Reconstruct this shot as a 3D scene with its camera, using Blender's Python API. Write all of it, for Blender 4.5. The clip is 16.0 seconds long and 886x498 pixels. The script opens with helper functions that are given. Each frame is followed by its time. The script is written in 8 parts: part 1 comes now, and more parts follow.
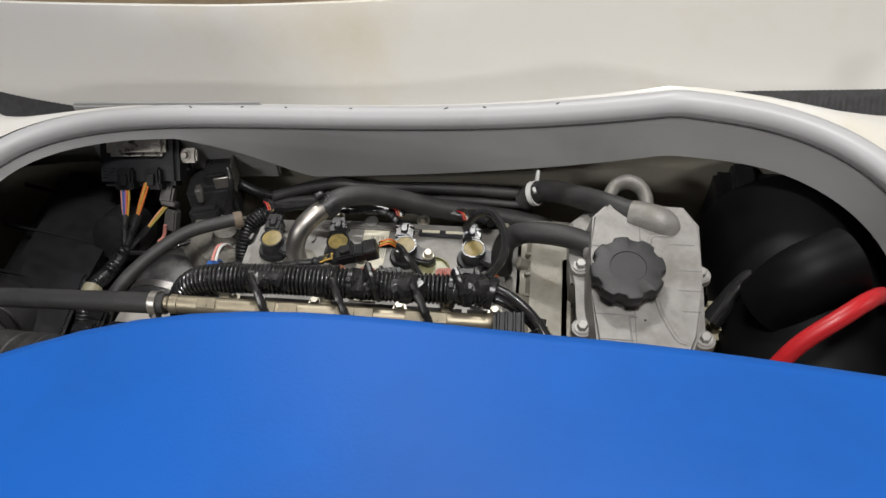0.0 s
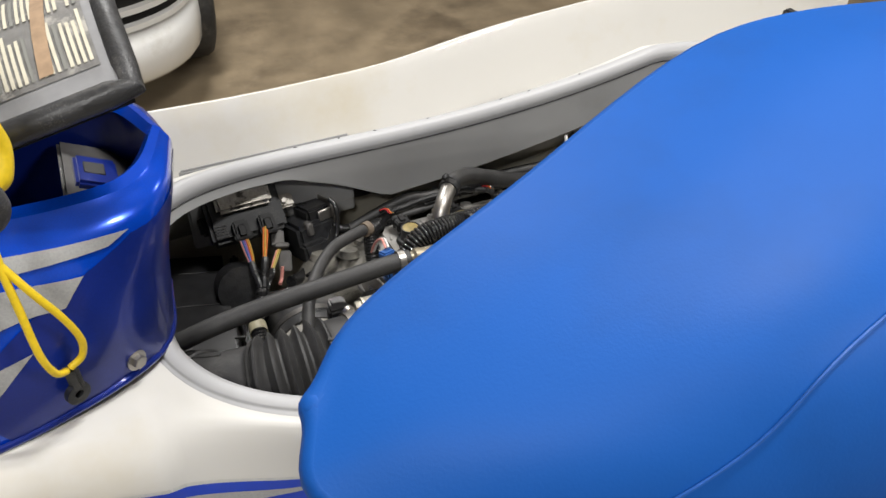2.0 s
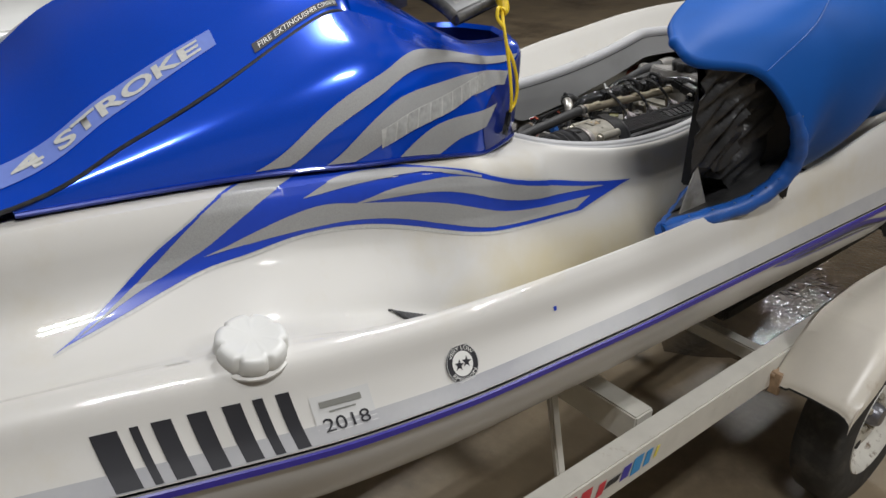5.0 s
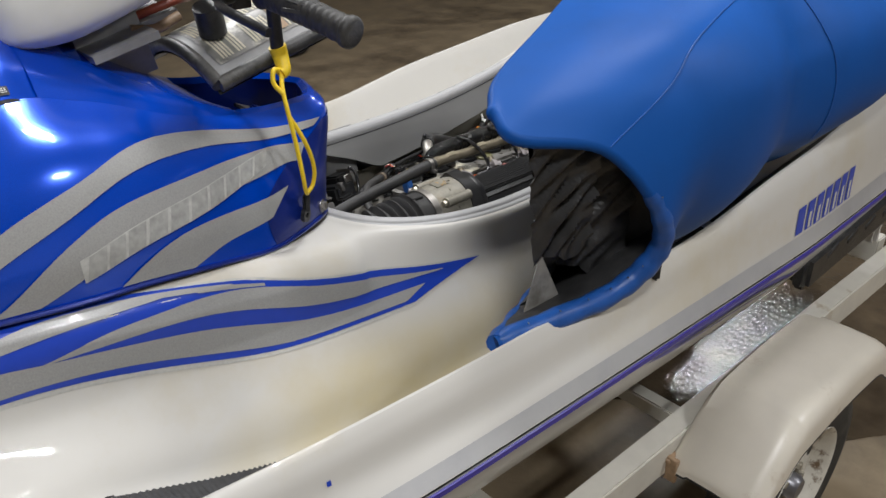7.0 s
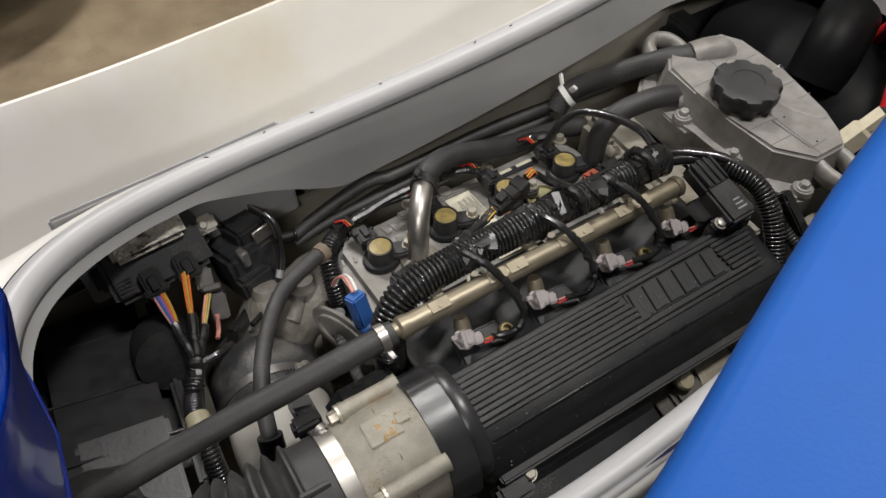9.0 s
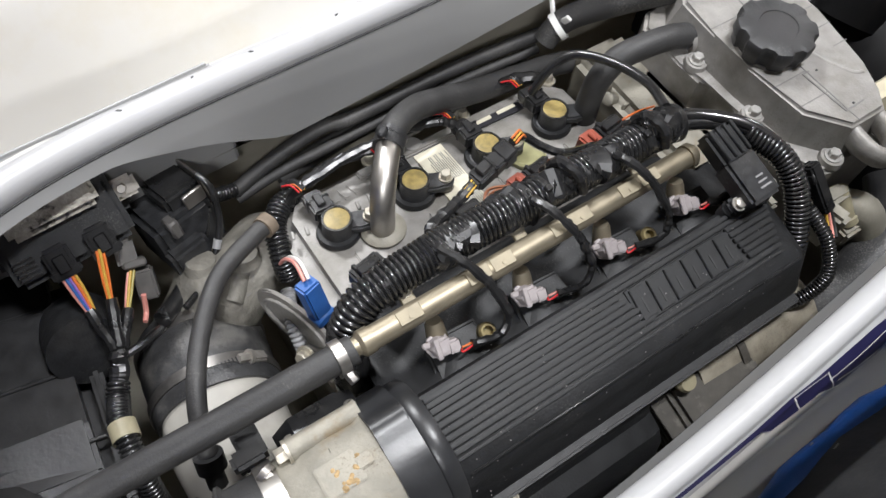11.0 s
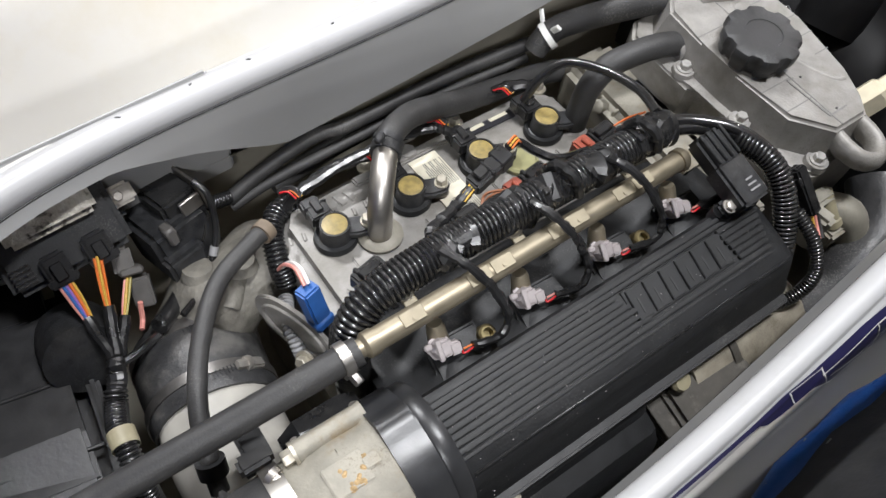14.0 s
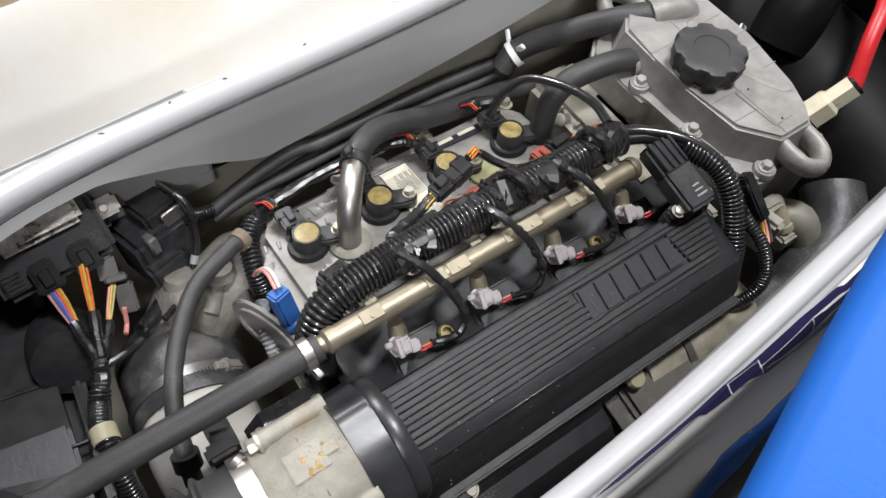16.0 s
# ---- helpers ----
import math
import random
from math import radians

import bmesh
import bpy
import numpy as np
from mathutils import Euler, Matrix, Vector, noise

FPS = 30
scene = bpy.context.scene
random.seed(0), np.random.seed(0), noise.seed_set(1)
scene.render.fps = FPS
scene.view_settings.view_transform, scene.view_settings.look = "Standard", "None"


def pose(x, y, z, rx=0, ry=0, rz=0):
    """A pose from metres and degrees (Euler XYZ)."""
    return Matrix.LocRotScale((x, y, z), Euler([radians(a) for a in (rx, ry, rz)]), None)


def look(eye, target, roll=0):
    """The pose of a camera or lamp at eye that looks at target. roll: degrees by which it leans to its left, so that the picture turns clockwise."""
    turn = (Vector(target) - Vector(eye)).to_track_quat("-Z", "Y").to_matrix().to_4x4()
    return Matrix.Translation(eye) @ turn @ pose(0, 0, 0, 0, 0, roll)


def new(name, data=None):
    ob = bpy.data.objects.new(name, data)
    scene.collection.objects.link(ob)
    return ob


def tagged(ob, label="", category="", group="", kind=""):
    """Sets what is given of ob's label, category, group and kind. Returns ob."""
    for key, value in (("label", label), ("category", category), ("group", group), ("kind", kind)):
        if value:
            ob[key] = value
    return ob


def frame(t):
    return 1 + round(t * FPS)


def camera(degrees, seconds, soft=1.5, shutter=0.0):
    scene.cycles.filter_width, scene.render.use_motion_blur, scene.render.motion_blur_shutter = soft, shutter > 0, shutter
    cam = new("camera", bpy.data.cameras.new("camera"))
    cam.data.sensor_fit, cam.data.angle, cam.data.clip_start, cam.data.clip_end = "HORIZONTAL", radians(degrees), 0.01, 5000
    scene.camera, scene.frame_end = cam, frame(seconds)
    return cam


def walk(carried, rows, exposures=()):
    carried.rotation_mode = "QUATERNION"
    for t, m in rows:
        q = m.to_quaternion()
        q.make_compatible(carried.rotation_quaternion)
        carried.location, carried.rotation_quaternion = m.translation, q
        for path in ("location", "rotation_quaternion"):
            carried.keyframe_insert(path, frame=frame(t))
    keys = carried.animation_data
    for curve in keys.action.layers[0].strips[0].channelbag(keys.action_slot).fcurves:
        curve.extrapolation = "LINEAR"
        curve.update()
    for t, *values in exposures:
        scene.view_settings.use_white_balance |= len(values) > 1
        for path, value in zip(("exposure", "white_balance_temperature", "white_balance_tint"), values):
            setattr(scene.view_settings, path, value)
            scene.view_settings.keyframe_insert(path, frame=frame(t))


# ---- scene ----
cam = camera(59.4, 16.0)
PATH = [
    (0, (0.092, -0.423, 1.73), (-0.117, 0.692, 0.083), -5.7),
    (0.5, (-0.102, -0.304, 1.757), (-0.166, 0.625, -0.013), -2.7),
    (0.7, (-0.149, -0.287, 1.751), (-0.156, 0.636, -0.023), -1.5),
    (0.9, (-0.192, -0.29, 1.753), (-0.148, 0.63, -0.023), -1.1),
    (1, (-0.216, -0.301, 1.75), (-0.152, 0.622, -0.023), -0.9),
    (1.2, (-0.28, -0.351, 1.743), (-0.163, 0.632, 0.006), -1.2),
    (1.5, (-0.38, -0.445, 1.706), (-0.002, 0.667, 0.088), 4.1),
    (2, (-0.562, -0.693, 1.657), (0.128, 0.671, 0.367), 3.7),
    (2.1, (-0.604, -0.746, 1.638), (0.096, 0.664, 0.405), 1.2),
    (2.3, (-0.701, -0.828, 1.636), (0.046, 0.622, 0.479), 1.3),
    (2.5, (-0.797, -0.899, 1.646), (0.007, 0.516, 0.483), 2.8),
    (2.6, (-0.835, -0.943, 1.619), (-0.006, 0.492, 0.499), 2.4),
    (2.8, (-0.956, -1.024, 1.607), (-0.039, 0.387, 0.525), 3.5),
    (3, (-1.065, -1.097, 1.626), (-0.099, 0.263, 0.523), 5.3),
    (3.2, (-1.166, -1.143, 1.641), (-0.169, 0.207, 0.552), 6.4),
    (3.5, (-1.323, -1.171, 1.587), (-0.273, 0.222, 0.61), 5.6),
    (4, (-1.544, -1.176, 1.583), (-0.489, 0.241, 0.644), 2.4),
    (4.2, (-1.64, -1.172, 1.572), (-0.561, 0.24, 0.653), 1.9),
    (6.3, (-1.611, -1.223, 1.572), (-0.44, 0.106, 0.644), -0.0),
    (6.5, (-1.496, -1.237, 1.59), (-0.335, 0.1, 0.66), -0.2),
    (6.9, (-1.263, -1.121, 1.62), (-0.085, 0.173, 0.652), 0.1),
    (7, (-1.203, -1.082, 1.627), (-0.023, 0.207, 0.655), -0.2),
    (7.3, (-1.058, -1.011, 1.649), (0.11, 0.274, 0.657), -0.9),
    (7.5, (-0.962, -0.942, 1.635), (0.186, 0.32, 0.591), -0.9),
    (7.7, (-0.859, -0.88, 1.611), (0.247, 0.384, 0.524), -1.3),
    (7.8, (-0.809, -0.85, 1.623), (0.218, 0.431, 0.48), -1.4),
    (8, (-0.7, -0.784, 1.649), (0.124, 0.483, 0.339), -3.9),
    (8.3, (-0.582, -0.654, 1.644), (0.111, 0.468, 0.141), -2.3),
    (8.5, (-0.518, -0.548, 1.663), (0.135, 0.533, 0.112), -0.8),
    (8.7, (-0.476, -0.444, 1.648), (0.192, 0.613, 0.087), 0.5),
    (10.8, (-0.37, -0.232, 1.564), (0.252, 0.523, -0.181), 7.5),
    (11, (-0.367, -0.233, 1.569), (0.26, 0.506, -0.181), 8.1),
    (11.5, (-0.381, -0.234, 1.57), (0.29, 0.482, -0.172), 10.5),
    (12, (-0.383, -0.234, 1.572), (0.305, 0.486, -0.162), 10.0),
    (12.5, (-0.383, -0.233, 1.568), (0.309, 0.496, -0.161), 9.8),
    (13, (-0.387, -0.235, 1.57), (0.306, 0.493, -0.159), 10.0),
    (13.5, (-0.388, -0.234, 1.569), (0.306, 0.499, -0.158), 10.1),
    (14, (-0.39, -0.232, 1.57), (0.306, 0.5, -0.156), 10.4),
    (14.5, (-0.387, -0.236, 1.571), (0.304, 0.506, -0.153), 9.9),
    (15, (-0.383, -0.233, 1.573), (0.304, 0.505, -0.154), 9.7),
    (15.5, (-0.387, -0.234, 1.573), (0.307, 0.508, -0.15), 9.7),
    (16, (-0.376, -0.283, 1.599), (0.324, 0.509, -0.099), 8.1),
]
walk(cam, [(t, look(eye, target, roll)) for t, eye, target, roll in PATH],
     exposures=[(0, -0.7, 6400, 10), (0.5, -0.6, 6450, 10), (1.2, -0.45, 6500, 10), (2.1, -0.35, 6450, 10), (3.0, -0.53, 6450, 10), (4.2, -0.66, 6350, 10), (6.5, -0.60, 6050, 10), (7.0, -0.66, 6250, 10), (7.45, -0.48, 6400, 10), (8.2, -0.6, 6550, 11), (8.7, -0.65, 6550, 11), (10.8, 0.06, 6150, 11), (16, 0.06, 6150, 11)])

# ---- world, light and exposure ----
world = bpy.data.worlds.new("world")
scene.world = world
world.use_nodes = True
world.node_tree.nodes["Background"].inputs[0].default_value = (0.9, 0.95, 1.0, 1)
world.node_tree.nodes["Background"].inputs[1].default_value = 0.05
scene.view_settings.exposure = 0.0


def tube_lamp(x, y, z, sx, sy, power):
    lamp = bpy.data.lights.new("ceiling_lamp_light", "AREA")
    lamp.shape, lamp.size, lamp.size_y = "RECTANGLE", sx, sy
    lamp.energy, lamp.color = power, (1.0, 0.98, 0.95)
    ob = new("ceiling_lamp_light", lamp)
    ob.matrix_world = pose(x, y, z)
    return ob


# ---- materials ----
def mat(name, color, rough=0.5, metal=0.0, grain=0.0, scale=60.0, bump=0.0, stain=None, stain_scale=4.0, stain_cut=(0.5, 0.7), coat=0.0, sheen=0.0, rough_var=0.0, bump_scale=None, spec=0.5, dust=None):
    m = bpy.data.materials.new(name)
    m.use_nodes = True
    nt = m.node_tree
    n, l = nt.nodes, nt.links
    b = n["Principled BSDF"]
    b.inputs["Base Color"].default_value = (*color, 1)
    b.inputs["Roughness"].default_value = rough
    b.inputs["Metallic"].default_value = metal
    b.inputs["Coat Weight"].default_value = coat
    b.inputs["Coat Roughness"].default_value = 0.04
    b.inputs["Sheen Weight"].default_value = sheen
    b.inputs["Specular IOR Level"].default_value = spec
    tc = n.new("ShaderNodeTexCoord")
    src = None
    if grain > 0 or stain:
        nz = n.new("ShaderNodeTexNoise")
        nz.inputs["Scale"].default_value = scale
        nz.inputs["Detail"].default_value = 6
        l.new(tc.outputs["Object"], nz.inputs["Vector"])
        rp = n.new("ShaderNodeValToRGB")
        rp.color_ramp.elements[0].position, rp.color_ramp.elements[1].position = 0.3, 0.7
        rp.color_ramp.elements[0].color = (*[c * (1 - grain) for c in color], 1)
        rp.color_ramp.elements[1].color = (*[min(1, c * (1 + grain)) for c in color], 1)
        l.new(nz.outputs["Fac"], rp.inputs["Fac"])
        src = rp.outputs["Color"]
        if stain:
            n2 = n.new("ShaderNodeTexNoise")
            n2.inputs["Scale"].default_value = stain_scale
            n2.inputs["Detail"].default_value = 8
            n2.inputs["Roughness"].default_value = 0.65
            l.new(tc.outputs["Object"], n2.inputs["Vector"])
            r2 = n.new("ShaderNodeValToRGB")
            r2.color_ramp.elements[0].position, r2.color_ramp.elements[1].position = stain_cut
            r2.color_ramp.elements[0].color, r2.color_ramp.elements[1].color = (0, 0, 0, 1), (1, 1, 1, 1)
            l.new(n2.outputs["Fac"], r2.inputs["Fac"])
            mx = n.new("ShaderNodeMix")
            mx.data_type = "RGBA"
            l.new(r2.outputs["Color"], mx.inputs["Factor"])
            l.new(src, mx.inputs["A"])
            mx.inputs["B"].default_value = (*stain, 1)
            src = mx.outputs["Result"]
        if dust:
            n3 = n.new("ShaderNodeTexNoise")
            n3.inputs["Scale"].default_value, n3.inputs["Detail"].default_value = 650, 3
            l.new(tc.outputs["Object"], n3.inputs["Vector"])
            n4 = n.new("ShaderNodeTexNoise")
            n4.inputs["Scale"].default_value, n4.inputs["Detail"].default_value = 18, 4
            l.new(tc.outputs["Object"], n4.inputs["Vector"])
            ad = n.new("ShaderNodeMath")
            ad.operation = "MULTIPLY"
            l.new(n3.outputs["Fac"], ad.inputs[0])
            l.new(n4.outputs["Fac"], ad.inputs[1])
            r3 = n.new("ShaderNodeMapRange")
            r3.inputs["From Min"].default_value, r3.inputs["From Max"].default_value = 0.33, 0.45
            r3.inputs["To Max"].default_value = 0.5
            l.new(ad.outputs[0], r3.inputs["Value"])
            m3 = n.new("ShaderNodeMix")
            m3.data_type = "RGBA"
            l.new(r3.outputs["Result"], m3.inputs["Factor"])
            l.new(src, m3.inputs["A"])
            m3.inputs["B"].default_value = (*dust, 1)
            src = m3.outputs["Result"]
        l.new(src, b.inputs["Base Color"])
        if rough_var:
            mr = n.new("ShaderNodeMapRange")
            mr.inputs["To Min"].default_value = max(0.02, rough - rough_var)
            mr.inputs["To Max"].default_value = min(1, rough + rough_var)
            l.new(nz.outputs["Fac"], mr.inputs["Value"])
            l.new(mr.outputs["Result"], b.inputs["Roughness"])
    if bump:
        nb = n.new("ShaderNodeTexNoise")
        nb.inputs["Scale"].default_value = bump_scale or scale * 3
        nb.inputs["Detail"].default_value = 4
        l.new(tc.outputs["Object"], nb.inputs["Vector"])
        bp = n.new("ShaderNodeBump")
        bp.inputs["Strength"].default_value = bump
        bp.inputs["Distance"].default_value = 0.002
        l.new(nb.outputs["Fac"], bp.inputs["Height"])
        l.new(bp.outputs["Normal"], b.inputs["Normal"])
    return m


GEL = mat("white_gelcoat", (0.65, 0.635, 0.60), 0.38, grain=0.02, scale=3, coat=0.7, spec=0.3, stain=(0.58, 0.52, 0.39), stain_scale=2.2, stain_cut=(0.52, 0.78))


def yellowed(m, centre, size, colour):
    """Adds one broad, soft-edged stain round a place on the deck."""
    n, l = m.node_tree.nodes, m.node_tree.links
    b = n["Principled BSDF"]
    old = b.inputs["Base Color"].links[0].from_socket
    tc, mp, gr, nz = n.new("ShaderNodeTexCoord"), n.new("ShaderNodeMapping"), n.new("ShaderNodeTexGradient"), n.new("ShaderNodeTexNoise")
    mp.vector_type = "TEXTURE"
    mp.inputs["Location"].default_value, mp.inputs["Scale"].default_value = centre, size
    gr.gradient_type = "SPHERICAL"
    l.new(tc.outputs["Object"], mp.inputs["Vector"])
    l.new(mp.outputs["Vector"], gr.inputs["Vector"])
    nz.inputs["Scale"].default_value, nz.inputs["Detail"].default_value = 7, 8
    l.new(tc.outputs["Object"], nz.inputs["Vector"])
    mul = n.new("ShaderNodeMath")
    mul.operation = "MULTIPLY"
    l.new(gr.outputs["Fac"], mul.inputs[0])
    l.new(nz.outputs["Fac"], mul.inputs[1])
    rp = n.new("ShaderNodeMapRange")
    rp.inputs["From Min"].default_value, rp.inputs["From Max"].default_value = 0.05, 0.4
    l.new(mul.outputs[0], rp.inputs["Value"])
    mx = n.new("ShaderNodeMix")
    mx.data_type = "RGBA"
    l.new(rp.outputs["Result"], mx.inputs["Factor"])
    l.new(old, mx.inputs["A"])
    mx.inputs["B"].default_value = (*colour, 1)
    l.new(mx.outputs["Result"], b.inputs["Base Color"])


yellowed(GEL, (-0.60, -0.36, 0.83), (0.48, 0.20, 0.15), (0.60, 0.52, 0.32))
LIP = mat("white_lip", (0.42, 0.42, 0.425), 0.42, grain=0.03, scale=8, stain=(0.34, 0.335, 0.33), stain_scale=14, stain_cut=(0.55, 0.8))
HULLW = mat("white_hull", (0.60, 0.60, 0.59), 0.25, grain=0.03, scale=6)
GREYGEL = mat("grey_coaming", (0.285, 0.285, 0.282), 0.4, grain=0.06, scale=9, stain=(0.235, 0.235, 0.228), stain_scale=7, stain_cut=(0.55, 0.8))
INNER = mat("bilge", (0.40, 0.375, 0.31), 0.6, grain=0.12, scale=7, stain=(0.27, 0.25, 0.20), stain_scale=6, stain_cut=(0.42, 0.75))
BLUE = mat("metallic_blue", (0.0015, 0.074, 0.67), 0.19, metal=0.38, grain=0.1, scale=900, coat=0.9)
# darker copy of the cowl's blue: shade of dished and recessed parts as colour
BLUEDARK = mat("shaded_dark_blue", (0.006, 0.022, 0.21), 0.3, metal=0.2, grain=0.06, scale=400, coat=0.4)
DECB = mat("blue_decal", (0.015, 0.055, 0.46), 0.3, grain=0.04, scale=60, coat=0.2)
DECG = mat("grey_weave_decal", (0.33, 0.33, 0.325), 0.4, grain=0.10, scale=500, coat=0.2)
DECV = mat("violet_stripe", (0.04, 0.03, 0.33), 0.35, grain=0.05, scale=40)
DECL = mat("pale_decal", (0.45, 0.48, 0.56), 0.4, grain=0.05, scale=80)
VINYL = mat("blue_vinyl", (0.008, 0.081, 0.345), 0.52, grain=0.08, scale=4, bump=0.06, bump_scale=500, rough_var=0.08, spec=0.17, stain=(0.010, 0.068, 0.27), stain_scale=5, stain_cut=(0.48, 0.8))
VINYLD = mat("blue_vinyl_edge", (0.015, 0.09, 0.36), 0.42, grain=0.15, scale=40, bump=0.5, bump_scale=90)
BLKVIN = mat("black_vinyl", (0.036, 0.036, 0.037), 0.38, grain=0.3, scale=30, bump=0.6, bump_scale=60)
BACKING = mat("worn_grey_backing", (0.30, 0.29, 0.27), 0.7, grain=0.2, scale=60, bump=0.4, bump_scale=120, stain=(0.17, 0.16, 0.14), stain_scale=22, stain_cut=(0.48, 0.7))
BLK = mat("black_plastic", (0.019, 0.0195, 0.021), 0.42, grain=0.35, scale=120, bump=0.2, bump_scale=400, stain=(0.055, 0.053, 0.05), stain_scale=24, stain_cut=(0.5, 0.85), rough_var=0.16, dust=(0.12, 0.115, 0.108))
BLKG = mat("black_gloss_plastic", (0.013, 0.013, 0.0135), 0.30, grain=0.3, scale=60, stain=(0.05, 0.048, 0.045), stain_scale=40, stain_cut=(0.58, 0.8), rough_var=0.14, dust=(0.07, 0.068, 0.064))
CONDUIT = mat("conduit", (0.015, 0.015, 0.0155), 0.22, grain=0.3, scale=80, stain=(0.05, 0.048, 0.045), stain_scale=35, stain_cut=(0.6, 0.85), rough_var=0.1, coat=0.4)
RUB = mat("rubber_hose", (0.029, 0.0285, 0.0285), 0.55, grain=0.18, scale=45, bump=0.2, bump_scale=500, stain=(0.075, 0.073, 0.07), stain_scale=9, stain_cut=(0.5, 0.8), dust=(0.15, 0.145, 0.135))
RUBG = mat("grey_rubber", (0.034, 0.034, 0.035), 0.45, grain=0.3, scale=60, bump=0.3, bump_scale=260, rough_var=0.18, stain=(0.10, 0.096, 0.09), stain_scale=17, stain_cut=(0.52, 0.66), dust=(0.2, 0.195, 0.185))
ALU = mat("cast_aluminium", (0.275, 0.265, 0.25), 0.52, metal=0.3, grain=0.16, scale=70, bump=0.18, bump_scale=420, stain=(0.17, 0.16, 0.14), stain_scale=12, stain_cut=(0.47, 0.68), rough_var=0.1, dust=(0.14, 0.13, 0.115))
ALUD = mat("dirty_cast_aluminium", (0.25, 0.235, 0.195), 0.55, metal=0.25, grain=0.18, scale=60, bump=0.2, bump_scale=350, stain=(0.20, 0.15, 0.085), stain_scale=24, stain_cut=(0.56, 0.72), rough_var=0.1, dust=(0.12, 0.09, 0.06))
STEEL = mat("steel", (0.44, 0.42, 0.39), 0.42, metal=1.0, grain=0.08, scale=90, rough_var=0.1)
ZINC = mat("zinc_bolt", (0.46, 0.43, 0.36), 0.45, metal=0.8, grain=0.12, scale=200)
RAILM = mat("champagne_alloy", (0.32, 0.28, 0.205), 0.46, metal=0.75, grain=0.1, scale=60, rough_var=0.1, stain=(0.4, 0.34, 0.24), stain_scale=14, stain_cut=(0.58, 0.78), dust=(0.2, 0.16, 0.1))
GREYPL = mat("pale_grey_plastic", (0.37, 0.335, 0.335), 0.5, grain=0.12, scale=120, stain=(0.25, 0.22, 0.23), stain_scale=40, stain_cut=(0.55, 0.8), dust=(0.15, 0.12, 0.12))
YEL = mat("amber_resin", (0.27, 0.205, 0.07), 0.42, grain=0.25, scale=160, stain=(0.17, 0.14, 0.06), stain_scale=90, stain_cut=(0.5, 0.7), dust=(0.4, 0.36, 0.24))
RUST = mat("brick_red_plastic", (0.26, 0.055, 0.03), 0.45, grain=0.15, scale=90)
ORANGE = mat("orange_wire", (0.62, 0.15, 0.025), 0.45, grain=0.12, scale=200)
REDW = mat("red_rubber", (0.50, 0.015, 0.02), 0.4, grain=0.08, scale=60)
PINKW = mat("pink_wire", (0.62, 0.26, 0.22), 0.45, grain=0.12, scale=200)
BLUEW = mat("blue_connector", (0.025, 0.10, 0.33), 0.45, grain=0.1, scale=100)
PURPW = mat("violet_wire", (0.25, 0.13, 0.4), 0.4)
YELW = mat("yellow_wire", (0.52, 0.32, 0.05), 0.45, grain=0.12, scale=200)
GREENW = mat("olive_wire", (0.3, 0.25, 0.05), 0.4)
PAPER = mat("paper_label", (0.60, 0.565, 0.45), 0.55, grain=0.06, scale=60, stain=(0.45, 0.42, 0.34), stain_scale=25, stain_cut=(0.58, 0.75))
INK = mat("ink", (0.02, 0.02, 0.025), 0.5)
INKG = mat("grey_ink", (0.22, 0.22, 0.2), 0.5)
PLUGK = mat("black_plug_plastic", (0.006, 0.006, 0.0066), 0.45, grain=0.3, scale=120, bump=0.15, bump_scale=500, spec=0.25, dust=(0.045, 0.044, 0.042))
PLEN = mat("ribbed_black_plastic", (0.014, 0.0145, 0.0155), 0.5, grain=0.25, scale=90, bump=0.15, bump_scale=500, spec=0.35, rough_var=0.12, dust=(0.11, 0.106, 0.10))
WHITEP = mat("white_plastic", (0.74, 0.74, 0.71), 0.35, grain=0.03, scale=30, stain=(0.55, 0.5, 0.42), stain_scale=12, stain_cut=(0.62, 0.8))
CREAM = mat("cream_fender", (0.72, 0.675, 0.59), 0.32, grain=0.04, scale=12, stain=(0.5, 0.42, 0.33), stain_scale=9, stain_cut=(0.62, 0.78))
TRAIL = mat("trailer_paint", (0.64, 0.62, 0.56), 0.35, grain=0.06, scale=20, stain=(0.36, 0.28, 0.18), stain_scale=11, stain_cut=(0.62, 0.75))
TYRE = mat("tyre_rubber", (0.025, 0.025, 0.025), 0.7, grain=0.3, scale=40, stain=(0.08, 0.075, 0.065), stain_scale=16, stain_cut=(0.5, 0.75))
YELLOW = mat("yellow_cord", (0.85, 0.6, 0.02), 0.45, grain=0.08, scale=200)
CONC = mat("concrete", (0.28, 0.22, 0.145), 0.44, grain=0.25, scale=5, bump=0.2, bump_scale=30, stain=(0.10, 0.075, 0.05), stain_scale=1.3, stain_cut=(0.5, 0.7), rough_var=0.16, dust=(0.42, 0.36, 0.27))
WALLM = mat("painted_wall", (0.72, 0.71, 0.68), 0.7, grain=0.06, scale=3)
GREYP = mat("grey_plastic", (0.26, 0.26, 0.265), 0.45, grain=0.08, scale=80)
YELB = mat("tan_hose_end", (0.35, 0.24, 0.15), 0.5, grain=0.2, scale=90)
BRNW = mat("brown_wire", (0.35, 0.15, 0.08), 0.4)
KHAKI = mat("khaki_tape", (0.30, 0.27, 0.18), 0.5, grain=0.15, scale=70)
CORR = mat("corroded_metal", (0.36, 0.34, 0.30), 0.5, metal=0.5, grain=0.2, scale=90, bump=0.6, bump_scale=200, stain=(0.05, 0.045, 0.04), stain_scale=55, stain_cut=(0.54, 0.62))
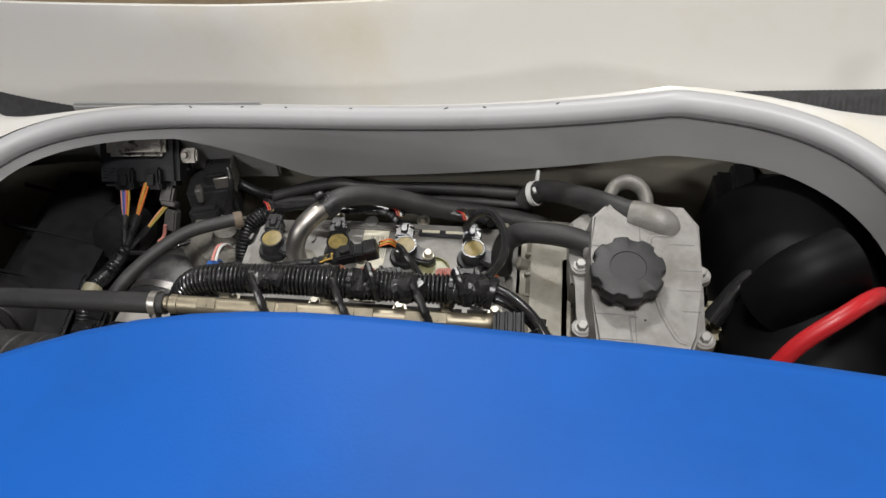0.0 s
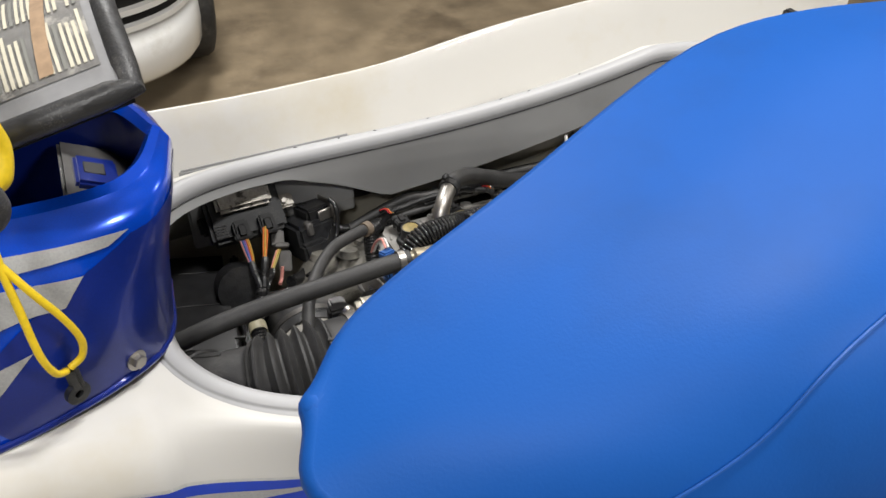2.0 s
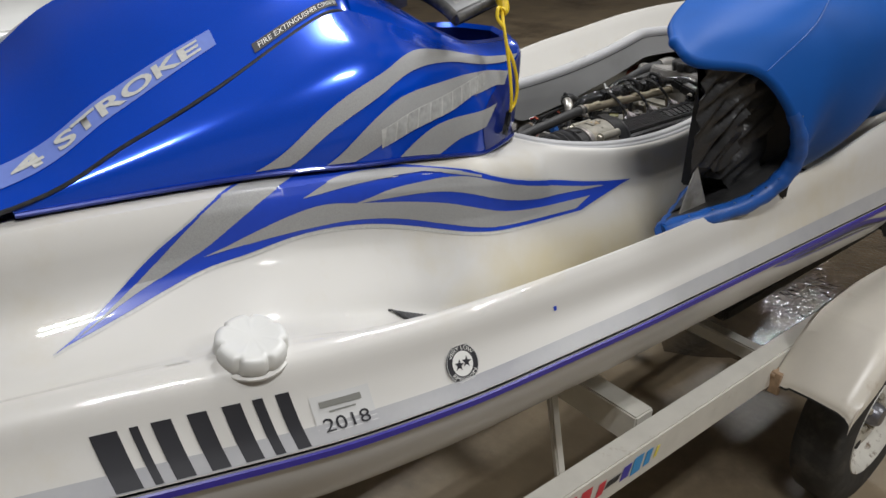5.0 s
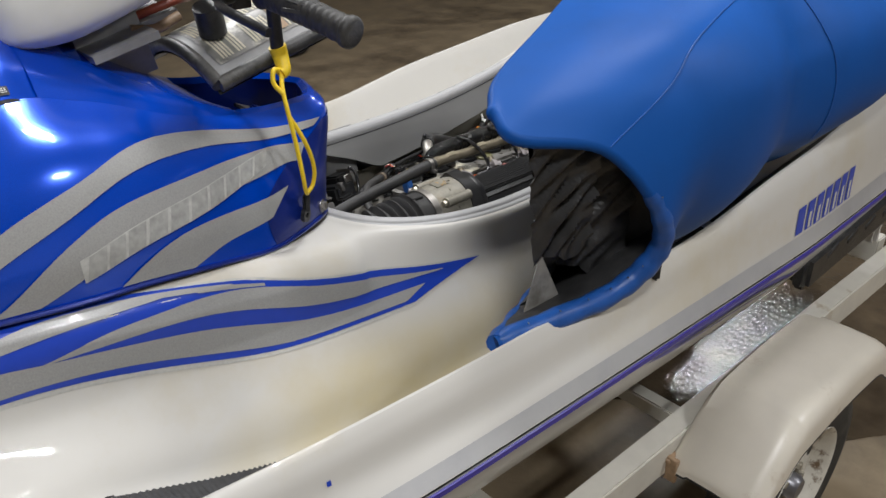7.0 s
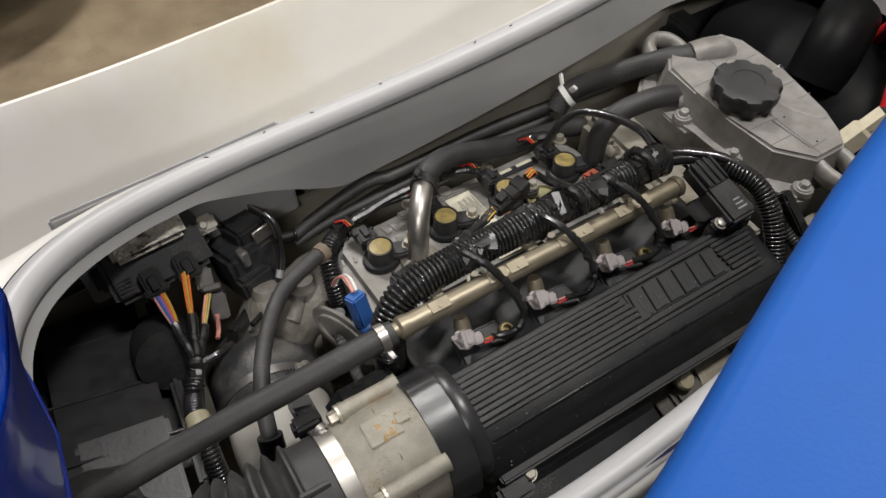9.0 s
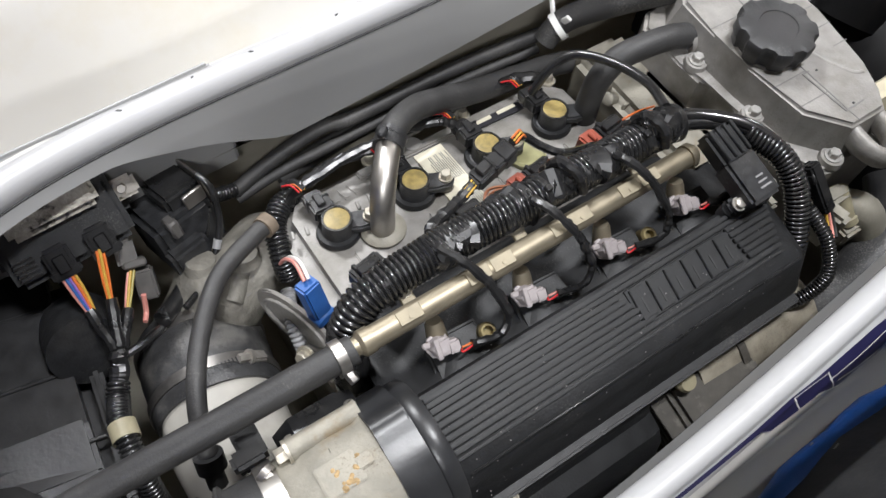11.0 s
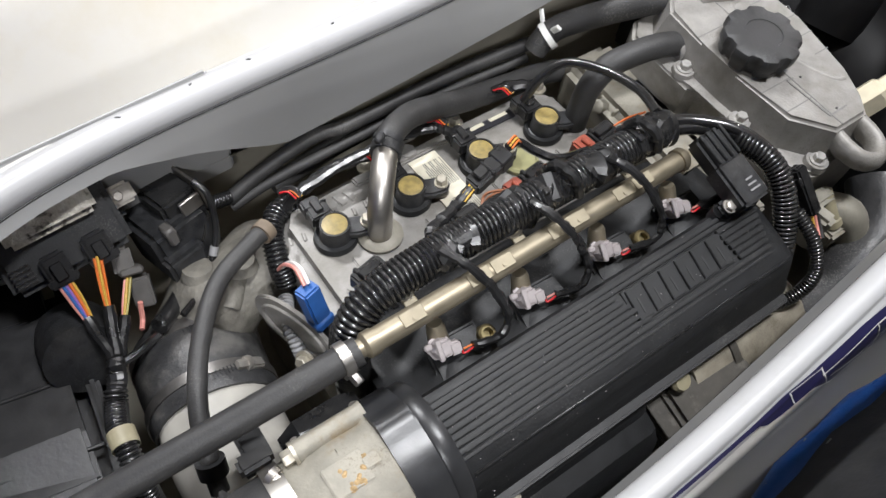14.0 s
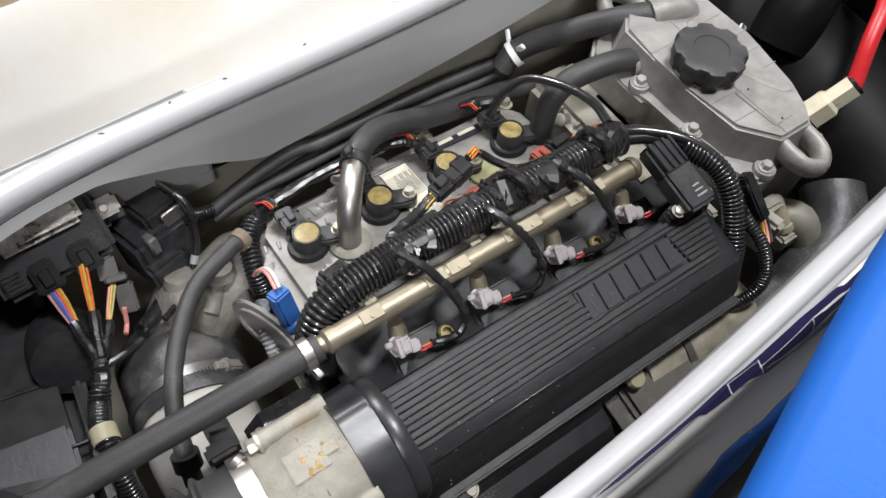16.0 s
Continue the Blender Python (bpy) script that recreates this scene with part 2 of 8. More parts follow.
EXH = mat("chalky_casting", (0.185, 0.175, 0.15), 0.6, metal=0.1, grain=0.3, scale=55, bump=0.9, bump_scale=160, stain=(0.11, 0.10, 0.085), stain_scale=14, stain_cut=(0.5, 0.72), dust=(0.1, 0.09, 0.075))
STARTM = mat("dusty_tan_casting", (0.26, 0.235, 0.185), 0.6, grain=0.18, scale=50, bump=0.3, bump_scale=200, stain=(0.14, 0.12, 0.09), stain_scale=18, stain_cut=(0.5, 0.75), dust=(0.1, 0.085, 0.06))
EXHP = mat("chalky_pipe", (0.36, 0.345, 0.31), 0.55, grain=0.1, scale=30, stain=(0.3, 0.28, 0.24), stain_scale=12, stain_cut=(0.55, 0.75))
TANEND = mat("worn_hose_end", (0.16, 0.125, 0.09), 0.7, grain=0.2, scale=90)
BRASSD = mat("tarnished_brass", (0.27, 0.22, 0.11), 0.45, metal=0.6, grain=0.15, scale=120)
CRUST = mat("ochre_crust", (0.34, 0.24, 0.12), 0.85, grain=0.35, scale=160, bump=0.8, bump_scale=420)
COLLAR = mat("satin_black_collar", (0.022, 0.0225, 0.024), 0.34, grain=0.2, scale=50, bump=0.05, bump_scale=300, rough_var=0.08)
BLKCAP = mat("satin_black_cap", (0.030, 0.030, 0.031), 0.5, grain=0.15, scale=60, bump=0.15, bump_scale=700, rough_var=0.08, dust=(0.10, 0.10, 0.098))
ALUBOLT = mat("grey_bolt", (0.40, 0.39, 0.37), 0.45, metal=0.6, grain=0.1, scale=200)
ALULINE = mat("cast_groove_shade", (0.17, 0.165, 0.16), 0.6, grain=0.1, scale=100)
STEELM = mat("worn_steel", (0.36, 0.34, 0.31), 0.45, metal=0.7, grain=0.15, scale=140)
STEELD = mat("dull_steel", (0.22, 0.21, 0.20), 0.42, metal=0.9, grain=0.15, scale=140)
BRASSW = mat("pale_brass", (0.66, 0.60, 0.45), 0.4, metal=0.4, grain=0.1, scale=80)
OLIVE = mat("olive_plug", (0.26, 0.25, 0.13), 0.35, grain=0.15, scale=120)
MARK = mat("worn_black_mark", (0.03, 0.03, 0.031), 0.5, grain=0.2, scale=120)
RUBK = mat("soft_black_rubber", (0.0045, 0.0045, 0.0048), 0.5, grain=0.3, scale=30, spec=0.12)
RAILC = mat("dull_champagne", (0.27, 0.235, 0.165), 0.55, metal=0.3, grain=0.15, scale=90)
AIRB = mat("deep_black_plastic", (0.013, 0.013, 0.014), 0.38, grain=0.25, scale=60, bump=0.12, bump_scale=200, rough_var=0.1)
STRIPREF = mat("pale_grey_painted_reflection", (0.44, 0.44, 0.445), 0.4, grain=0.05, scale=20, stain=(0.33, 0.33, 0.35), stain_scale=5, stain_cut=(0.45, 0.7))
LABG = mat("silvery_label", (0.24, 0.235, 0.225), 0.4, metal=0.3, grain=0.2, scale=70, stain=(0.5, 0.48, 0.44), stain_scale=22, stain_cut=(0.52, 0.6))
WETB = mat("black_carpet", (0.02, 0.02, 0.02), 0.7, grain=0.3, scale=60, bump=0.8, bump_scale=200)
WETF = mat("wet_concrete", (0.085, 0.064, 0.042), 0.07, grain=0.3, scale=9, bump=1.6, bump_scale=44, spec=0.6, rough_var=0.04)
PADDK = mat("ribbed_foot_pad", (0.05, 0.05, 0.052), 0.75, grain=0.2, scale=90, bump=0.3, bump_scale=500)
CARW = mat("white_car_paint", (0.72, 0.72, 0.70), 0.25, grain=0.03, scale=4, coat=0.4, stain=(0.45, 0.42, 0.36), stain_scale=3, stain_cut=(0.6, 0.85))
DECK_DARK = mat("dark_violet_film", (0.016, 0.015, 0.055), 0.3, grain=0.1, scale=60, coat=0.2)
PLATE = mat("silver_plate", (0.50, 0.50, 0.48), 0.35, grain=0.15, scale=120, coat=0.3)
PLATEB = mat("grey_plate_shape", (0.36, 0.36, 0.35), 0.4, grain=0.2, scale=90, coat=0.2)
LAVENDER = mat("pale_blue_sticker", (0.17, 0.24, 0.62), 0.35, grain=0.05, scale=80)
SILVER = mat("silver_print", (0.55, 0.55, 0.52), 0.4, grain=0.08, scale=200)
REDP = mat("red_print", (0.6, 0.03, 0.05), 0.4, grain=0.06, scale=60)
CYANP = mat("blue_print", (0.04, 0.28, 0.6), 0.4, grain=0.1, scale=30)
YELP = mat("yellow_print", (0.75, 0.65, 0.1), 0.4, grain=0.1, scale=30)
REGM = mat("dusty_grey_casting", (0.066, 0.060, 0.051), 0.65, grain=0.25, scale=60, bump=0.3, bump_scale=300, stain=(0.15, 0.14, 0.12), stain_scale=45, stain_cut=(0.58, 0.75))
GREYD = mat("dull_grey_metal", (0.10, 0.095, 0.09), 0.5, metal=0.2, grain=0.2, scale=60)
# near-black for hollows, slots and undersides: their shade as a base colour
DARKIN = mat("cavity_shade", (0.02, 0.02, 0.021), 0.6, grain=0.3, scale=20)


# ---- mesh helpers ----
def mesh_of(verts, faces, name="m"):
    me = bpy.data.meshes.new(name)
    me.from_pydata([tuple(v) for v in verts], [], faces)
    me.update()
    return me


def part(name, data, material, parent=None, label="", smooth=True, angle=40):
    """Links a bmesh or a mesh as one object under a thing or a part."""
    if isinstance(data, bmesh.types.BMesh):
        me = bpy.data.meshes.new(name)
        bmesh.ops.recalc_face_normals(data, faces=data.faces)
        data.to_mesh(me)
        data.free()
    else:
        me = data
    me.materials.clear()
    me.materials.append(material)
    if smooth:
        me.shade_smooth()
        me.set_sharp_from_angle(angle=radians(angle))
    ob = new(name, me)
    if parent is not None:
        ob.parent = parent
        ob.matrix_parent_inverse = parent.matrix_world.inverted()
    if label:
        ob["label"] = label
    return ob


def thing(name, at, label, category, group="", kind=""):
    ob = new(name)
    ob.empty_display_size = 0.02
    ob.matrix_world = pose(*at)
    return tagged(ob, label, category, group, kind)


def spline(pts, n):
    """Catmull-Rom through pts, n samples a span."""
    p = np.array(pts, float)
    q = np.vstack([2 * p[0] - p[1], p, 2 * p[-1] - p[-2]])
    out = []
    for i in range(1, len(q) - 2):
        a, b, c, d = q[i - 1], q[i], q[i + 1], q[i + 2]
        for k in range(n):
            t = k / n
            out.append(0.5 * (2 * b + (c - a) * t + (2 * a - 5 * b + 4 * c - d) * t * t + (3 * b - a - 3 * c + d) * t ** 3))
    out.append(q[-2])
    return np.array(out)


def net(rows, nu, nv):
    """A smooth sheet through a net of points, rows x columns x 3."""
    r = np.array(rows, float)
    a = np.array([spline(row, nv) for row in r])
    return np.stack([spline(a[:, j], nu) for j in range(a.shape[1])], axis=1)


def sheet(g, flip=False, close=False):
    """Mesh of a grid of points (rows x columns x 3); close joins the last row to the first."""
    nu, nv = g.shape[:2]
    faces = []
    for i in range(nu if close else nu - 1):
        for j in range(nv - 1):
            k = (i + 1) % nu
            f = (i * nv + j, k * nv + j, k * nv + j + 1, i * nv + j + 1)
            faces.append(f[::-1] if flip else f)
    return mesh_of(g.reshape(-1, 3), faces)


def mirrored(g):
    return g * np.array([1, -1, 1])


def tube_mesh(path, radius, sides=12, cap=True, flat=1.0):
    """A swept round tube; radius is a number or one a point."""
    p = np.array(path, float)
    n = len(p)
    rad = np.full(n, radius) if np.isscalar(radius) else np.array(radius, float)
    tan = np.gradient(p, axis=0)
    tan /= np.maximum(np.linalg.norm(tan, axis=1, keepdims=True), 1e-9)
    ref = np.array([0.0, 0, 1]) if abs(tan[0][2]) < 0.9 else np.array([1.0, 0, 0])
    u = np.cross(tan[0], ref)
    u /= np.linalg.norm(u)
    verts, faces = [], []
    for i in range(n):
        u = u - tan[i] * np.dot(u, tan[i])
        u /= np.linalg.norm(u)
        w = np.cross(tan[i], u)
        for s in range(sides):
            a = 2 * math.pi * s / sides
            verts.append(p[i] + rad[i] * (u * math.cos(a) + w * math.sin(a) * flat))
    for i in range(n - 1):
        for s in range(sides):
            t = (s + 1) % sides
            faces.append((i * sides + s, i * sides + t, (i + 1) * sides + t, (i + 1) * sides + s))
    if cap:
        faces.append(tuple(range(sides))[::-1])
        faces.append(tuple((n - 1) * sides + s for s in range(sides)))
    return mesh_of(verts, faces)


def hose(name, pts, r, material, parent=None, n=8, sides=14, label=""):
    return part(name, tube_mesh(spline(pts, n), r, sides), material, parent, label)


def ribbed(name, pts, r, material, parent=None, pitch=0.0040, depth=0.2, label="", sides=14):
    """A corrugated conduit along the path."""
    c = spline(pts, 24)
    seg = np.r_[0, np.cumsum(np.linalg.norm(np.diff(c, axis=0), axis=1))]
    n = max(6, int(seg[-1] / (pitch / 4)))
    s = np.linspace(0, seg[-1], n)
    p = np.stack([np.interp(s, seg, c[:, k]) for k in range(3)], axis=1)
    rr = np.array([r * (1 - depth * (1.0, 0.25, 0.0, 0.25)[i % 4]) for i in range(n)])
    return part(name, tube_mesh(p, rr, sides), material, parent, label, angle=70)


def crumpled(name, pts, r, material, parent=None, n=10, sides=9, label="", seed=1):
    """A taped, wrinkled sleeve along the path."""
    q = random.Random(seed)
    c = spline(pts, n)
    rr = [r * q.uniform(0.80, 1.16) for _ in c]
    return part(name, tube_mesh(c + np.array([[q.uniform(-1, 1) * r * 0.12 for _ in range(3)] for _ in c]), rr, sides, flat=0.8), material, parent, label, angle=24)


def box_bm(sx, sy, sz, bevel=0.0, seg=2, m=None):
    bm = bmesh.new()
    bmesh.ops.create_cube(bm, size=1, matrix=Matrix.Diagonal((sx, sy, sz, 1)))
    if bevel:
        bmesh.ops.bevel(bm, geom=bm.edges[:], offset=bevel, segments=seg, affect="EDGES", clamp_overlap=True)
    if m is not None:
        bm.transform(m)
    return bm


def lathe_bm(profile, sides=24, m=None, caps=True):
    """Turned solid about z: profile of (radius, height)."""
    verts, faces = [], []
    k = len(profile)
    for s in range(sides):
        a = 2 * math.pi * s / sides
        for r, z in profile:
            verts.append((r * math.cos(a), r * math.sin(a), z))
    for s in range(sides):
        t = (s + 1) % sides
        for j in range(k - 1):
            faces.append((s * k + j, t * k + j, t * k + j + 1, s * k + j + 1))
    if caps:
        faces.append(tuple(s * k for s in range(sides))[::-1])
        faces.append(tuple(s * k + k - 1 for s in range(sides)))
    bm = bmesh.new()
    vs = [bm.verts.new(v) for v in verts]
    for f in faces:
        try:
            bm.faces.new([vs[i] for i in f])
        except ValueError:
            pass
    bmesh.ops.remove_doubles(bm, verts=bm.verts[:], dist=1e-6)
    if m is not None:
        bm.transform(m)
    return bm


def along(a, b):
    """Pose at a whose z points to b."""
    a, b = Vector(a), Vector(b)
    return Matrix.Translation(a) @ (b - a).to_track_quat("Z", "Y").to_matrix().to_4x4()


def lathe(name, profile, material, parent=None, m=None, sides=24, label="", angle=40):
    return part(name, lathe_bm(profile, sides, m), material, parent, label, angle=angle)


def prism_bm(poly, h, bevel=0.0, m=None, seg=2):
    """An upright prism on a flat outline, its top at h, its foot at 0."""
    bm = bmesh.new()
    lo = [bm.verts.new((x, y, 0)) for x, y in poly]
    hi = [bm.verts.new((x, y, h)) for x, y in poly]
    n = len(poly)
    bm.faces.new(lo[::-1])
    top = bm.faces.new(hi)
    for i in range(n):
        bm.faces.new((lo[i], lo[(i + 1) % n], hi[(i + 1) % n], hi[i]))
    if bevel:
        bmesh.ops.bevel(bm, geom=list(top.edges), offset=bevel, segments=seg, affect="EDGES", clamp_overlap=True)
    if m is not None:
        bm.transform(m)
    return bm


def merge(*bms):
    """One bmesh out of several."""
    out = bmesh.new()
    for b in bms:
        me = bpy.data.meshes.new("t")
        b.to_mesh(me)
        b.free()
        out.from_mesh(me)
        bpy.data.meshes.remove(me)
    return out


def hexbolt_bm(r, h, m=None, washer=1.5):
    out = merge(lathe_bm([(0, 0), (r * washer, 0), (r * washer, h * 0.25), (0, h * 0.25)], 16), lathe_bm([(0, h * 0.25), (r, h * 0.25), (r, h * 0.9), (r * 0.85, h), (0, h)], 6))
    if m is not None:
        out.transform(m)
    return out


def bolt(name, at, r, h, parent, material=None, m=None, label=""):
    return part(name, hexbolt_bm(r, h, m if m is not None else pose(*at)), material or ZINC, parent, label)


def ring_band(name, pts, r, width, material, parent, sides=24, label=""):
    """A hose clamp's band round the axis from one point to another."""
    m = along(*pts)
    bm = lathe_bm([(r, -width / 2), (r + 0.0016, -width / 2), (r + 0.0016, width / 2), (r, width / 2)], sides, m)
    return part(name, bm, material, parent, label)


# ---- the jet ski's shape ----
AFT = 0.475   # stern end of the opening


def rim_half(x):
    """Half the width of the engine bay's opening."""
    s = np.maximum(np.asarray(x, float) + 0.570, 0.0)
    u = np.clip(s / 0.75, 0, 1)
    half = 0.282 * (1 - (1 - u) ** 3.4) ** (1 / 3.1) - 0.104 * s
    e = np.clip((np.asarray(x, float) - 0.26) / (AFT - 0.26), 0, 1)
    return half * (1 - e ** 2.8) ** (1 / 2.4)


def rim_z(x):
    x = np.asarray(x, float)
    return 1.0375 - 0.018 * (x + 0.3) + 0.3145 * np.minimum((x + 0.3) ** 2, 0.3)


LIP_W = 0.022


def offset_rim(off):
    """The opening's outline pushed outward: half width against x."""
    u = np.linspace(0, 1, 700)
    x = -0.570 + (AFT + 0.570) * np.where(u < 0.5, 0.5 * (2 * u) ** 2.6, 1 - 0.5 * (2 - 2 * u) ** 2.6)
    c = np.stack([x, rim_half(x)], 1)
    t = np.gradient(c, axis=0)
    t /= np.linalg.norm(t, axis=1, keepdims=True)
    n = np.stack([-t[:, 1], t[:, 0]], 1)
    n[0], n[-1] = (-1, 0), (1, 0)
    p = c + n * off
    return p[np.argsort(p[:, 0])]


BORDER = offset_rim(LIP_W)


def lip_out(x):
    return np.where((np.asarray(x) > BORDER[0, 0]) & (np.asarray(x) < BORDER[-1, 0]), np.interp(x, BORDER[:, 0], BORDER[:, 1]), 0.0)


DECK = {  # row: keys of (x, half width, height)
    1: [(-2.25, 0.0, 1.10), (-2.0, 0.17, 1.15), (-1.5, 0.248, 1.192), (-1.25, 0.268, 1.178), (-1.03, 0.260, 1.147), (-0.92, 0.239, 1.122), (-0.80, 0.211, 1.092), (-0.70, 0.202, 1.07), (-0.6, 0.2, 1.05)],
    2: [(-2.25, 0.01, 1.07), (-2.0, 0.2, 1.10), (-1.5, 0.30, 1.10), (-1.25, 0.315, 1.09), (-1.05, 0.29, 1.04), (-0.9, 0.265, 0.99), (-0.735, 0.243, 0.95), (-0.55, 0.25, 0.955), (-0.36, 0.265, 0.96), (-0.1, 0.265, 0.97), (0.3, 0.262, 1.0), (1.0, 0.26, 1.06)],
    3: [(-2.25, 0.012, 1.05), (-2.0, 0.23, 1.06), (-1.5, 0.35, 1.05), (-1.25, 0.37, 1.045), (-1.05, 0.335, 0.98), (-0.9, 0.31, 0.91), (-0.735, 0.29, 0.87), (-0.36, 0.297, 0.87), (0.3, 0.295, 0.92), (1.0, 0.3, 0.99)],
    4: [(-2.25, 0.014, 1.045), (-2.0, 0.26, 1.05), (-1.5, 0.375, 1.04), (-1.25, 0.405, 1.03), (-1.05, 0.36, 0.945), (-0.95, 0.345, 0.89), (-0.8, 0.33, 0.82), (-0.6, 0.325, 0.78), (-0.36, 0.325, 0.785), (0.3, 0.33, 0.86), (1.0, 0.33, 0.93)],
    5: [(-2.25, 0.016, 1.043), (-2.0, 0.285, 1.055), (-1.5, 0.39, 1.045), (-1.25, 0.43, 1.03), (-1.05, 0.43, 0.955), (-0.95, 0.42, 0.89), (-0.8, 0.41, 0.81), (-0.6, 0.41, 0.77), (-0.36, 0.41, 0.78), (0.3, 0.42, 0.855), (1.0, 0.41, 0.925)],
    6: [(-2.25, 0.018, 1.042), (-2.0, 0.295, 1.06), (-1.5, 0.40, 1.05), (-1.25, 0.447, 1.032), (-1.05, 0.455, 0.98), (-0.95, 0.452, 0.94), (-0.8, 0.447, 0.87), (-0.6, 0.452, 0.83), (-0.36, 0.458, 0.83), (0.3, 0.47, 0.90), (1.0, 0.45, 0.96)],
    7: [(-2.25, 0.02, 1.042), (-2.0, 0.305, 1.06), (-1.5, 0.41, 1.05), (-1.25, 0.462, 1.03), (-1.05, 0.478, 1.008), (-0.8, 0.484, 0.99), (-0.6, 0.488, 0.982), (-0.36, 0.494, 0.98), (-0.1, 0.503, 0.992), (0.0, 0.508, 1.008), (0.13, 0.511, 1.031), (0.3, 0.513, 1.048), (0.55, 0.505, 1.078), (0.75, 0.495, 1.09), (1.0, 0.47, 1.095)],
    8: [(-2.25, 0.022, 1.04), (-2.0, 0.32, 1.052), (-1.5, 0.43, 1.035), (-1.25, 0.482, 1.017), (-1.05, 0.498, 0.996), (-0.8, 0.504, 0.979), (-0.6, 0.509, 0.972), (-0.36, 0.514, 0.97), (-0.1, 0.525, 0.981), (0.0, 0.53, 0.996), (0.13, 0.533, 1.018), (0.3, 0.536, 1.035), (0.55, 0.527, 1.064), (0.75, 0.517, 1.076), (1.0, 0.49, 1.08)],
    9: [(-2.25, 0.025, 1.038), (-2.0, 0.335, 1.03), (-1.5, 0.447, 1.0), (-1.25, 0.497, 0.978), (-1.05, 0.511, 0.955), (-0.8, 0.517, 0.938), (-0.6, 0.522, 0.928), (-0.36, 0.527, 0.926), (0.0, 0.54, 0.94), (0.3, 0.549, 0.98), (0.75, 0.53, 1.005), (1.0, 0.51, 1.01)],
    10: [(-2.25, 0.028, 1.034), (-2.0, 0.35, 1.01), (-1.5, 0.465, 0.972), (-1.25, 0.513, 0.945), (-1.05, 0.528, 0.925), (-0.7, 0.537, 0.91), (-0.36, 0.543, 0.904), (0.3, 0.555, 0.90), (1.0, 0.53, 0.9)],
    11: [(-2.25, 0.03, 1.03), (-2.0, 0.362, 0.995), (-1.5, 0.483, 0.95), (-1.25, 0.53, 0.922), (-1.05, 0.546, 0.905), (-0.7, 0.556, 0.889), (-0.36, 0.56, 0.878), (0.3, 0.565, 0.856), (1.0, 0.54, 0.84)],
}


def smooth_keys(x, keys, width=0.05):
    """Keys joined by straight lines and rounded over the given width."""
    k = np.array(keys)
    out = []
    offs = np.linspace(-2, 2, 9)
    wts = np.exp(-offs ** 2 / 2)
    wts /= wts.sum()
    for c in (1, 2):
        out.append(sum(w * np.interp(x + o * width, k[:, 0], k[:, c]) for o, w in zip(offs, wts)))
    return out


def deck_rows(x):
    """The deck's cross-section at x on the port side: twelve points of half width and height."""
    rows = []
    y0, z0 = float(lip_out(x)), float(rim_z(max(x, -0.6))) - 0.006
    rows.append((y0, z0))
    for r in range(1, 12):
        if r == 1:
            ya, za = smooth_keys(x, DECK[1])
            la = float(lip_out(x)) + 0.003
            yb, zb = 0.5 * (la + 0.2 + math.sqrt((la - 0.2) ** 2 + 0.0016)), float(rim_z(max(x, -0.6))) - 0.018
            f = min(max((x + 0.80) / 0.3, 0), 1)
            f = f * f * (3 - 2 * f)
            rows.append((ya + (yb - ya) * f, za + (zb - za) * f))
        else:
            y, z = smooth_keys(x, DECK[r])
            rows.append((float(y), float(z)))
    return rows


def deck_xs():
    return np.unique(np.r_[np.linspace(-2.25, -1.6, 10), np.linspace(-1.6, -0.62, 34), np.linspace(-0.62, -0.42, 24), np.linspace(-0.42, 0.38, 24), np.linspace(0.38, 0.53, 26), np.linspace(0.53, 1.0, 12)].round(4))


COWL = [  # stations from the stern round to the bow: foot, flank, shoulder, top
    [(-0.549, 0.0, 1.058), (-0.536, 0.0, 1.15), (-0.517, 0.0, 1.226), (-0.524, 0.0, 1.25)],
    [(-0.561, -0.085, 1.062), (-0.552, -0.083, 1.15), (-0.536, -0.078, 1.226), (-0.548, -0.066, 1.25)],
    [(-0.604, -0.141, 1.076), (-0.592, -0.134, 1.15), (-0.577, -0.117, 1.222), (-0.588, -0.098, 1.252)],
    [(-0.706, -0.180, 1.076), (-0.70, -0.175, 1.15), (-0.69, -0.148, 1.226), (-0.69, -0.115, 1.26)],
    [(-0.80, -0.210, 1.10), (-0.80, -0.205, 1.17), (-0.80, -0.176, 1.252), (-0.80, -0.13, 1.287)],
    [(-0.92, -0.24, 1.13), (-0.92, -0.236, 1.20), (-0.92, -0.203, 1.285), (-0.92, -0.135, 1.335)],
    [(-1.03, -0.262, 1.152), (-1.03, -0.259, 1.215), (-1.03, -0.228, 1.295), (-1.03, -0.163, 1.355)],
    [(-1.23, -0.27, 1.183), (-1.23, -0.266, 1.215), (-1.23, -0.252, 1.255), (-1.23, -0.218, 1.29)],
    [(-1.50, -0.25, 1.197), (-1.50, -0.249, 1.20), (-1.50, -0.248, 1.203), (-1.50, -0.246, 1.206)],
]
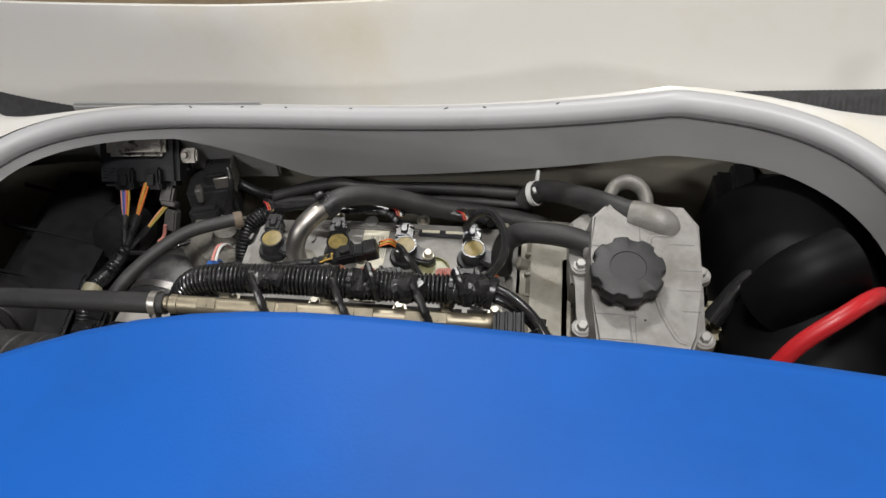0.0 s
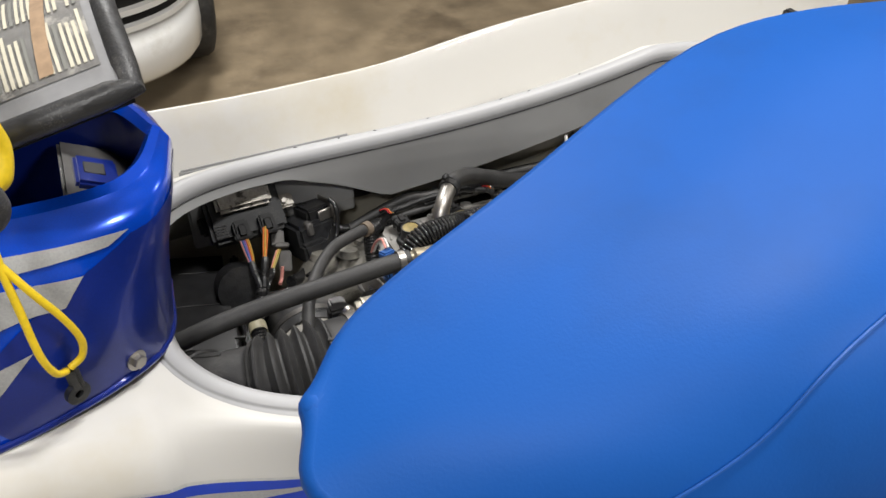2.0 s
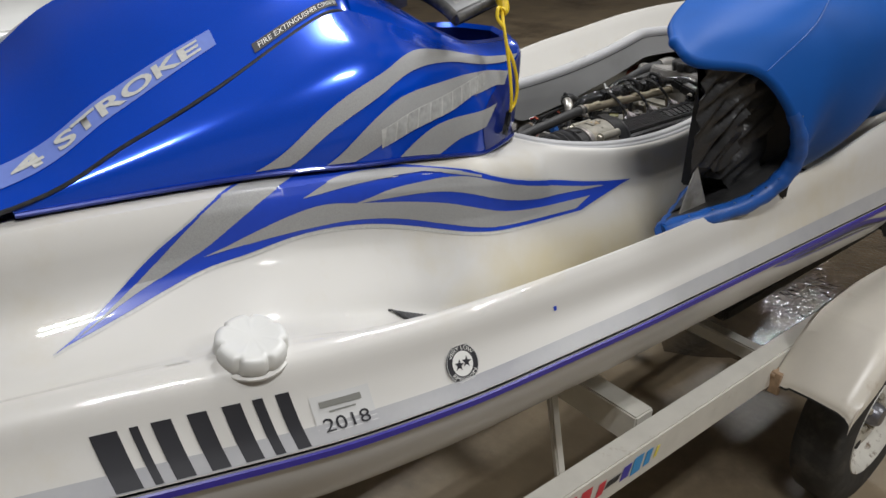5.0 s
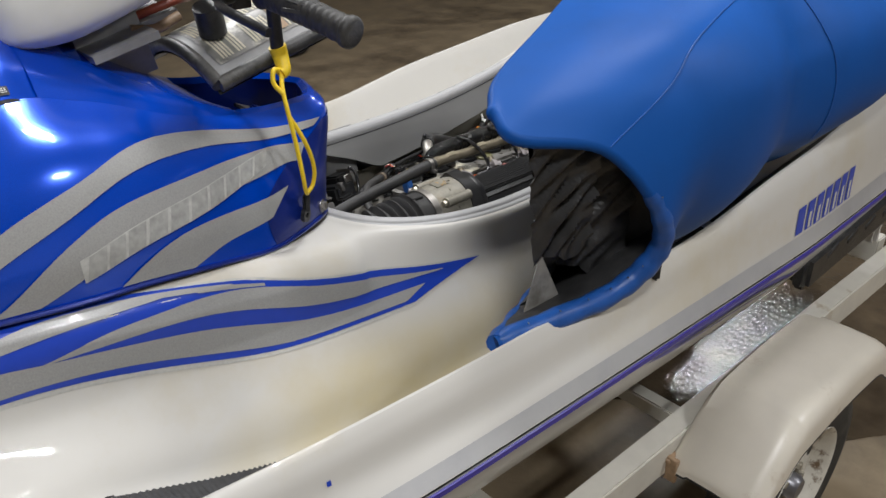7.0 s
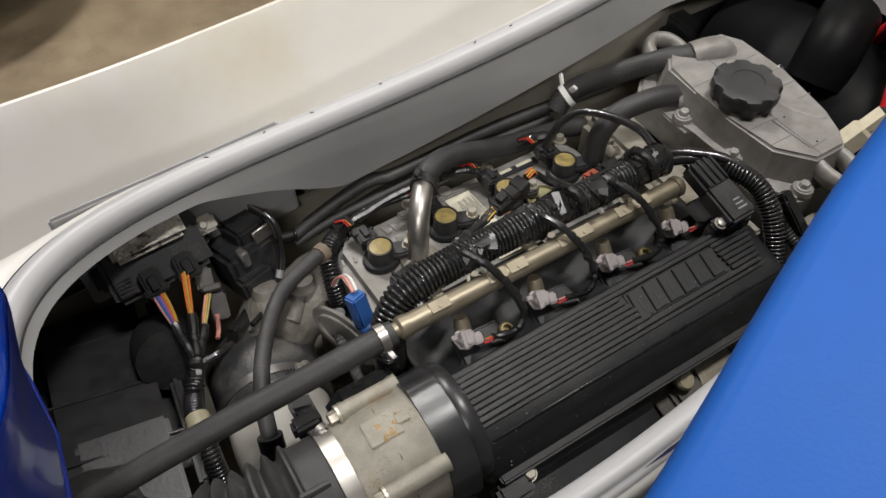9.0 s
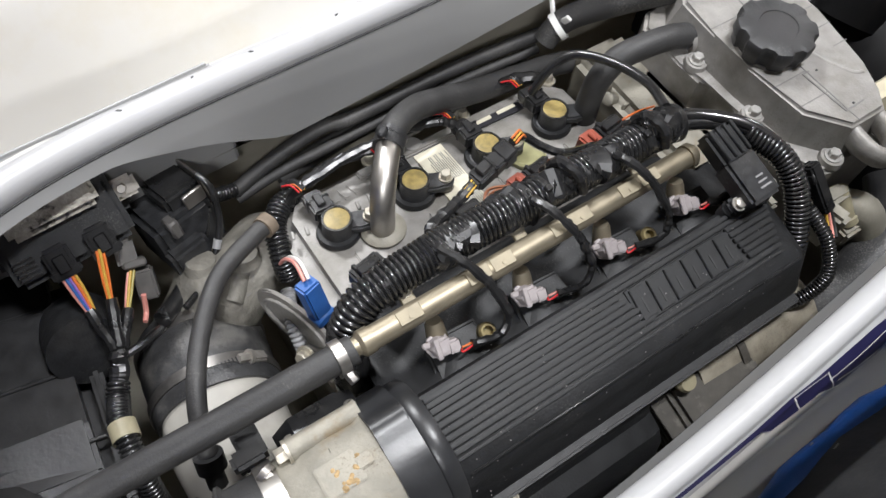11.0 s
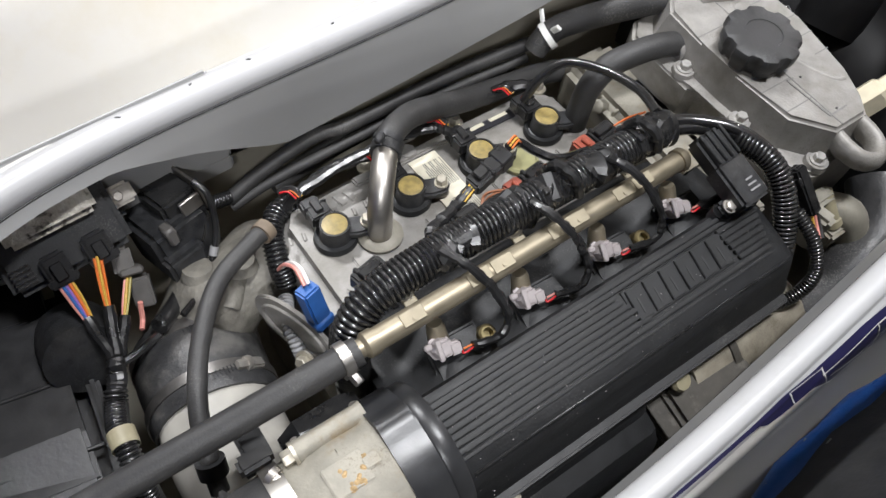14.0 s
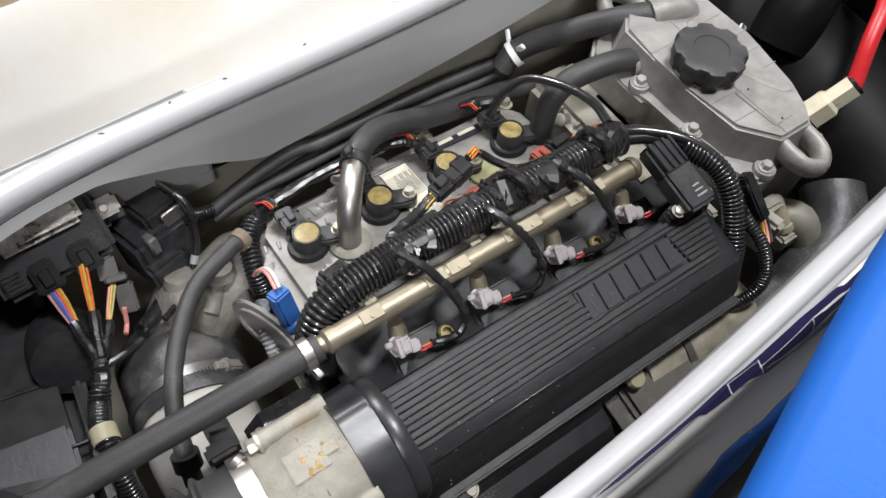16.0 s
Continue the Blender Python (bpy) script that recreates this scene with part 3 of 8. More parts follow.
HOOD = [
    [(-0.96, -0.142, 1.345), (-0.96, -0.11, 1.385), (-0.96, -0.05, 1.41), (-0.96, 0, 1.415)],
    [(-1.03, -0.163, 1.357), (-1.03, -0.12, 1.40), (-1.03, -0.06, 1.43), (-1.03, 0, 1.435)],
    [(-1.23, -0.219, 1.293), (-1.23, -0.16, 1.35), (-1.23, -0.08, 1.40), (-1.23, 0, 1.42)],
    [(-1.36, -0.237, 1.25), (-1.36, -0.17, 1.30), (-1.36, -0.09, 1.35), (-1.36, 0, 1.38)],
    [(-1.50, -0.25, 1.208), (-1.50, -0.18, 1.24), (-1.50, -0.1, 1.28), (-1.50, 0, 1.30)],
    [(-1.80, -0.235, 1.185), (-1.80, -0.18, 1.21), (-1.80, -0.1, 1.235), (-1.80, 0, 1.24)],
    [(-2.08, -0.14, 1.15), (-2.08, -0.1, 1.165), (-2.08, -0.05, 1.175), (-2.08, 0, 1.18)],
    [(-2.16, -0.05, 1.12), (-2.165, -0.035, 1.125), (-2.17, -0.02, 1.128), (-2.17, 0, 1.13)],
]


# ---- setting: garage floor, walls, ceiling ----


floor = part("floor", box_bm(16, 15, 0.2, 0, m=pose(0.5, 1.5, -0.1)), CONC)
tagged(floor, "damp stained brown concrete garage floor", "floor", kind="structure")
pud = [(0, 0, 0.004)]
for ring_, n_ in ((0.5, 48), (1.0, 48)):
    for k in range(n_):
        a = 2 * math.pi * k / n_
        r = ring_ * (1 + 0.10 * math.sin(3 * a + 1) + 0.06 * math.sin(7 * a) + 0.04 * math.sin(13 * a + 2))
        pud.append((0.95 * r * math.cos(a), 0.62 * r * math.sin(a), 0.004 if ring_ < 1 else 0.0015))
pf = [(0, 1 + k, 1 + (k + 1) % 48) for k in range(48)] + [(1 + k, 49 + k, 49 + (k + 1) % 48, 1 + (k + 1) % 48) for k in range(48)]
puddle = part("water", mesh_of([(x + 1.42, y - 0.10, z) for x, y, z in pud], pf), WETF)
tagged(puddle, "shallow glistening puddle on the brown concrete floor", "puddle", kind="structure")
# walls and ceiling stay out of view, added to bounce fill light
for nm, at, size in (("wall_north", (0.5, 9.1, 1.6), (16.4, 0.2, 3.2)), ("wall_south", (0.5, -6.1, 1.6), (16.4, 0.2, 3.2)), ("wall_west", (-7.6, 1.5, 1.6), (0.2, 15, 3.2)), ("wall_east", (8.6, 1.5, 1.6), (0.2, 15, 3.2))):
    tagged(part(nm, box_bm(*size, 0, m=pose(*at)), WALLM), "plain painted garage wall, unseen, added to bounce light", "wall", kind="structure")
tagged(part("ceiling", box_bm(16.4, 15.4, 0.2, 0, m=pose(0.5, 1.5, 3.3)), WALLM), "plain pale garage ceiling, unseen, added to bounce light", "ceiling", kind="structure")

# ---- jet ski ----
ski = thing("jet_ski", (-0.5, 0, 0.45), "white and blue jet ski with its engine bay open", "jet ski")

xs = deck_xs()
dense = []
for x in xs:
    rr = spline([(x, -y, z) for y, z in deck_rows(x)], 5)
    dense.append(rr)
DECKG = np.array(dense)
rows_port = DECKG
part("deck", sheet(rows_port, True), GEL, ski, "glossy white gelcoat deck, yellowed in the footwell")
part("deck", sheet(mirrored(rows_port)), GEL, ski, "glossy white gelcoat deck, yellowed in the footwell")


def rim_curve(n=110):
    """Points round the bay's opening from the stern on port over the front to the stern on starboard."""
    u = np.linspace(0, 1, n)
    xs_ = -0.570 + (AFT + 0.570) * np.where(u < 0.5, 0.5 * (2 * u) ** 2.6, 1 - 0.5 * (2 - 2 * u) ** 2.6)
    port = np.stack([xs_, -rim_half(xs_), rim_z(xs_)], 1)
    c = np.concatenate([port[::-1], mirrored(port)[1:]])
    t = np.gradient(c, axis=0)[:, :2]
    t /= np.linalg.norm(t, axis=1, keepdims=True)
    nrm = np.stack([t[:, 1], -t[:, 0]], 1)
    # outward from the opening
    mid = np.array([-0.05, 0.0])
    s = np.sign(((c[:, :2] - mid) * nrm).sum(1))
    return c, nrm * s[:, None]


CURVE, OUTW = rim_curve()


def swept(profile):
    """A band that runs round the opening; profile of (outward, up) from the rim line."""
    g = []
    for o, u in profile:
        p = CURVE.copy()
        p[:, :2] += OUTW * o
        p[:, 2] += u
        g.append(p)
    return np.stack(g, axis=0)


lipp = [(-0.003, -0.020), (-0.0045, -0.013), (-0.0035, -0.006), (0.0, -0.001), (0.005, 0.002), (0.011, 0.002), (0.0155, 0.0), (0.0175, -0.003), (0.0190, -0.0038), (LIP_W, -0.0050), (LIP_W + 0.0025, -0.0085), (LIP_W + 0.004, -0.018)]
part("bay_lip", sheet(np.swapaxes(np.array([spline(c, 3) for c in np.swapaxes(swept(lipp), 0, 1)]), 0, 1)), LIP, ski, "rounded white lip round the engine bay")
part("seal_edge", sheet(swept([(-0.0030, -0.0200), (-0.0046, -0.0203), (-0.0046, -0.0216), (-0.0030, -0.0220)])), BLK, ski, "thin dark seal line")
cd = []
for o, u in [(-0.004, 0.0), (-0.005, 0.27), (-0.007, 0.6), (-0.010, 1.0), (-0.007, 1.03), (0.012, 1.05), (0.03, 1.3)]:
    p = CURVE.copy()
    p[:, :2] += OUTW * o
    p[:, 2] -= 0.02 + u * np.interp(CURVE[:, 0], [-0.42, -0.36, -0.28, -0.20, 0.05, 0.36], [0.012, 0.014, 0.045, 0.088, 0.070, 0.050])
    cd.append(p)
part("coaming", sheet(np.stack(cd, axis=0)), GREYGEL, ski, "grey inner wall of the bay")

# bilge: the hull's inside
bil = []
for x in np.linspace(-0.9, 0.86, 30):
    w = 0.285 * (1 - max(0, (-0.45 - x) / 0.5) ** 2 * 0.75)
    zt = 0.93 + 0.11 * min(max((x + 0.2) / 0.6, 0), 1)
    wu = w * 0.90
    bil.append(spline([(x, -wu * 0.93, zt), (x, -wu, zt - 0.03), (x, -w, 0.76), (x, -w * 0.9, 0.68), (x, -w * 0.5, 0.61), (x, 0, 0.58), (x, w * 0.5, 0.61), (x, w * 0.9, 0.68), (x, w, 0.76), (x, wu, zt - 0.03), (x, wu * 0.93, zt)], 3))
part("bilge", sheet(np.array(bil)), INNER, ski, "dirty grey inside of the hull")
# near-black plates close both ends; the depth's shade is in their colour
part("shaded_bulkhead", box_bm(0.02, 0.30, 0.4, 0.004, m=pose(-0.80, 0, 0.78)), DARKIN, ski)
part("shaded_bulkhead", box_bm(0.02, 0.56, 0.5, 0.004, m=pose(0.60, 0, 0.86)), DARKIN, ski)
# hull under the rub rail
hull = []
for x in xs:
    y, z = deck_rows(x)[11]
    f = min(1.0, max(0.05, (x + 2.25) / 0.9))
    keel = 0.52 + 0.42 * (1 - min(1, (x + 2.25) / 1.2)) ** 2
    hull.append(spline([(x, -y, z - 0.004), (x, -y * 0.99, z - 0.035), (x, -y * 0.965, z - 0.072), (x, -y * 0.91, z - 0.105 - 0.02 * f), (x, -y * 0.83, max(keel + 0.02, z - 0.16)), (x, -y * 0.5, keel + 0.07 * f), (x, 0, keel)], 3))
HULLG = np.array(hull)
part("hull", sheet(HULLG, True), HULLW, ski, "white hull side")
part("hull", sheet(mirrored(HULLG)), HULLW, ski, "white hull side")
tr = []
for j in range(2):
    tr.append(np.concatenate([HULLG[-1], mirrored(HULLG[-1])[::-1]]))
part("transom", box_bm(0.03, 0.98, 0.34, 0.01, m=pose(0.995, 0, 0.74)), HULLW, ski)


def rail_band(lo, hi, out):
    g = []
    for x in xs:
        y, z = deck_rows(x)[11]
        g.append([(x, -y - out * 0.2, z - lo), (x, -y - out, z - lo - 0.002), (x, -y - out, z - hi + 0.002), (x, -y - out * 0.2, z - hi)])
    return np.array(g)


for sgn in (1, -1):
    g = rail_band(0.006, 0.019, 0.003)
    part("rub_rail", sheet(g if sgn > 0 else mirrored(g), sgn > 0), DECV, ski, "dark violet-blue rub rail stripe")

# cowl: lower blue bodywork
COWLG = net(COWL, 10, 8)
part("cowl", sheet(COWLG, False), BLUE, ski, "glossy metallic blue cowl")
part("cowl", sheet(mirrored(COWLG), True), BLUE, ski, "glossy metallic blue cowl")
HOODG = net(HOOD, 10, 8)
part("hood", sheet(HOODG, False), BLUE, ski, "glossy metallic blue front hood")
part("hood", sheet(mirrored(HOODG), True), BLUE, ski, "glossy metallic blue front hood")
# black gap between cowl and hood
seam = HOODG[:, 0]
for sg in (1, -1):
    p = seam.copy()
    p[:, 2] -= 0.003
    if sg < 0:
        p = mirrored(p)
    part("hood_seal", tube_mesh(p, 0.0028, 8), BLK, ski)
# foot edge of the cowl
foot = COWLG[:, 0]
for sg in (1, -1):
    p = foot.copy()
    p[:, 1] *= 1.01
    part("cowl_edge", tube_mesh(p if sg > 0 else mirrored(p), 0.0035, 8), BLUEDARK, ski)

# storage recess at the stern end of the cowl, and the dash ahead of it
top_c = COWLG[:, -1]
K = 33
ring = np.concatenate([mirrored(top_c[:K])[::-1], top_c[1:K]])
inner = ring.copy()
inner[:, 1] *= 0.80
inner[:, 0] = inner[:, 0] - 0.014 * np.clip((ring[:, 0] + 0.72) / 0.12, 0, 1)
inner[:, 2] -= 0.004
rim_in = np.stack([ring, ring + (inner - ring) * 0.5 + np.array([0, 0, 0.006]), inner], 0)
part("cowl_rim", sheet(rim_in), BLUE, ski, "rounded blue rim of the storage recess")
# walls in darker blue and a near-black floor: the recess's shade as colour
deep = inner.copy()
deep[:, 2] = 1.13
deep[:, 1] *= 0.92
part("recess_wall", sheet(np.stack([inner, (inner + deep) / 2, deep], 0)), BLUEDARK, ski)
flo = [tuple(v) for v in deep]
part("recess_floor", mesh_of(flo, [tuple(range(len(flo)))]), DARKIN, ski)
ex_ = float(inner[-1][0])
dash = []
for k in range(12):
    f = k / 11
    x = ex_ + (-0.965 - ex_) * f
    j = int(np.argmin(np.abs(top_c[K - 1:60, 0] - x))) + K - 1
    ye, ze = -top_c[j][1], top_c[j][2]
    zc = 1.262 + (1.418 - 1.262) * f ** 0.85
    dash.append([(x, -ye, ze), (x, -ye * 0.85, ze + (zc - ze) * 0.35 + 0.006), (x, -ye * 0.5, ze + (zc - ze) * 0.85), (x, 0, zc), (x, ye * 0.5, ze + (zc - ze) * 0.85), (x, ye * 0.85, ze + (zc - ze) * 0.35 + 0.006), (x, ye, ze)])
part("dash", sheet(net(dash, 2, 5), True), BLUE, ski, "glossy blue dash ahead of the recess")
# bow wall of the recess, in the same shade-dark blue
fr_ = [dash[0][k] for k in range(7)]
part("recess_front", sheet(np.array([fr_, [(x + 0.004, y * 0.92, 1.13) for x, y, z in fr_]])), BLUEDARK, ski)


# ---- decals and fittings on the jet ski ----
def on_grid(g, i, j, off=0.0, out=None):
    """A point of a grid at fractional row and column, lifted off along the surface's normal."""
    i, j = min(max(i, 0), g.shape[0] - 1.001), min(max(j, 0), g.shape[1] - 1.001)
    a, b = int(i), int(j)
    u, v = i - a, j - b
    p00, p10, p01, p11 = g[a, b], g[a + 1, b], g[a, b + 1], g[a + 1, b + 1]
    p = p00 * (1 - u) * (1 - v) + p10 * u * (1 - v) + p01 * (1 - u) * v + p11 * u * v
    if off:
        n = np.cross((p10 - p00) * (1 - v) + (p11 - p01) * v, (p01 - p00) * (1 - u) + (p11 - p10) * u)
        n = n / max(np.linalg.norm(n), 1e-9)
        if np.dot(n, out) < 0:
            n = -n
        p = p + n * off
    return p


def deck_at(x, row, off=0.0):
    return on_grid(DECKG, float(np.interp(x, xs, np.arange(len(xs)))), row * 5, off, (0, -0.6, 0.8))


def well_at(x, row, off=0.0):
    """As deck_at, lifted straight up: for the footwell's floor."""
    p = deck_at(x, row)
    return p + np.array((0, 0, off))


def cowl_at(st, row, off=0.0):
    return on_grid(COWLG, st * 10, row * 8, off, (0.35, -1, 0.3))


def hood_at(st, row, off=0.0):
    return on_grid(HOODG, st * 10, row * 8, off, (0, -0.6, 0.8))


def resampled(line, n):
    p = np.array(line, float)
    q = spline(p, 8) if len(p) > 2 else p
    s = np.r_[0, np.cumsum(np.linalg.norm(np.diff(q, axis=0), axis=1))]
    t = np.linspace(0, s[-1], n)
    return np.stack([np.interp(t, s, q[:, 0]), np.interp(t, s, q[:, 1])], 1)


def decal(name, at, upper, lower, material, off=0.0012, n=90, m=9, label="", both=True, parent=None):
    """A thin film between two curves drawn on a surface."""
    a, b = resampled(upper, n), resampled(lower, n)
    g = np.array([[at(*(a[i] + (b[i] - a[i]) * k / (m - 1)), off) for k in range(m)] for i in range(n)])
    part(name, sheet(g), material, parent or ski, label)
    if both:
        part(name, sheet(mirrored(g), True), material, parent or ski, label)


def printed(name, text, at, corners, material, off, parent=None, label="", bold=0.0):
    """Lettering wrapped on a surface: corners are its lower left, lower right, upper left and upper right."""
    cu = bpy.data.curves.new(name, "FONT")
    cu.body, cu.size, cu.offset = text, 1.0, bold
    cu.resolution_u = 6
    tmp = new(name, cu)
    me = bpy.data.meshes.new_from_object(tmp.evaluated_get(bpy.context.evaluated_depsgraph_get()))
    bpy.data.objects.remove(tmp)
    co = np.array([tuple(v.co) for v in me.vertices])
    lo, hi = co.min(0), co.max(0)
    c = [np.array(q, float) for q in corners]
    for v in me.vertices:
        s, t = (v.co.x - lo[0]) / (hi[0] - lo[0]), (v.co.y - lo[1]) / (hi[1] - lo[1])
        q = (c[0] * (1 - s) + c[1] * s) * (1 - t) + (c[2] * (1 - s) + c[3] * s) * t
        v.co = Vector(at(*q, off))
    me.update()
    return part(name, me, material, parent or ski, label, smooth=False)


# lower deck graphic: blue field with grey woven bands
DU = [(-1.511, 2.81), (-1.398, 1.87), (-1.316, 1.43), (-1.225, 0.95), (-1.15, 0.92), (-1.092, 0.93), (-1.006, 0.97), (-0.902, 1.07), (-0.762, 1.23), (-0.55, 1.57), (-0.368, 1.93)]
DL = [(-1.511, 2.81), (-1.475, 2.61), (-1.332, 2.07), (-1.25, 1.93), (-1.157, 1.77), (-1.053, 1.74), (-0.93, 1.83), (-0.754, 2.05), (-0.517, 2.25), (-0.368, 1.93)]


def across(line, x):
    p = np.array(line)
    return float(np.interp(x, p[:, 0], p[:, 1]))


def deck_band(upper, lower, material, off, label=""):
    """A band along the deck between two lines of x and row, met at equal x."""
    xa, xb = max(upper[0][0], lower[0][0]), min(upper[-1][0], lower[-1][0])
    us, ls = spline(upper, 8), np.vstack([spline(lower[:-1], 8), lower[-1:]])
    t = np.linspace(xa, xb, 140)
    g = np.array([[deck_at(x, across(us, x) + (across(ls, x) - across(us, x)) * k / 9, off) for k in range(10)] for x in t])
    part("decal", sheet(g), material, ski, label)
    part("decal", sheet(mirrored(g), True), material, ski, label)


deck_band([(x, r - 0.03) for x, r in DU], [(x, r + 0.06) for x, r in DL], SILVER, 0.0008, "thin silver edge of the deck graphic")
deck_band(DU, DL, DECB, 0.0016, "blue deck graphic")
for up, lo in (
    ([(-1.481, 2.6), (-1.36, 1.73), (-1.222, 0.98), (-1.150, 0.96)], [(-1.481, 2.6), (-1.405, 2.15), (-1.301, 1.73), (-1.150, 1.0)]),
    ([(-1.312, 1.86), (-1.152, 1.49), (-1.05, 1.49), (-0.855, 1.58), (-0.635, 1.89), (-0.487, 2.01)], [(-1.312, 1.86), (-1.156, 1.72), (-1.052, 1.68), (-0.929, 1.75), (-0.744, 1.99), (-0.531, 2.18), (-0.487, 2.01)]),
    ([(-1.158, 1.37), (-1.084, 1.12), (-1.001, 1.06), (-0.905, 1.1), (-0.763, 1.26)], [(-1.158, 1.37), (-1.044, 1.24), (-0.913, 1.16), (-0.763, 1.29)]),
    ([(-1.072, 1.49), (-0.949, 1.31), (-0.766, 1.3), (-0.449, 1.86)], [(-1.072, 1.49), (-0.852, 1.44), (-0.618, 1.76), (-0.449, 1.88)]),
):
    deck_band(up, lo, DECG, 0.0024, "grey woven-look band")

# dark wedge with silver lines below the bay's lip on the port side
WX = [-0.17, -0.146, -0.075, -0.035, -0.012, 0.05, 0.10, 0.42]
WU = [0.0015, 0.0005, 0.0015, 0.0010, 0.0025, 0.0035, 0.007, 0.010]
WL = [0.0018, 0.0033, 0.0046, 0.0100, 0.0125, 0.0400, 0.048, 0.060]


def below_lip(x, s, off):
    """A point s below the crest of the port lip's outer edge, following lip and deck down."""
    if s > 0.0065:
        return np.array(deck_at(x, 0.35 + (s - 0.0065) / 0.0205 if s < 0.020 else 1.0 + (s - 0.020) / 0.075, off + 0.0008))
    y, z = np.interp(s, [0, 0.0017, 0.0049, 0.0092], [0.0175, 0.0190, 0.0220, 0.0245]), np.interp(s, [0, 0.0017, 0.0049, 0.0092], [-0.0030, -0.0038, -0.0050, -0.0085])
    return np.array((x, -float(rim_half(x)) - y * 1.005 - off * 0.6, float(rim_z(x)) + z + off * 0.8))


def lip_band(x0, x1, f0, f1, material, off, label=""):
    xs_ = np.linspace(x0, x1, max(6, int((x1 - x0) / 0.006)))
    g = []
    for k, x in enumerate(xs_):
        u, w = np.interp(x, WX, WU), np.interp(x, WX, WL)
        a, b = (u + (w - u) * (f[0] + (f[1] - f[0]) * k / (len(xs_) - 1)) for f in (f0, f1))
        g.append([below_lip(x, a + (b - a) * j / 9, off) for j in range(10)])
    part("decal", sheet(np.array(g)), material, ski, label)


lip_band(-0.17, 0.42, (0, 0), (1, 1), DECK_DARK, 0.0010, "dark violet wedge below the bay's lip")
for x0, x1, a, b in ((-0.034, 0.000, 0.10, 0.16), (-0.002, 0.060, 0.34, 0.12), (0.004, 0.090, 0.62, 0.30), (0.016, 0.110, 0.80, 0.42), (0.060, 0.30, 0.12, 0.20), (-0.034, 0.060, 0.90, 0.94)):
    lip_band(x0, x1, (a, b), (a + 0.05, b + 0.025), SILVER, 0.0016, "thin silver line in the wedge")
for x0 in (-0.034, -0.001, 0.058):
    lip_band(x0, x0 + 0.0012, (0.12, 0.12), (0.92, 0.92), SILVER, 0.0016, "thin silver line in the wedge")

# cowl graphic
for up, lo in (
    ([(6.92, 0.16), (6.36, 1.35), (5.28, 1.82), (3.85, 2.47), (1.96, 2.09)], [(6.69, 0.18), (6.28, 1.03), (5.38, 1.51), (3.85, 2.06), (2.18, 1.96)]),
    ([(6.4, 0.08), (5.81, 1.04), (4.51, 1.53), (3.12, 1.87), (2.38, 1.72)], [(6.12, 0.1), (5.79, 0.41), (4.95, 1.02), (3.0, 1.47), (2.51, 1.45)]),
    ([(5.35, 0.07), (4.36, 0.86), (2.74, 1.12)], [(4.47, 0.06), (3.93, 0.44), (3.08, 0.67)]),
):
    decal("decal", cowl_at, up, lo, DECG, 0.0022, label="grey woven-look band")
# the dish is flat here; a dark blue film carries its shade
decal("shaded_side_panel", cowl_at, [(1.95, 2.0), (2.62, 1.55), (3.05, 1.15), (3.19, 0.87), (3.14, 0.4), (3.02, 0.02)], [(0.02, 1.95), (0.02, 1.5), (0.02, 1.1), (0.02, 0.8), (0.02, 0.4), (0.02, 0.02)], BLUEDARK, 0.0014, label="dished panel at the cowl's stern edge, its shade put into dark blue")
# name plate: plain slanted shapes, no lettering
NP = [np.array(q) for q in ((5.75, 0.36), (3.08, 1.58), (5.75, 0.79), (3.08, 1.84))]
decal("name_plate", cowl_at, [NP[0], NP[1]], [NP[2], NP[3]], PLATE, 0.0030, 40, 6, "slanted silver plate, its lettering left plain")
for k in range(10):
    s0, s1 = k / 10 + 0.004, (k + 0.96) / 10
    c = [NP[0] * (1 - s) + NP[1] * s for s in (s0, s1)] + [NP[2] * (1 - s) + NP[3] * s for s in (s0 + 0.03, s1 + 0.03)]
    m_ = sum(c) / 4
    decal("name_shape", cowl_at, [m_ + (q - m_) * 0.93 for q in c[:2]], [m_ + (q - m_) * 0.93 for q in c[2:]], PLATEB, 0.0038, 8, 5)
bolt("cowl_bolt", (0, 0, 0), 0.007, 0.008, ski, STEEL, along((-0.597, -0.137, 1.091), (-0.57, -0.175, 1.093)), "steel cowl bolt")
bolt("cowl_bolt", (0, 0, 0), 0.007, 0.008, ski, STEEL, along((-0.597, 0.137, 1.091), (-0.57, 0.175, 1.093)), "steel cowl bolt")

# hood stickers
decal("stroke_sticker", hood_at, [(4.02, 0.39), (1.86, 0.62)], [(4.06, 0.84), (1.86, 0.92)], LAVENDER, 0.0016, 60, 7, "pale blue sticker", False)
printed("stroke_text", "4 STROKE", hood_at, ((3.92, 0.47), (1.98, 0.66), (3.95, 0.76), (1.98, 0.87)), SILVER, 0.0030, label="raised silver letters", bold=0.03)
decal("container_label", hood_at, [(1.64, 0.08), (0.62, 0.08)], [(1.64, 0.27), (0.62, 0.27)], INK, 0.0016, 24, 5, "black label", False)
printed("container_text", "FIRE EXTINGUISHER CONTAINER", hood_at, ((1.60, 0.12), (0.66, 0.12), (1.60, 0.23), (0.66, 0.23)), WHITEP, 0.0026)

# registration: seven plain bars, a validation sticker and a round sticker
for k, w in enumerate((0.036, 0.012, 0.028, 0.028, 0.028, 0.016, 0.022)):
    x0 = (-1.518, -1.476, -1.456, -1.418, -1.380, -1.344, -1.318)[k]
    decal("registration_bar", deck_at, [(x0 + w * 0.12, 8.75), (x0 + w * 0.88, 8.75)], [(x0 + 0.006 + w * 0.12, 10.9), (x0 + w * 0.88 + 0.006, 10.9)], INK, 0.0014, 6, 12, "plain black bar", False)
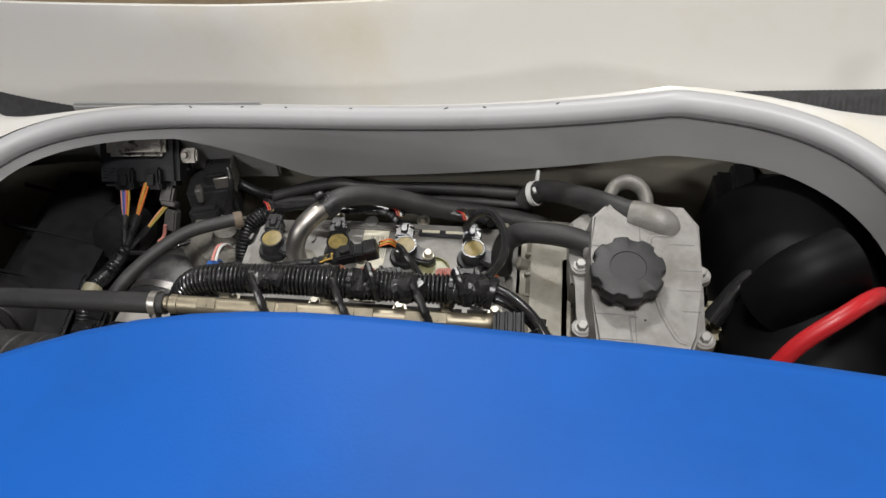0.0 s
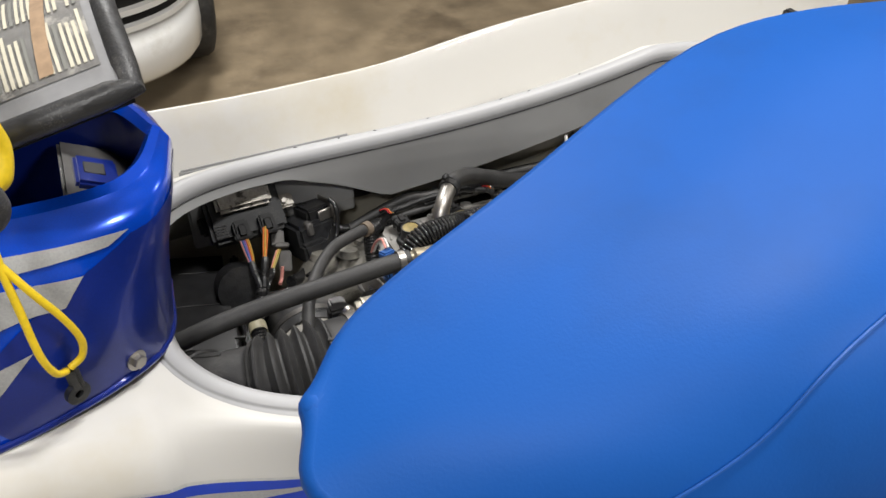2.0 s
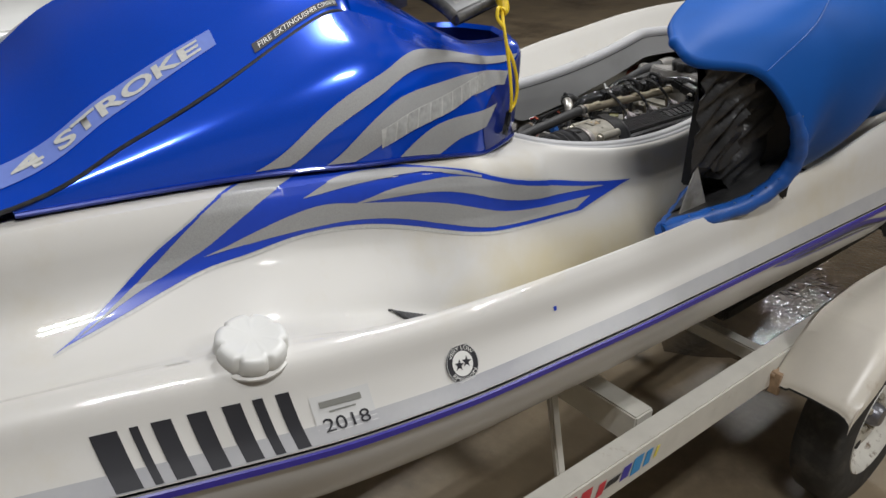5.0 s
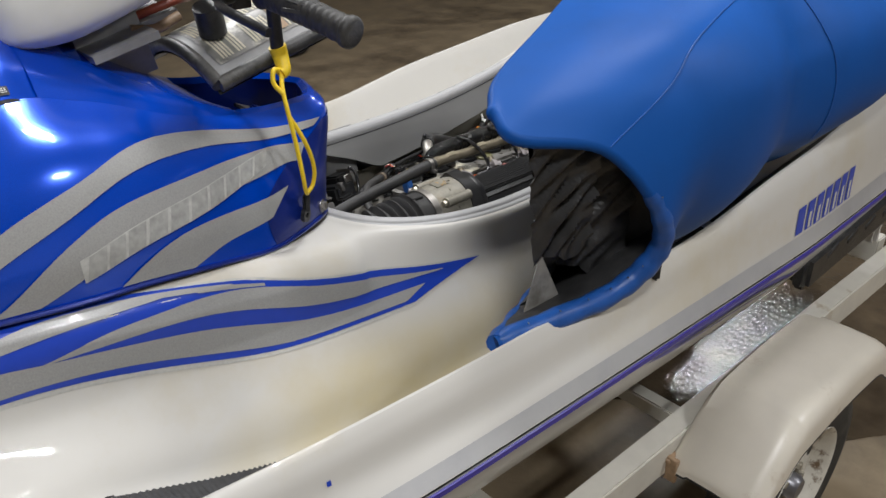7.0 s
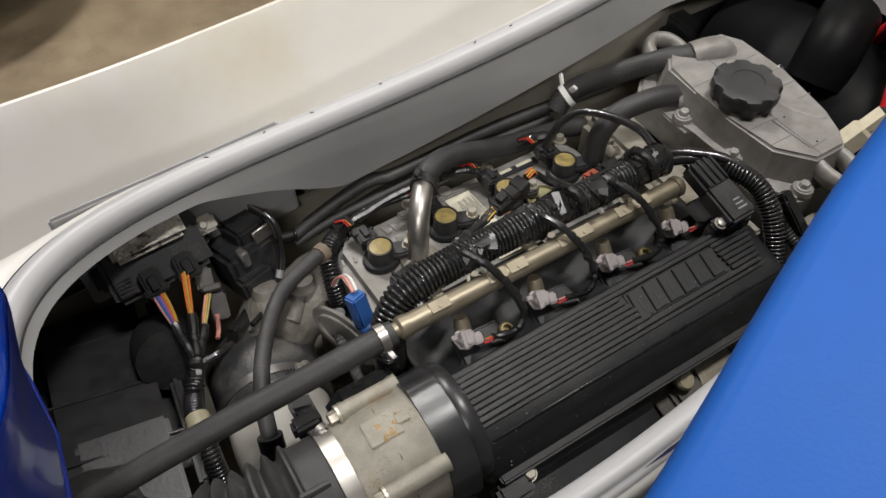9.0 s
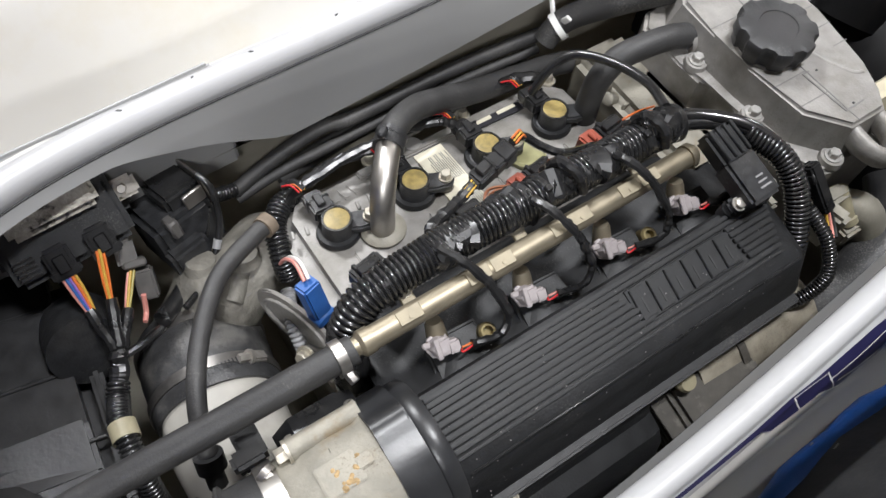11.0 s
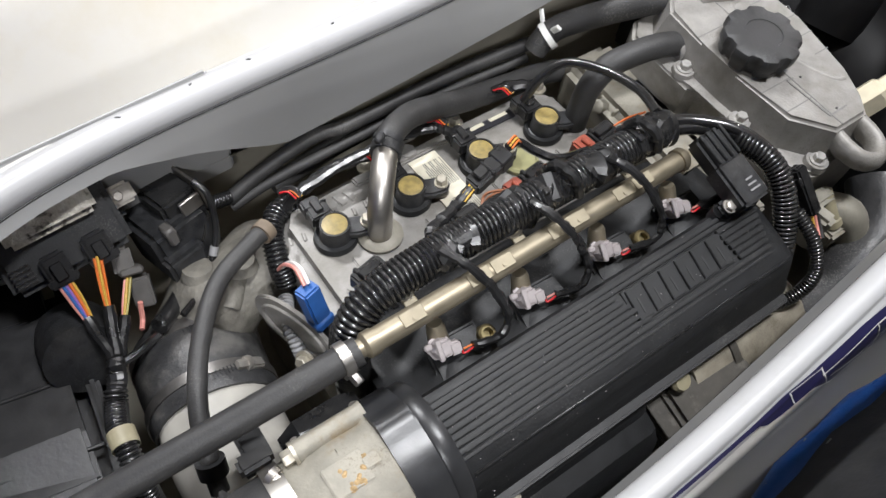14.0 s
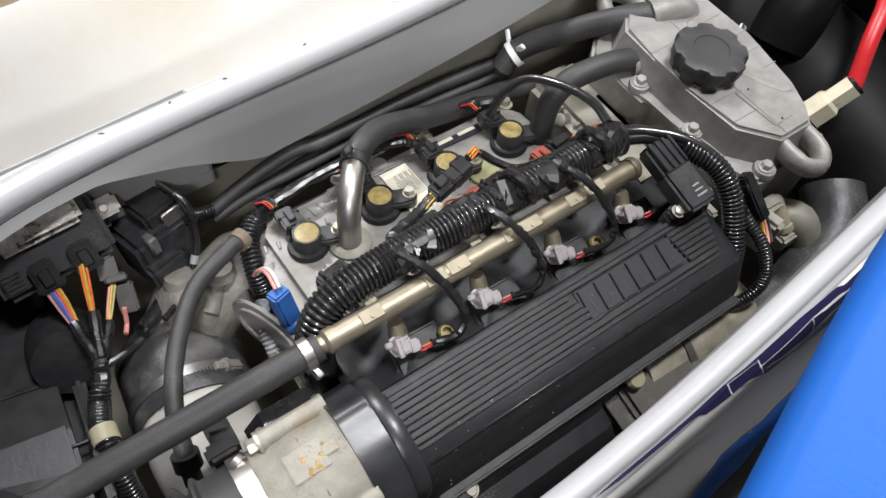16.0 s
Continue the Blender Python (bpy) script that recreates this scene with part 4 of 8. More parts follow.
decal("sticker", deck_at, [(-1.278, 9.1), (-1.198, 9.1)], [(-1.278, 10.6), (-1.198, 10.6)], HULLW, 0.0012, 8, 8, "clear validation sticker", False)
printed("year_text", "2018", deck_at, ((-1.270, 10.5), (-1.208, 10.5), (-1.270, 9.92), (-1.208, 9.92)), INK, 0.0024)
decal("sticker_bar", deck_at, [(-1.268, 9.3), (-1.212, 9.3)], [(-1.268, 9.52), (-1.212, 9.52)], INKG, 0.0024, 6, 4, "small grey bar", False)
decal("sticker_bar", deck_at, [(-1.258, 9.66), (-1.222, 9.66)], [(-1.258, 9.72), (-1.222, 9.72)], INKG, 0.0024, 6, 4, "small grey bar", False)

RC = deck_at(-1.052, 9.43, 0.0014)
RX = deck_at(-1.042, 9.43, 0.0014) - deck_at(-1.062, 9.43, 0.0014)
RX /= np.linalg.norm(RX)
RY = deck_at(-1.052, 9.2, 0.0014) - deck_at(-1.052, 9.66, 0.0014)
RY -= RX * np.dot(RX, RY)
RY /= np.linalg.norm(RY)
RN = np.cross(RX, RY)


def disc_at(u, v, off=0.0):
    return RC + RX * u + RY * v + RN * off


def round_film(name, r0, r1, off, material, label=""):
    a = np.linspace(0, 2 * math.pi, 49)
    g = np.array([[disc_at(r * math.cos(t), r * math.sin(t), off) for r in (r0, r1)] for t in a])
    return part(name, sheet(g), material, sticker, label)


sticker = part("round_sticker", sheet(np.array([[disc_at(r * math.cos(t), r * math.sin(t), 0.0012) for r in (0.0005, 0.0275)] for t in np.linspace(0, 2 * math.pi, 49)])), INK, ski, "round black and white emission sticker")
round_film("white_field", 0.0005, 0.0175, 0.0018, WHITEP)
round_film("white_line", 0.0262, 0.0268, 0.0018, WHITEP)
for cx, cy in ((-0.0065, -0.001), (0.0065, 0.001)):
    pts = [disc_at(cx + (0.0085 if k % 2 == 0 else 0.0036) * math.sin(math.pi * k / 5 + 0.2), cy + (0.0085 if k % 2 == 0 else 0.0036) * math.cos(math.pi * k / 5 + 0.2), 0.0023) for k in range(10)]
    part("star", mesh_of(pts + [disc_at(cx, cy, 0.0023)], [(k, (k + 1) % 10, 10) for k in range(10)]), INK, sticker)


def arched(text, r0, r1, a0, a1):
    return printed("ring_text", text, lambda a, r, off: disc_at(r * math.sin(radians(a)), r * math.cos(radians(a)), off), ((a0, r0), (a1, r0), (a0, r1), (a1, r1)), WHITEP, 0.0022, sticker)


arched("VERY LOW", 0.0193, 0.0248, -62, 62)
arched("EMISSION", 0.0248, 0.0193, 238, 122)

# gunwale mark: round shape and six plain blocks
for k in range(7):
    x0 = 0.222 + 0.039 * k
    decal("gunwale_mark", deck_at, [(x0 + 0.004, 9.2), (x0 + 0.034, 9.2)], [(x0, 10.0), (x0 + 0.030, 10.0)], DECB, 0.0014, 8, 8, "plain violet-blue block", False)
    if k:
        decal("gunwale_mark", deck_at, [(x0 + 0.012, 9.5), (x0 + 0.022, 9.5)], [(x0 + 0.010, 9.95), (x0 + 0.020, 9.95)], HULLW, 0.0022, 4, 4, "", False)
decal("blue_dot", deck_at, [(-0.864, 8.6), (-0.858, 8.6)], [(-0.864, 8.75), (-0.858, 8.75)], DECB, 0.0014, 4, 4, "", False)


# grey film along the rub edge, painting the soft reflection seen there
for sg in (1, -1):
    g = np.array([[deck_at(x, q, 0.0012) for q in np.linspace(10.1, 10.95, 5)] for x in xs])
    part("rub_reflection_strip", sheet(g if sg > 0 else mirrored(g), sg < 0), STRIPREF, ski, "pale grey strip along the gunwale's edge, its reflection put into the colour")

# foot pads in the wells: diagonal ribs, toothed edges
def foot_pad(x0, x1, tip, dip=0.0, fall=0.42):
    n = int((x1 - x0) / 0.004)
    for sg in (1, -1):
        g = []
        for k in range(n + 1):
            x = x0 + (x1 - x0) * k / n
            f = min(1.0, (x - x0) / tip, (x1 - x) / 0.03 + 0.35)
            tooth = 0.05 if k % 2 else 0.0
            a = 3.8 + fall * f + tooth
            b = a + 0.02 + (5.72 - dip * math.sin(math.pi * min(max((x - x0) / (x1 - x0), 0), 1)) ** 0.8 + 0.3 * tooth - a) * f ** 0.6
            g.append([well_at(x + 0.012 * j / 9, a + (b - a) * j / 9, (0.0065 if k % 2 else 0.0045) if 0 < j < 9 else 0.001) for j in range(10)])
        g = np.array(g)
        part("foot_pad", sheet(g if sg > 0 else mirrored(g), sg > 0), PADDK, ski, "dark grey ribbed foot pad with a toothed edge")


foot_pad(-1.06, -0.63, 0.12, 0.0, 0.12)
foot_pad(-0.606, 0.215, 0.06, 0.42)
foot_pad(0.24, 0.9, 0.05)

# fuel filler cap
FC = deck_at(-1.318, 5.2) + np.array((0.0, -0.012, -0.004))
fb = lathe_bm([(0, 0), (0.038, 0), (0.039, 0.004), (0.043, 0.006), (0.044, 0.012), (0.043, 0.025), (0.040, 0.029), (0.034, 0.0305), (0.032, 0.0300), (0.0, 0.0315)], 98)
for v in fb.verts:
    a, r = math.atan2(v.co.y, v.co.x), math.hypot(v.co.x, v.co.y)
    if r > 0.03 and v.co.z > 0.005:
        k = 1 - 0.13 * max(0.0, math.cos(7 * a)) ** 5 * (0.4 + 0.6 * min(1, v.co.z / 0.024))
        v.co.x *= k
        v.co.y *= k
FCM = pose(FC[0], FC[1], FC[2] - 0.002, 12, -3, 15)
fb.transform(FCM)
cap = part("fuel_cap", fb, WHITEP, ski, "white lobed fuel filler cap", angle=50)
lathe("cap_collar", [(0, 0), (0.046, 0), (0.046, 0.003), (0.041, 0.005), (0, 0.005)], GEL, cap, FCM, 48)
for k in range(4):
    decal("raised_mark", deck_at, [(-1.415 + 0.007 * k, 5.9), (-1.411 + 0.007 * k, 5.9)], [(-1.413 + 0.007 * k, 6.3), (-1.409 + 0.007 * k, 6.3)], SILVER, 0.0012, 4, 4, "", False)

# hull side: pinstripe and swept grey and violet graphic aft
def hull_at(x, row, off=0.0):
    return on_grid(HULLG, float(np.interp(x, xs, np.arange(len(xs)))), row * 3, off, (0, -1, 0.1))


decal("decal", hull_at, [(-0.27, 0.75), (-0.05, 0.62), (0.12, 0.7), (0.31, 1.9)], [(-0.27, 0.8), (-0.2, 1.2), (-0.05, 1.5), (0.31, 2.0)], DECV, 0.0014, 60, 8, "swept violet graphic on the hull side")
decal("decal", hull_at, [(-0.18, 0.95), (0.0, 0.9), (0.12, 1.05), (0.27, 1.85)], [(-0.18, 1.0), (-0.08, 1.25), (0.05, 1.45), (0.27, 1.88)], GREYD, 0.0024, 50, 6, "dark grey wedge in the graphic")
decal("decal", hull_at, [(-0.10, 1.05), (0.06, 1.1), (0.22, 1.65)], [(-0.10, 1.08), (0.06, 1.2), (0.22, 1.7)], DECL, 0.0034, 40, 4, "thin pale line in the graphic")
for sg in (-1, 1):
    part("sponson", box_bm(0.55, 0.045, 0.09, 0.014, 3, pose(0.62, sg * 0.535, 0.77, 0, -3, 0)), BLK, ski, "black sponson with slots")
    # solid near-black blocks paint the shade inside the slots
    for k in range(4):
        part("sponson_slot", box_bm(0.05, 0.01, 0.016, 0.003, 1, pose(0.45 + 0.1 * k, sg * 0.555, 0.785, 0, -20, 0)), DARKIN, ski)

# ---- handlebar, steering pad and lanyard ----
bar = new("handlebar")
bar.empty_display_size = 0.02
bar.matrix_world = pose(-0.70, 0, 1.40)
bar.parent = ski
bar.matrix_parent_inverse = ski.matrix_world.inverted()
for sg in (1, -1):
    g0, g1 = np.array((-0.672, -0.160 * sg, 1.430)), np.array((-0.642, -0.312 * sg, 1.398))
    hose("bar_tube", [(-0.70, 0.0, 1.425), (-0.69, -0.07 * sg, 1.43), g0, g0 + (g1 - g0) * 0.2], 0.0115, BLK, bar, 6, 14)
    n = 60
    prof = [0.0172 + (0.0010 if (k % 4) < 2 else 0.0) for k in range(n)]
    prof[-5:] = [0.0205, 0.0208, 0.0208, 0.0200, 0.0165]
    prof[:4] = [0.021, 0.022, 0.021, 0.018]
    grip = part("grip", tube_mesh([g0 + (g1 - g0) * k / (n - 1) for k in range(n)], prof, 24), RUB, bar, "black rubber grip", angle=60)
    for a in (60, 95, 130, 165):
        u = np.array((math.cos(radians(a)), 0.18, math.sin(radians(a))))
        part("grip_mark", box_bm(0.006, 0.05, 0.003, 0.001, 1, pose(*(g0 + (g1 - g0) * 0.55 + u * 0.0175), 12, 90 - a, 11)), RUB, grip)
    sb = part("switch_block", merge(box_bm(0.075, 0.065, 0.055, 0.024, 5, pose(-0.705, -0.155 * sg, 1.442, 8, 0, 0)), box_bm(0.06, 0.05, 0.03, 0.012, 4, pose(-0.735, -0.175 * sg, 1.448, 8, 0, 0))), RUBG, bar, "dark grey switch block")
    if sg > 0:
        lathe("green_button", [(0, 0), (0.009, 0), (0.009, 0.007), (0.007, 0.009), (0, 0.009)], mat("green_button", (0.02, 0.25, 0.13), 0.4), sb, pose(-0.735, -0.205, 1.460, 40, 0, 0), 20)
        lathe("red_button", [(0, 0), (0.008, 0), (0.008, 0.006), (0, 0.007)], REDW, sb, pose(-0.76, -0.175, 1.462, 20, -20, 0), 20)
    hose("lever", [(-0.72, -0.165 * sg, 1.43), (-0.755, -0.20 * sg, 1.43), (-0.74, -0.28 * sg, 1.41)], 0.006, BLK, bar, 6, 10)
def pad_at(u, v, off=0.0):
    """The arched steering pad: u from bow to stern, v from port to starboard, both -1 to 1."""
    x, y = -0.642 + 0.092 * u, 0.112 * v
    return np.array((x + 0.006 * v * v, y, 1.338 + 0.024 * u + 0.034 * (1 - v * v) + off))


us = np.linspace(-1, 1, 13)
top_g = np.array([[pad_at(u, v) for v in us] for u in us])
pad = part("steering_pad", sheet(top_g), GREYP, ski, "grey padded steering cover with printed warnings")
edge_line = [pad_at(-1, v, -0.006) for v in us] + [pad_at(u, 1, -0.006) for u in us[1:]] + [pad_at(1, v, -0.006) for v in us[::-1][1:]] + [pad_at(u, -1, -0.006) for u in us[::-1][1:]]
part("pad_edge", tube_mesh(edge_line, 0.0105, 10), RUBG, pad, "dark rubber edge")
part("pad_underside", sheet(np.array([[pad_at(u, v, -0.02) for v in us] for u in us]), True), BLK, pad)
part("label_sheet", sheet(np.array([[pad_at(u * 0.82, v * 0.86 + 0.02, 0.0014) for v in us] for u in us])), LABG, pad, "worn silvery warning label")
rnd = random.Random(4)
for col in range(3):
    for k in range(30):
        if (k + col * 5) % 11 == 10 or (col == 0 and 8 < k < 12):
            continue
        w = 0.50 - 0.14 * rnd.random()
        v0, u0 = -0.80 + 0.56 * col, -0.78 + 0.053 * k
        part("text_line", sheet(np.array([[pad_at(u, v0 + w * q / 4, 0.0026) for q in range(5)] for u in (u0, u0 + 0.03)])), PAPER if (k + col) % 5 else INKG, pad)
part("label_bar", sheet(np.array([[pad_at(u + 0.1 * v, v, 0.0032) for v in np.linspace(-0.8, 0.7, 9)] for u in (0.42, 0.54)])), YELB, pad, "tan bar on the label")
hs = []
for x, zl, zh, w in ((-0.98, 1.40, 1.43, 0.06), (-0.96, 1.385, 1.46, 0.105), (-0.90, 1.385, 1.50, 0.125), (-0.83, 1.405, 1.515, 0.125), (-0.77, 1.428, 1.50, 0.115), (-0.735, 1.44, 1.475, 0.09), (-0.728, 1.45, 1.46, 0.05)):
    hs.append([(x, w * math.sin(a) * abs(math.sin(a)) ** -0.35 if abs(math.sin(a)) > 1e-6 else 0.0, (zl + zh) / 2 + (zh - zl) / 2 * math.cos(a) * abs(math.cos(a)) ** -0.35 if abs(math.cos(a)) > 1e-6 else (zl + zh) / 2) for a in np.linspace(0, 2 * math.pi, 25)])
part("steering_housing", sheet(net(hs, 4, 2), True), WHITEP, ski, "pale grey plastic steering column cover")
part("column_neck", box_bm(0.20, 0.19, 0.12, 0.055, 6, pose(-0.835, 0, 1.375, 0, -12, 0)), GREYP, ski)
hose("switch_wire", [(-0.80, -0.03, 1.395), (-0.77, -0.04, 1.405), (-0.73, -0.03, 1.41), (-0.70, 0.0, 1.405)], 0.006, RUST, ski, 6, 12, "red wire sheath")
hose("switch_wire", [(-0.81, -0.05, 1.385), (-0.78, -0.055, 1.382), (-0.74, -0.045, 1.392)], 0.007, YELB, ski, 6, 12, "tan wire sheath")
hose("mirror_stub", [(-0.70, -0.05, 1.40), (-0.69, -0.04, 1.36)], 0.02, BLK, ski, 4, 14)

lan = thing("lanyard", (-0.65, -0.14, 1.33), "yellow engine-stop lanyard hanging from the handlebar in a loop", "lanyard")
hose("stalk", [(-0.655, -0.150, 1.408), (-0.650, -0.142, 1.375), (-0.648, -0.139, 1.345)], 0.0095, BLK, lan, 6, 14, "black rubber stalk")
hose("clip", [(-0.648, -0.139, 1.352), (-0.645, -0.140, 1.338), (-0.648, -0.150, 1.322), (-0.655, -0.152, 1.318)], [0.0125 - 0.0002 * k for k in range(19)], YELLOW, lan, 6, 16, "yellow plastic clip")
hose("cord", [(-0.652, -0.150, 1.322), (-0.662, -0.165, 1.30), (-0.664, -0.178, 1.265), (-0.662, -0.186, 1.225), (-0.660, -0.192, 1.18), (-0.655, -0.188, 1.152), (-0.648, -0.180, 1.143)], 0.0032, YELLOW, lan, 8, 10)
hose("cord", [(-0.664, -0.178, 1.265), (-0.650, -0.182, 1.235), (-0.636, -0.180, 1.20), (-0.630, -0.176, 1.170), (-0.634, -0.174, 1.150), (-0.645, -0.176, 1.142)], 0.0032, YELLOW, lan, 8, 10)
hose("cord", [(-0.650, -0.150, 1.318), (-0.666, -0.155, 1.326), (-0.672, -0.160, 1.31), (-0.664, -0.168, 1.295)], 0.0034, YELLOW, lan, 8, 10)
part("end_clip", merge(box_bm(0.012, 0.008, 0.034, 0.003, 2, pose(-0.646, -0.172, 1.125, 8, 0, 0)), lathe_bm([(0.004, -0.003), (0.011, -0.003), (0.011, 0.003), (0.004, 0.003), (0.004, -0.003)], 20, pose(-0.648, -0.170, 1.104, 90, 0, 30))), BLK, lan, "black end clip")

# storage recess: divider, grey panel with a square slot
part("latch_panel", box_bm(0.075, 0.14, 0.006, 0.003, 2, pose(-0.588, 0, 1.198, 0, 24, 0)), GREYD, ski, "dusty dark panel in the recess")
lp = part("latch_block", box_bm(0.040, 0.050, 0.012, 0.003, 2, pose(-0.592, 0.01, 1.205, 0, 24, 0)), BLUEDARK, ski)
# no hole is cut: a near-black block gives the slot's shade
part("latch_slot", box_bm(0.020, 0.020, 0.013, 0.001, 1, pose(-0.594, 0.012, 1.2065, 0, 24, 0)), DARKIN, lp, "square slot")

# red-brown warning label on the starboard coaming
part("coaming_label", box_bm(0.06, 0.0015, 0.03, 0, m=pose(0.30, 0.2555, 0.985, 6, 0, -3)), RUST, ski, "red-brown warning label")


# ---- the loose seat, lying on its side on the port gunwale ----
seat = thing("straddle_saddle", (0.0, -0.45, 0.93), "loose blue vinyl straddle seat lying on its side, black underside", "seat")
SEAT = [  # each ring from the upper edge over the outer face to the lower edge
    [(-0.494, -0.412, 1.298), (-0.503, -0.462, 1.276), (-0.405, -0.532, 1.252), (-0.322, -0.574, 1.15), (-0.278, -0.560, 1.055), (-0.345, -0.518, 0.982), (-0.545, -0.476, 0.966)],
    [(-0.45, -0.372, 1.318), (-0.42, -0.46, 1.318), (-0.30, -0.542, 1.312), (-0.25, -0.578, 1.21), (-0.215, -0.538, 1.085), (-0.28, -0.48, 1.0), (-0.37, -0.39, 0.92)],
    [(-0.33, -0.335, 1.355), (-0.27, -0.43, 1.372), (-0.21, -0.525, 1.362), (-0.16, -0.58, 1.25), (-0.12, -0.55, 1.092), (-0.16, -0.455, 0.985), (-0.22, -0.340, 0.940)],
    [(-0.10, -0.255, 1.397), (-0.04, -0.36, 1.418), (0.02, -0.48, 1.395), (0.08, -0.57, 1.27), (0.10, -0.560, 1.105), (0.08, -0.445, 1.0), (0.0, -0.296, 0.955)],
    [(0.12, -0.247, 1.395), (0.17, -0.36, 1.42), (0.2, -0.48, 1.39), (0.24, -0.568, 1.28), (0.26, -0.562, 1.135), (0.24, -0.445, 1.02), (0.17, -0.298, 0.97)],
    [(0.35, -0.25, 1.37), (0.37, -0.36, 1.405), (0.39, -0.48, 1.38), (0.42, -0.57, 1.28), (0.43, -0.572, 1.155), (0.41, -0.455, 1.06), (0.36, -0.29, 0.99)],
    [(0.70, -0.26, 1.34), (0.71, -0.36, 1.375), (0.72, -0.47, 1.35), (0.73, -0.55, 1.27), (0.73, -0.56, 1.17), (0.72, -0.46, 1.09), (0.70, -0.3, 1.04)],
    [(0.76, -0.32, 1.29), (0.765, -0.37, 1.30), (0.77, -0.43, 1.29), (0.775, -0.47, 1.25), (0.775, -0.47, 1.19), (0.77, -0.43, 1.15), (0.765, -0.34, 1.12)],
]
SEATG = net(SEAT, 8, 8)


def normals_of(g):
    du, dv = np.gradient(g, axis=0), np.gradient(g, axis=1)
    n = np.cross(du, dv)
    return n / np.maximum(np.linalg.norm(n, axis=2, keepdims=True), 1e-9)


SN = normals_of(SEATG)
# outward: away from the hollow's middle
mid = SEATG.mean(axis=1, keepdims=True)
if ((SEATG - mid) * SN).sum() < 0:
    SN = -SN
# moulded knee hollow and bolster on the outer face
cols = np.arange(SEATG.shape[1])
band = np.clip((cols - 14) / 8, 0, 1) * np.clip((46 - cols) / 6, 0, 1)
xx = SEATG[:, :, 0]
swell = (-0.028 * np.exp(-((xx - 0.10) / 0.085) ** 2) + 0.014 * np.exp(-((xx + 0.12) / 0.10) ** 2) + 0.010 * np.exp(-((xx - 0.38) / 0.14) ** 2)) * band[None, :]
SEATG = SEATG + SN * swell[:, :, None]
SN = normals_of(SEATG)
if ((SEATG - SEATG.mean(axis=1, keepdims=True)) * SN).sum() < 0:
    SN = -SN
part("cover", sheet(SEATG, False), VINYL, seat, "smooth blue vinyl seat cover")
INN = SEATG - SN * 0.022
part("base", sheet(INN, True), BLKVIN, seat, "black vinyl underside of the seat")
end = SEATG[-1]
part("end_cap", mesh_of([tuple(v) for v in end], [tuple(range(len(end)))]), VINYL, seat)
# rolled edges with staples: front edge, upper edge and lower edge
edge_front = (SEATG[0] + INN[0]) / 2
part("front_piping", tube_mesh(edge_front, 0.0112, 10), VINYL, seat)
edge_up = (SEATG[:, 0] + INN[:, 0]) / 2
part("upper_piping", tube_mesh(edge_up, 0.0112, 10), VINYL, seat)
part("nose_bead", lathe_bm([(0, -0.0112)] + [(0.0112 * math.sin(a), -0.0112 * math.cos(a)) for a in np.linspace(0.3, 2.84, 9)] + [(0, 0.0112)], 14, pose(*edge_front[0])), VINYL, seat)
edge_low = (SEATG[:, -1] + INN[:, -1]) / 2
low_r = 0.0135 + 0.002 * np.sin(np.arange(len(edge_low)) * 1.7)
part("lower_piping", tube_mesh(edge_low, low_r, 10), VINYLD, seat, "crumpled stapled lower edge of blue vinyl")
hem = []
for k in range(14, 44):
    e0, up_ = edge_low[k], INN[k, -9] - INN[k, -1]
    up_ = up_ / np.linalg.norm(up_)
    w_ = 0.006 * math.sin(k * 1.9) + 0.004 * math.sin(k * 0.83)
    hem.append([e0 + np.array((0, 0.014, 0.004)) + up_ * (0.006 + (0.026 + w_) * q / 4) + np.array((0, 0.003 * math.sin(k * 2.3 + q), 0)) for q in range(5)])
part("stapled_hem", sheet(np.array(hem)), VINYLD, seat, "crumpled blue vinyl hem stapled under the seat")
for k in range(0, 30, 2):
    p = np.array(hem[k][2]) + np.array((0, 0.003, 0.002))
    part("staple", box_bm(0.011, 0.0014, 0.0012, 0, m=pose(*p, 40, -12, 12)), STEEL, seat)
lip = edge_front[22:]
fr = np.linspace(0, 1, len(lip))
lr = np.interp(fr, [0, 0.2, 0.5, 0.8, 0.96, 1], [0.0115, 0.0155, 0.0175, 0.017, 0.0165, 0.010]) + 0.0012 * np.sin(np.arange(len(lip)) * 2.1)
part("front_lip", tube_mesh(lip, lr, 14), VINYLD, seat, "crumpled stapled blue vinyl lip")
# board across the hollow, set back from the edges
board = []
for i in range(6, SEATG.shape[0]):
    a, b = INN[i, 0], INN[i, -1]
    back = np.array([0.0, -0.05, 0.0])
    board.append([a, a * 0.85 + b * 0.15 + back, a * 0.5 + b * 0.5 + back * 1.3, a * 0.15 + b * 0.85 + back, b])
part("underside_board", sheet(np.array(board)), BLKVIN, seat, "crinkled black vinyl under the seat")
# hanging black flap inside the front, creased
rq = random.Random(9)
waves = [(rq.uniform(4, 16), rq.uniform(6, 26), rq.uniform(0, 6), rq.uniform(0.003, 0.008)) for _ in range(7)]
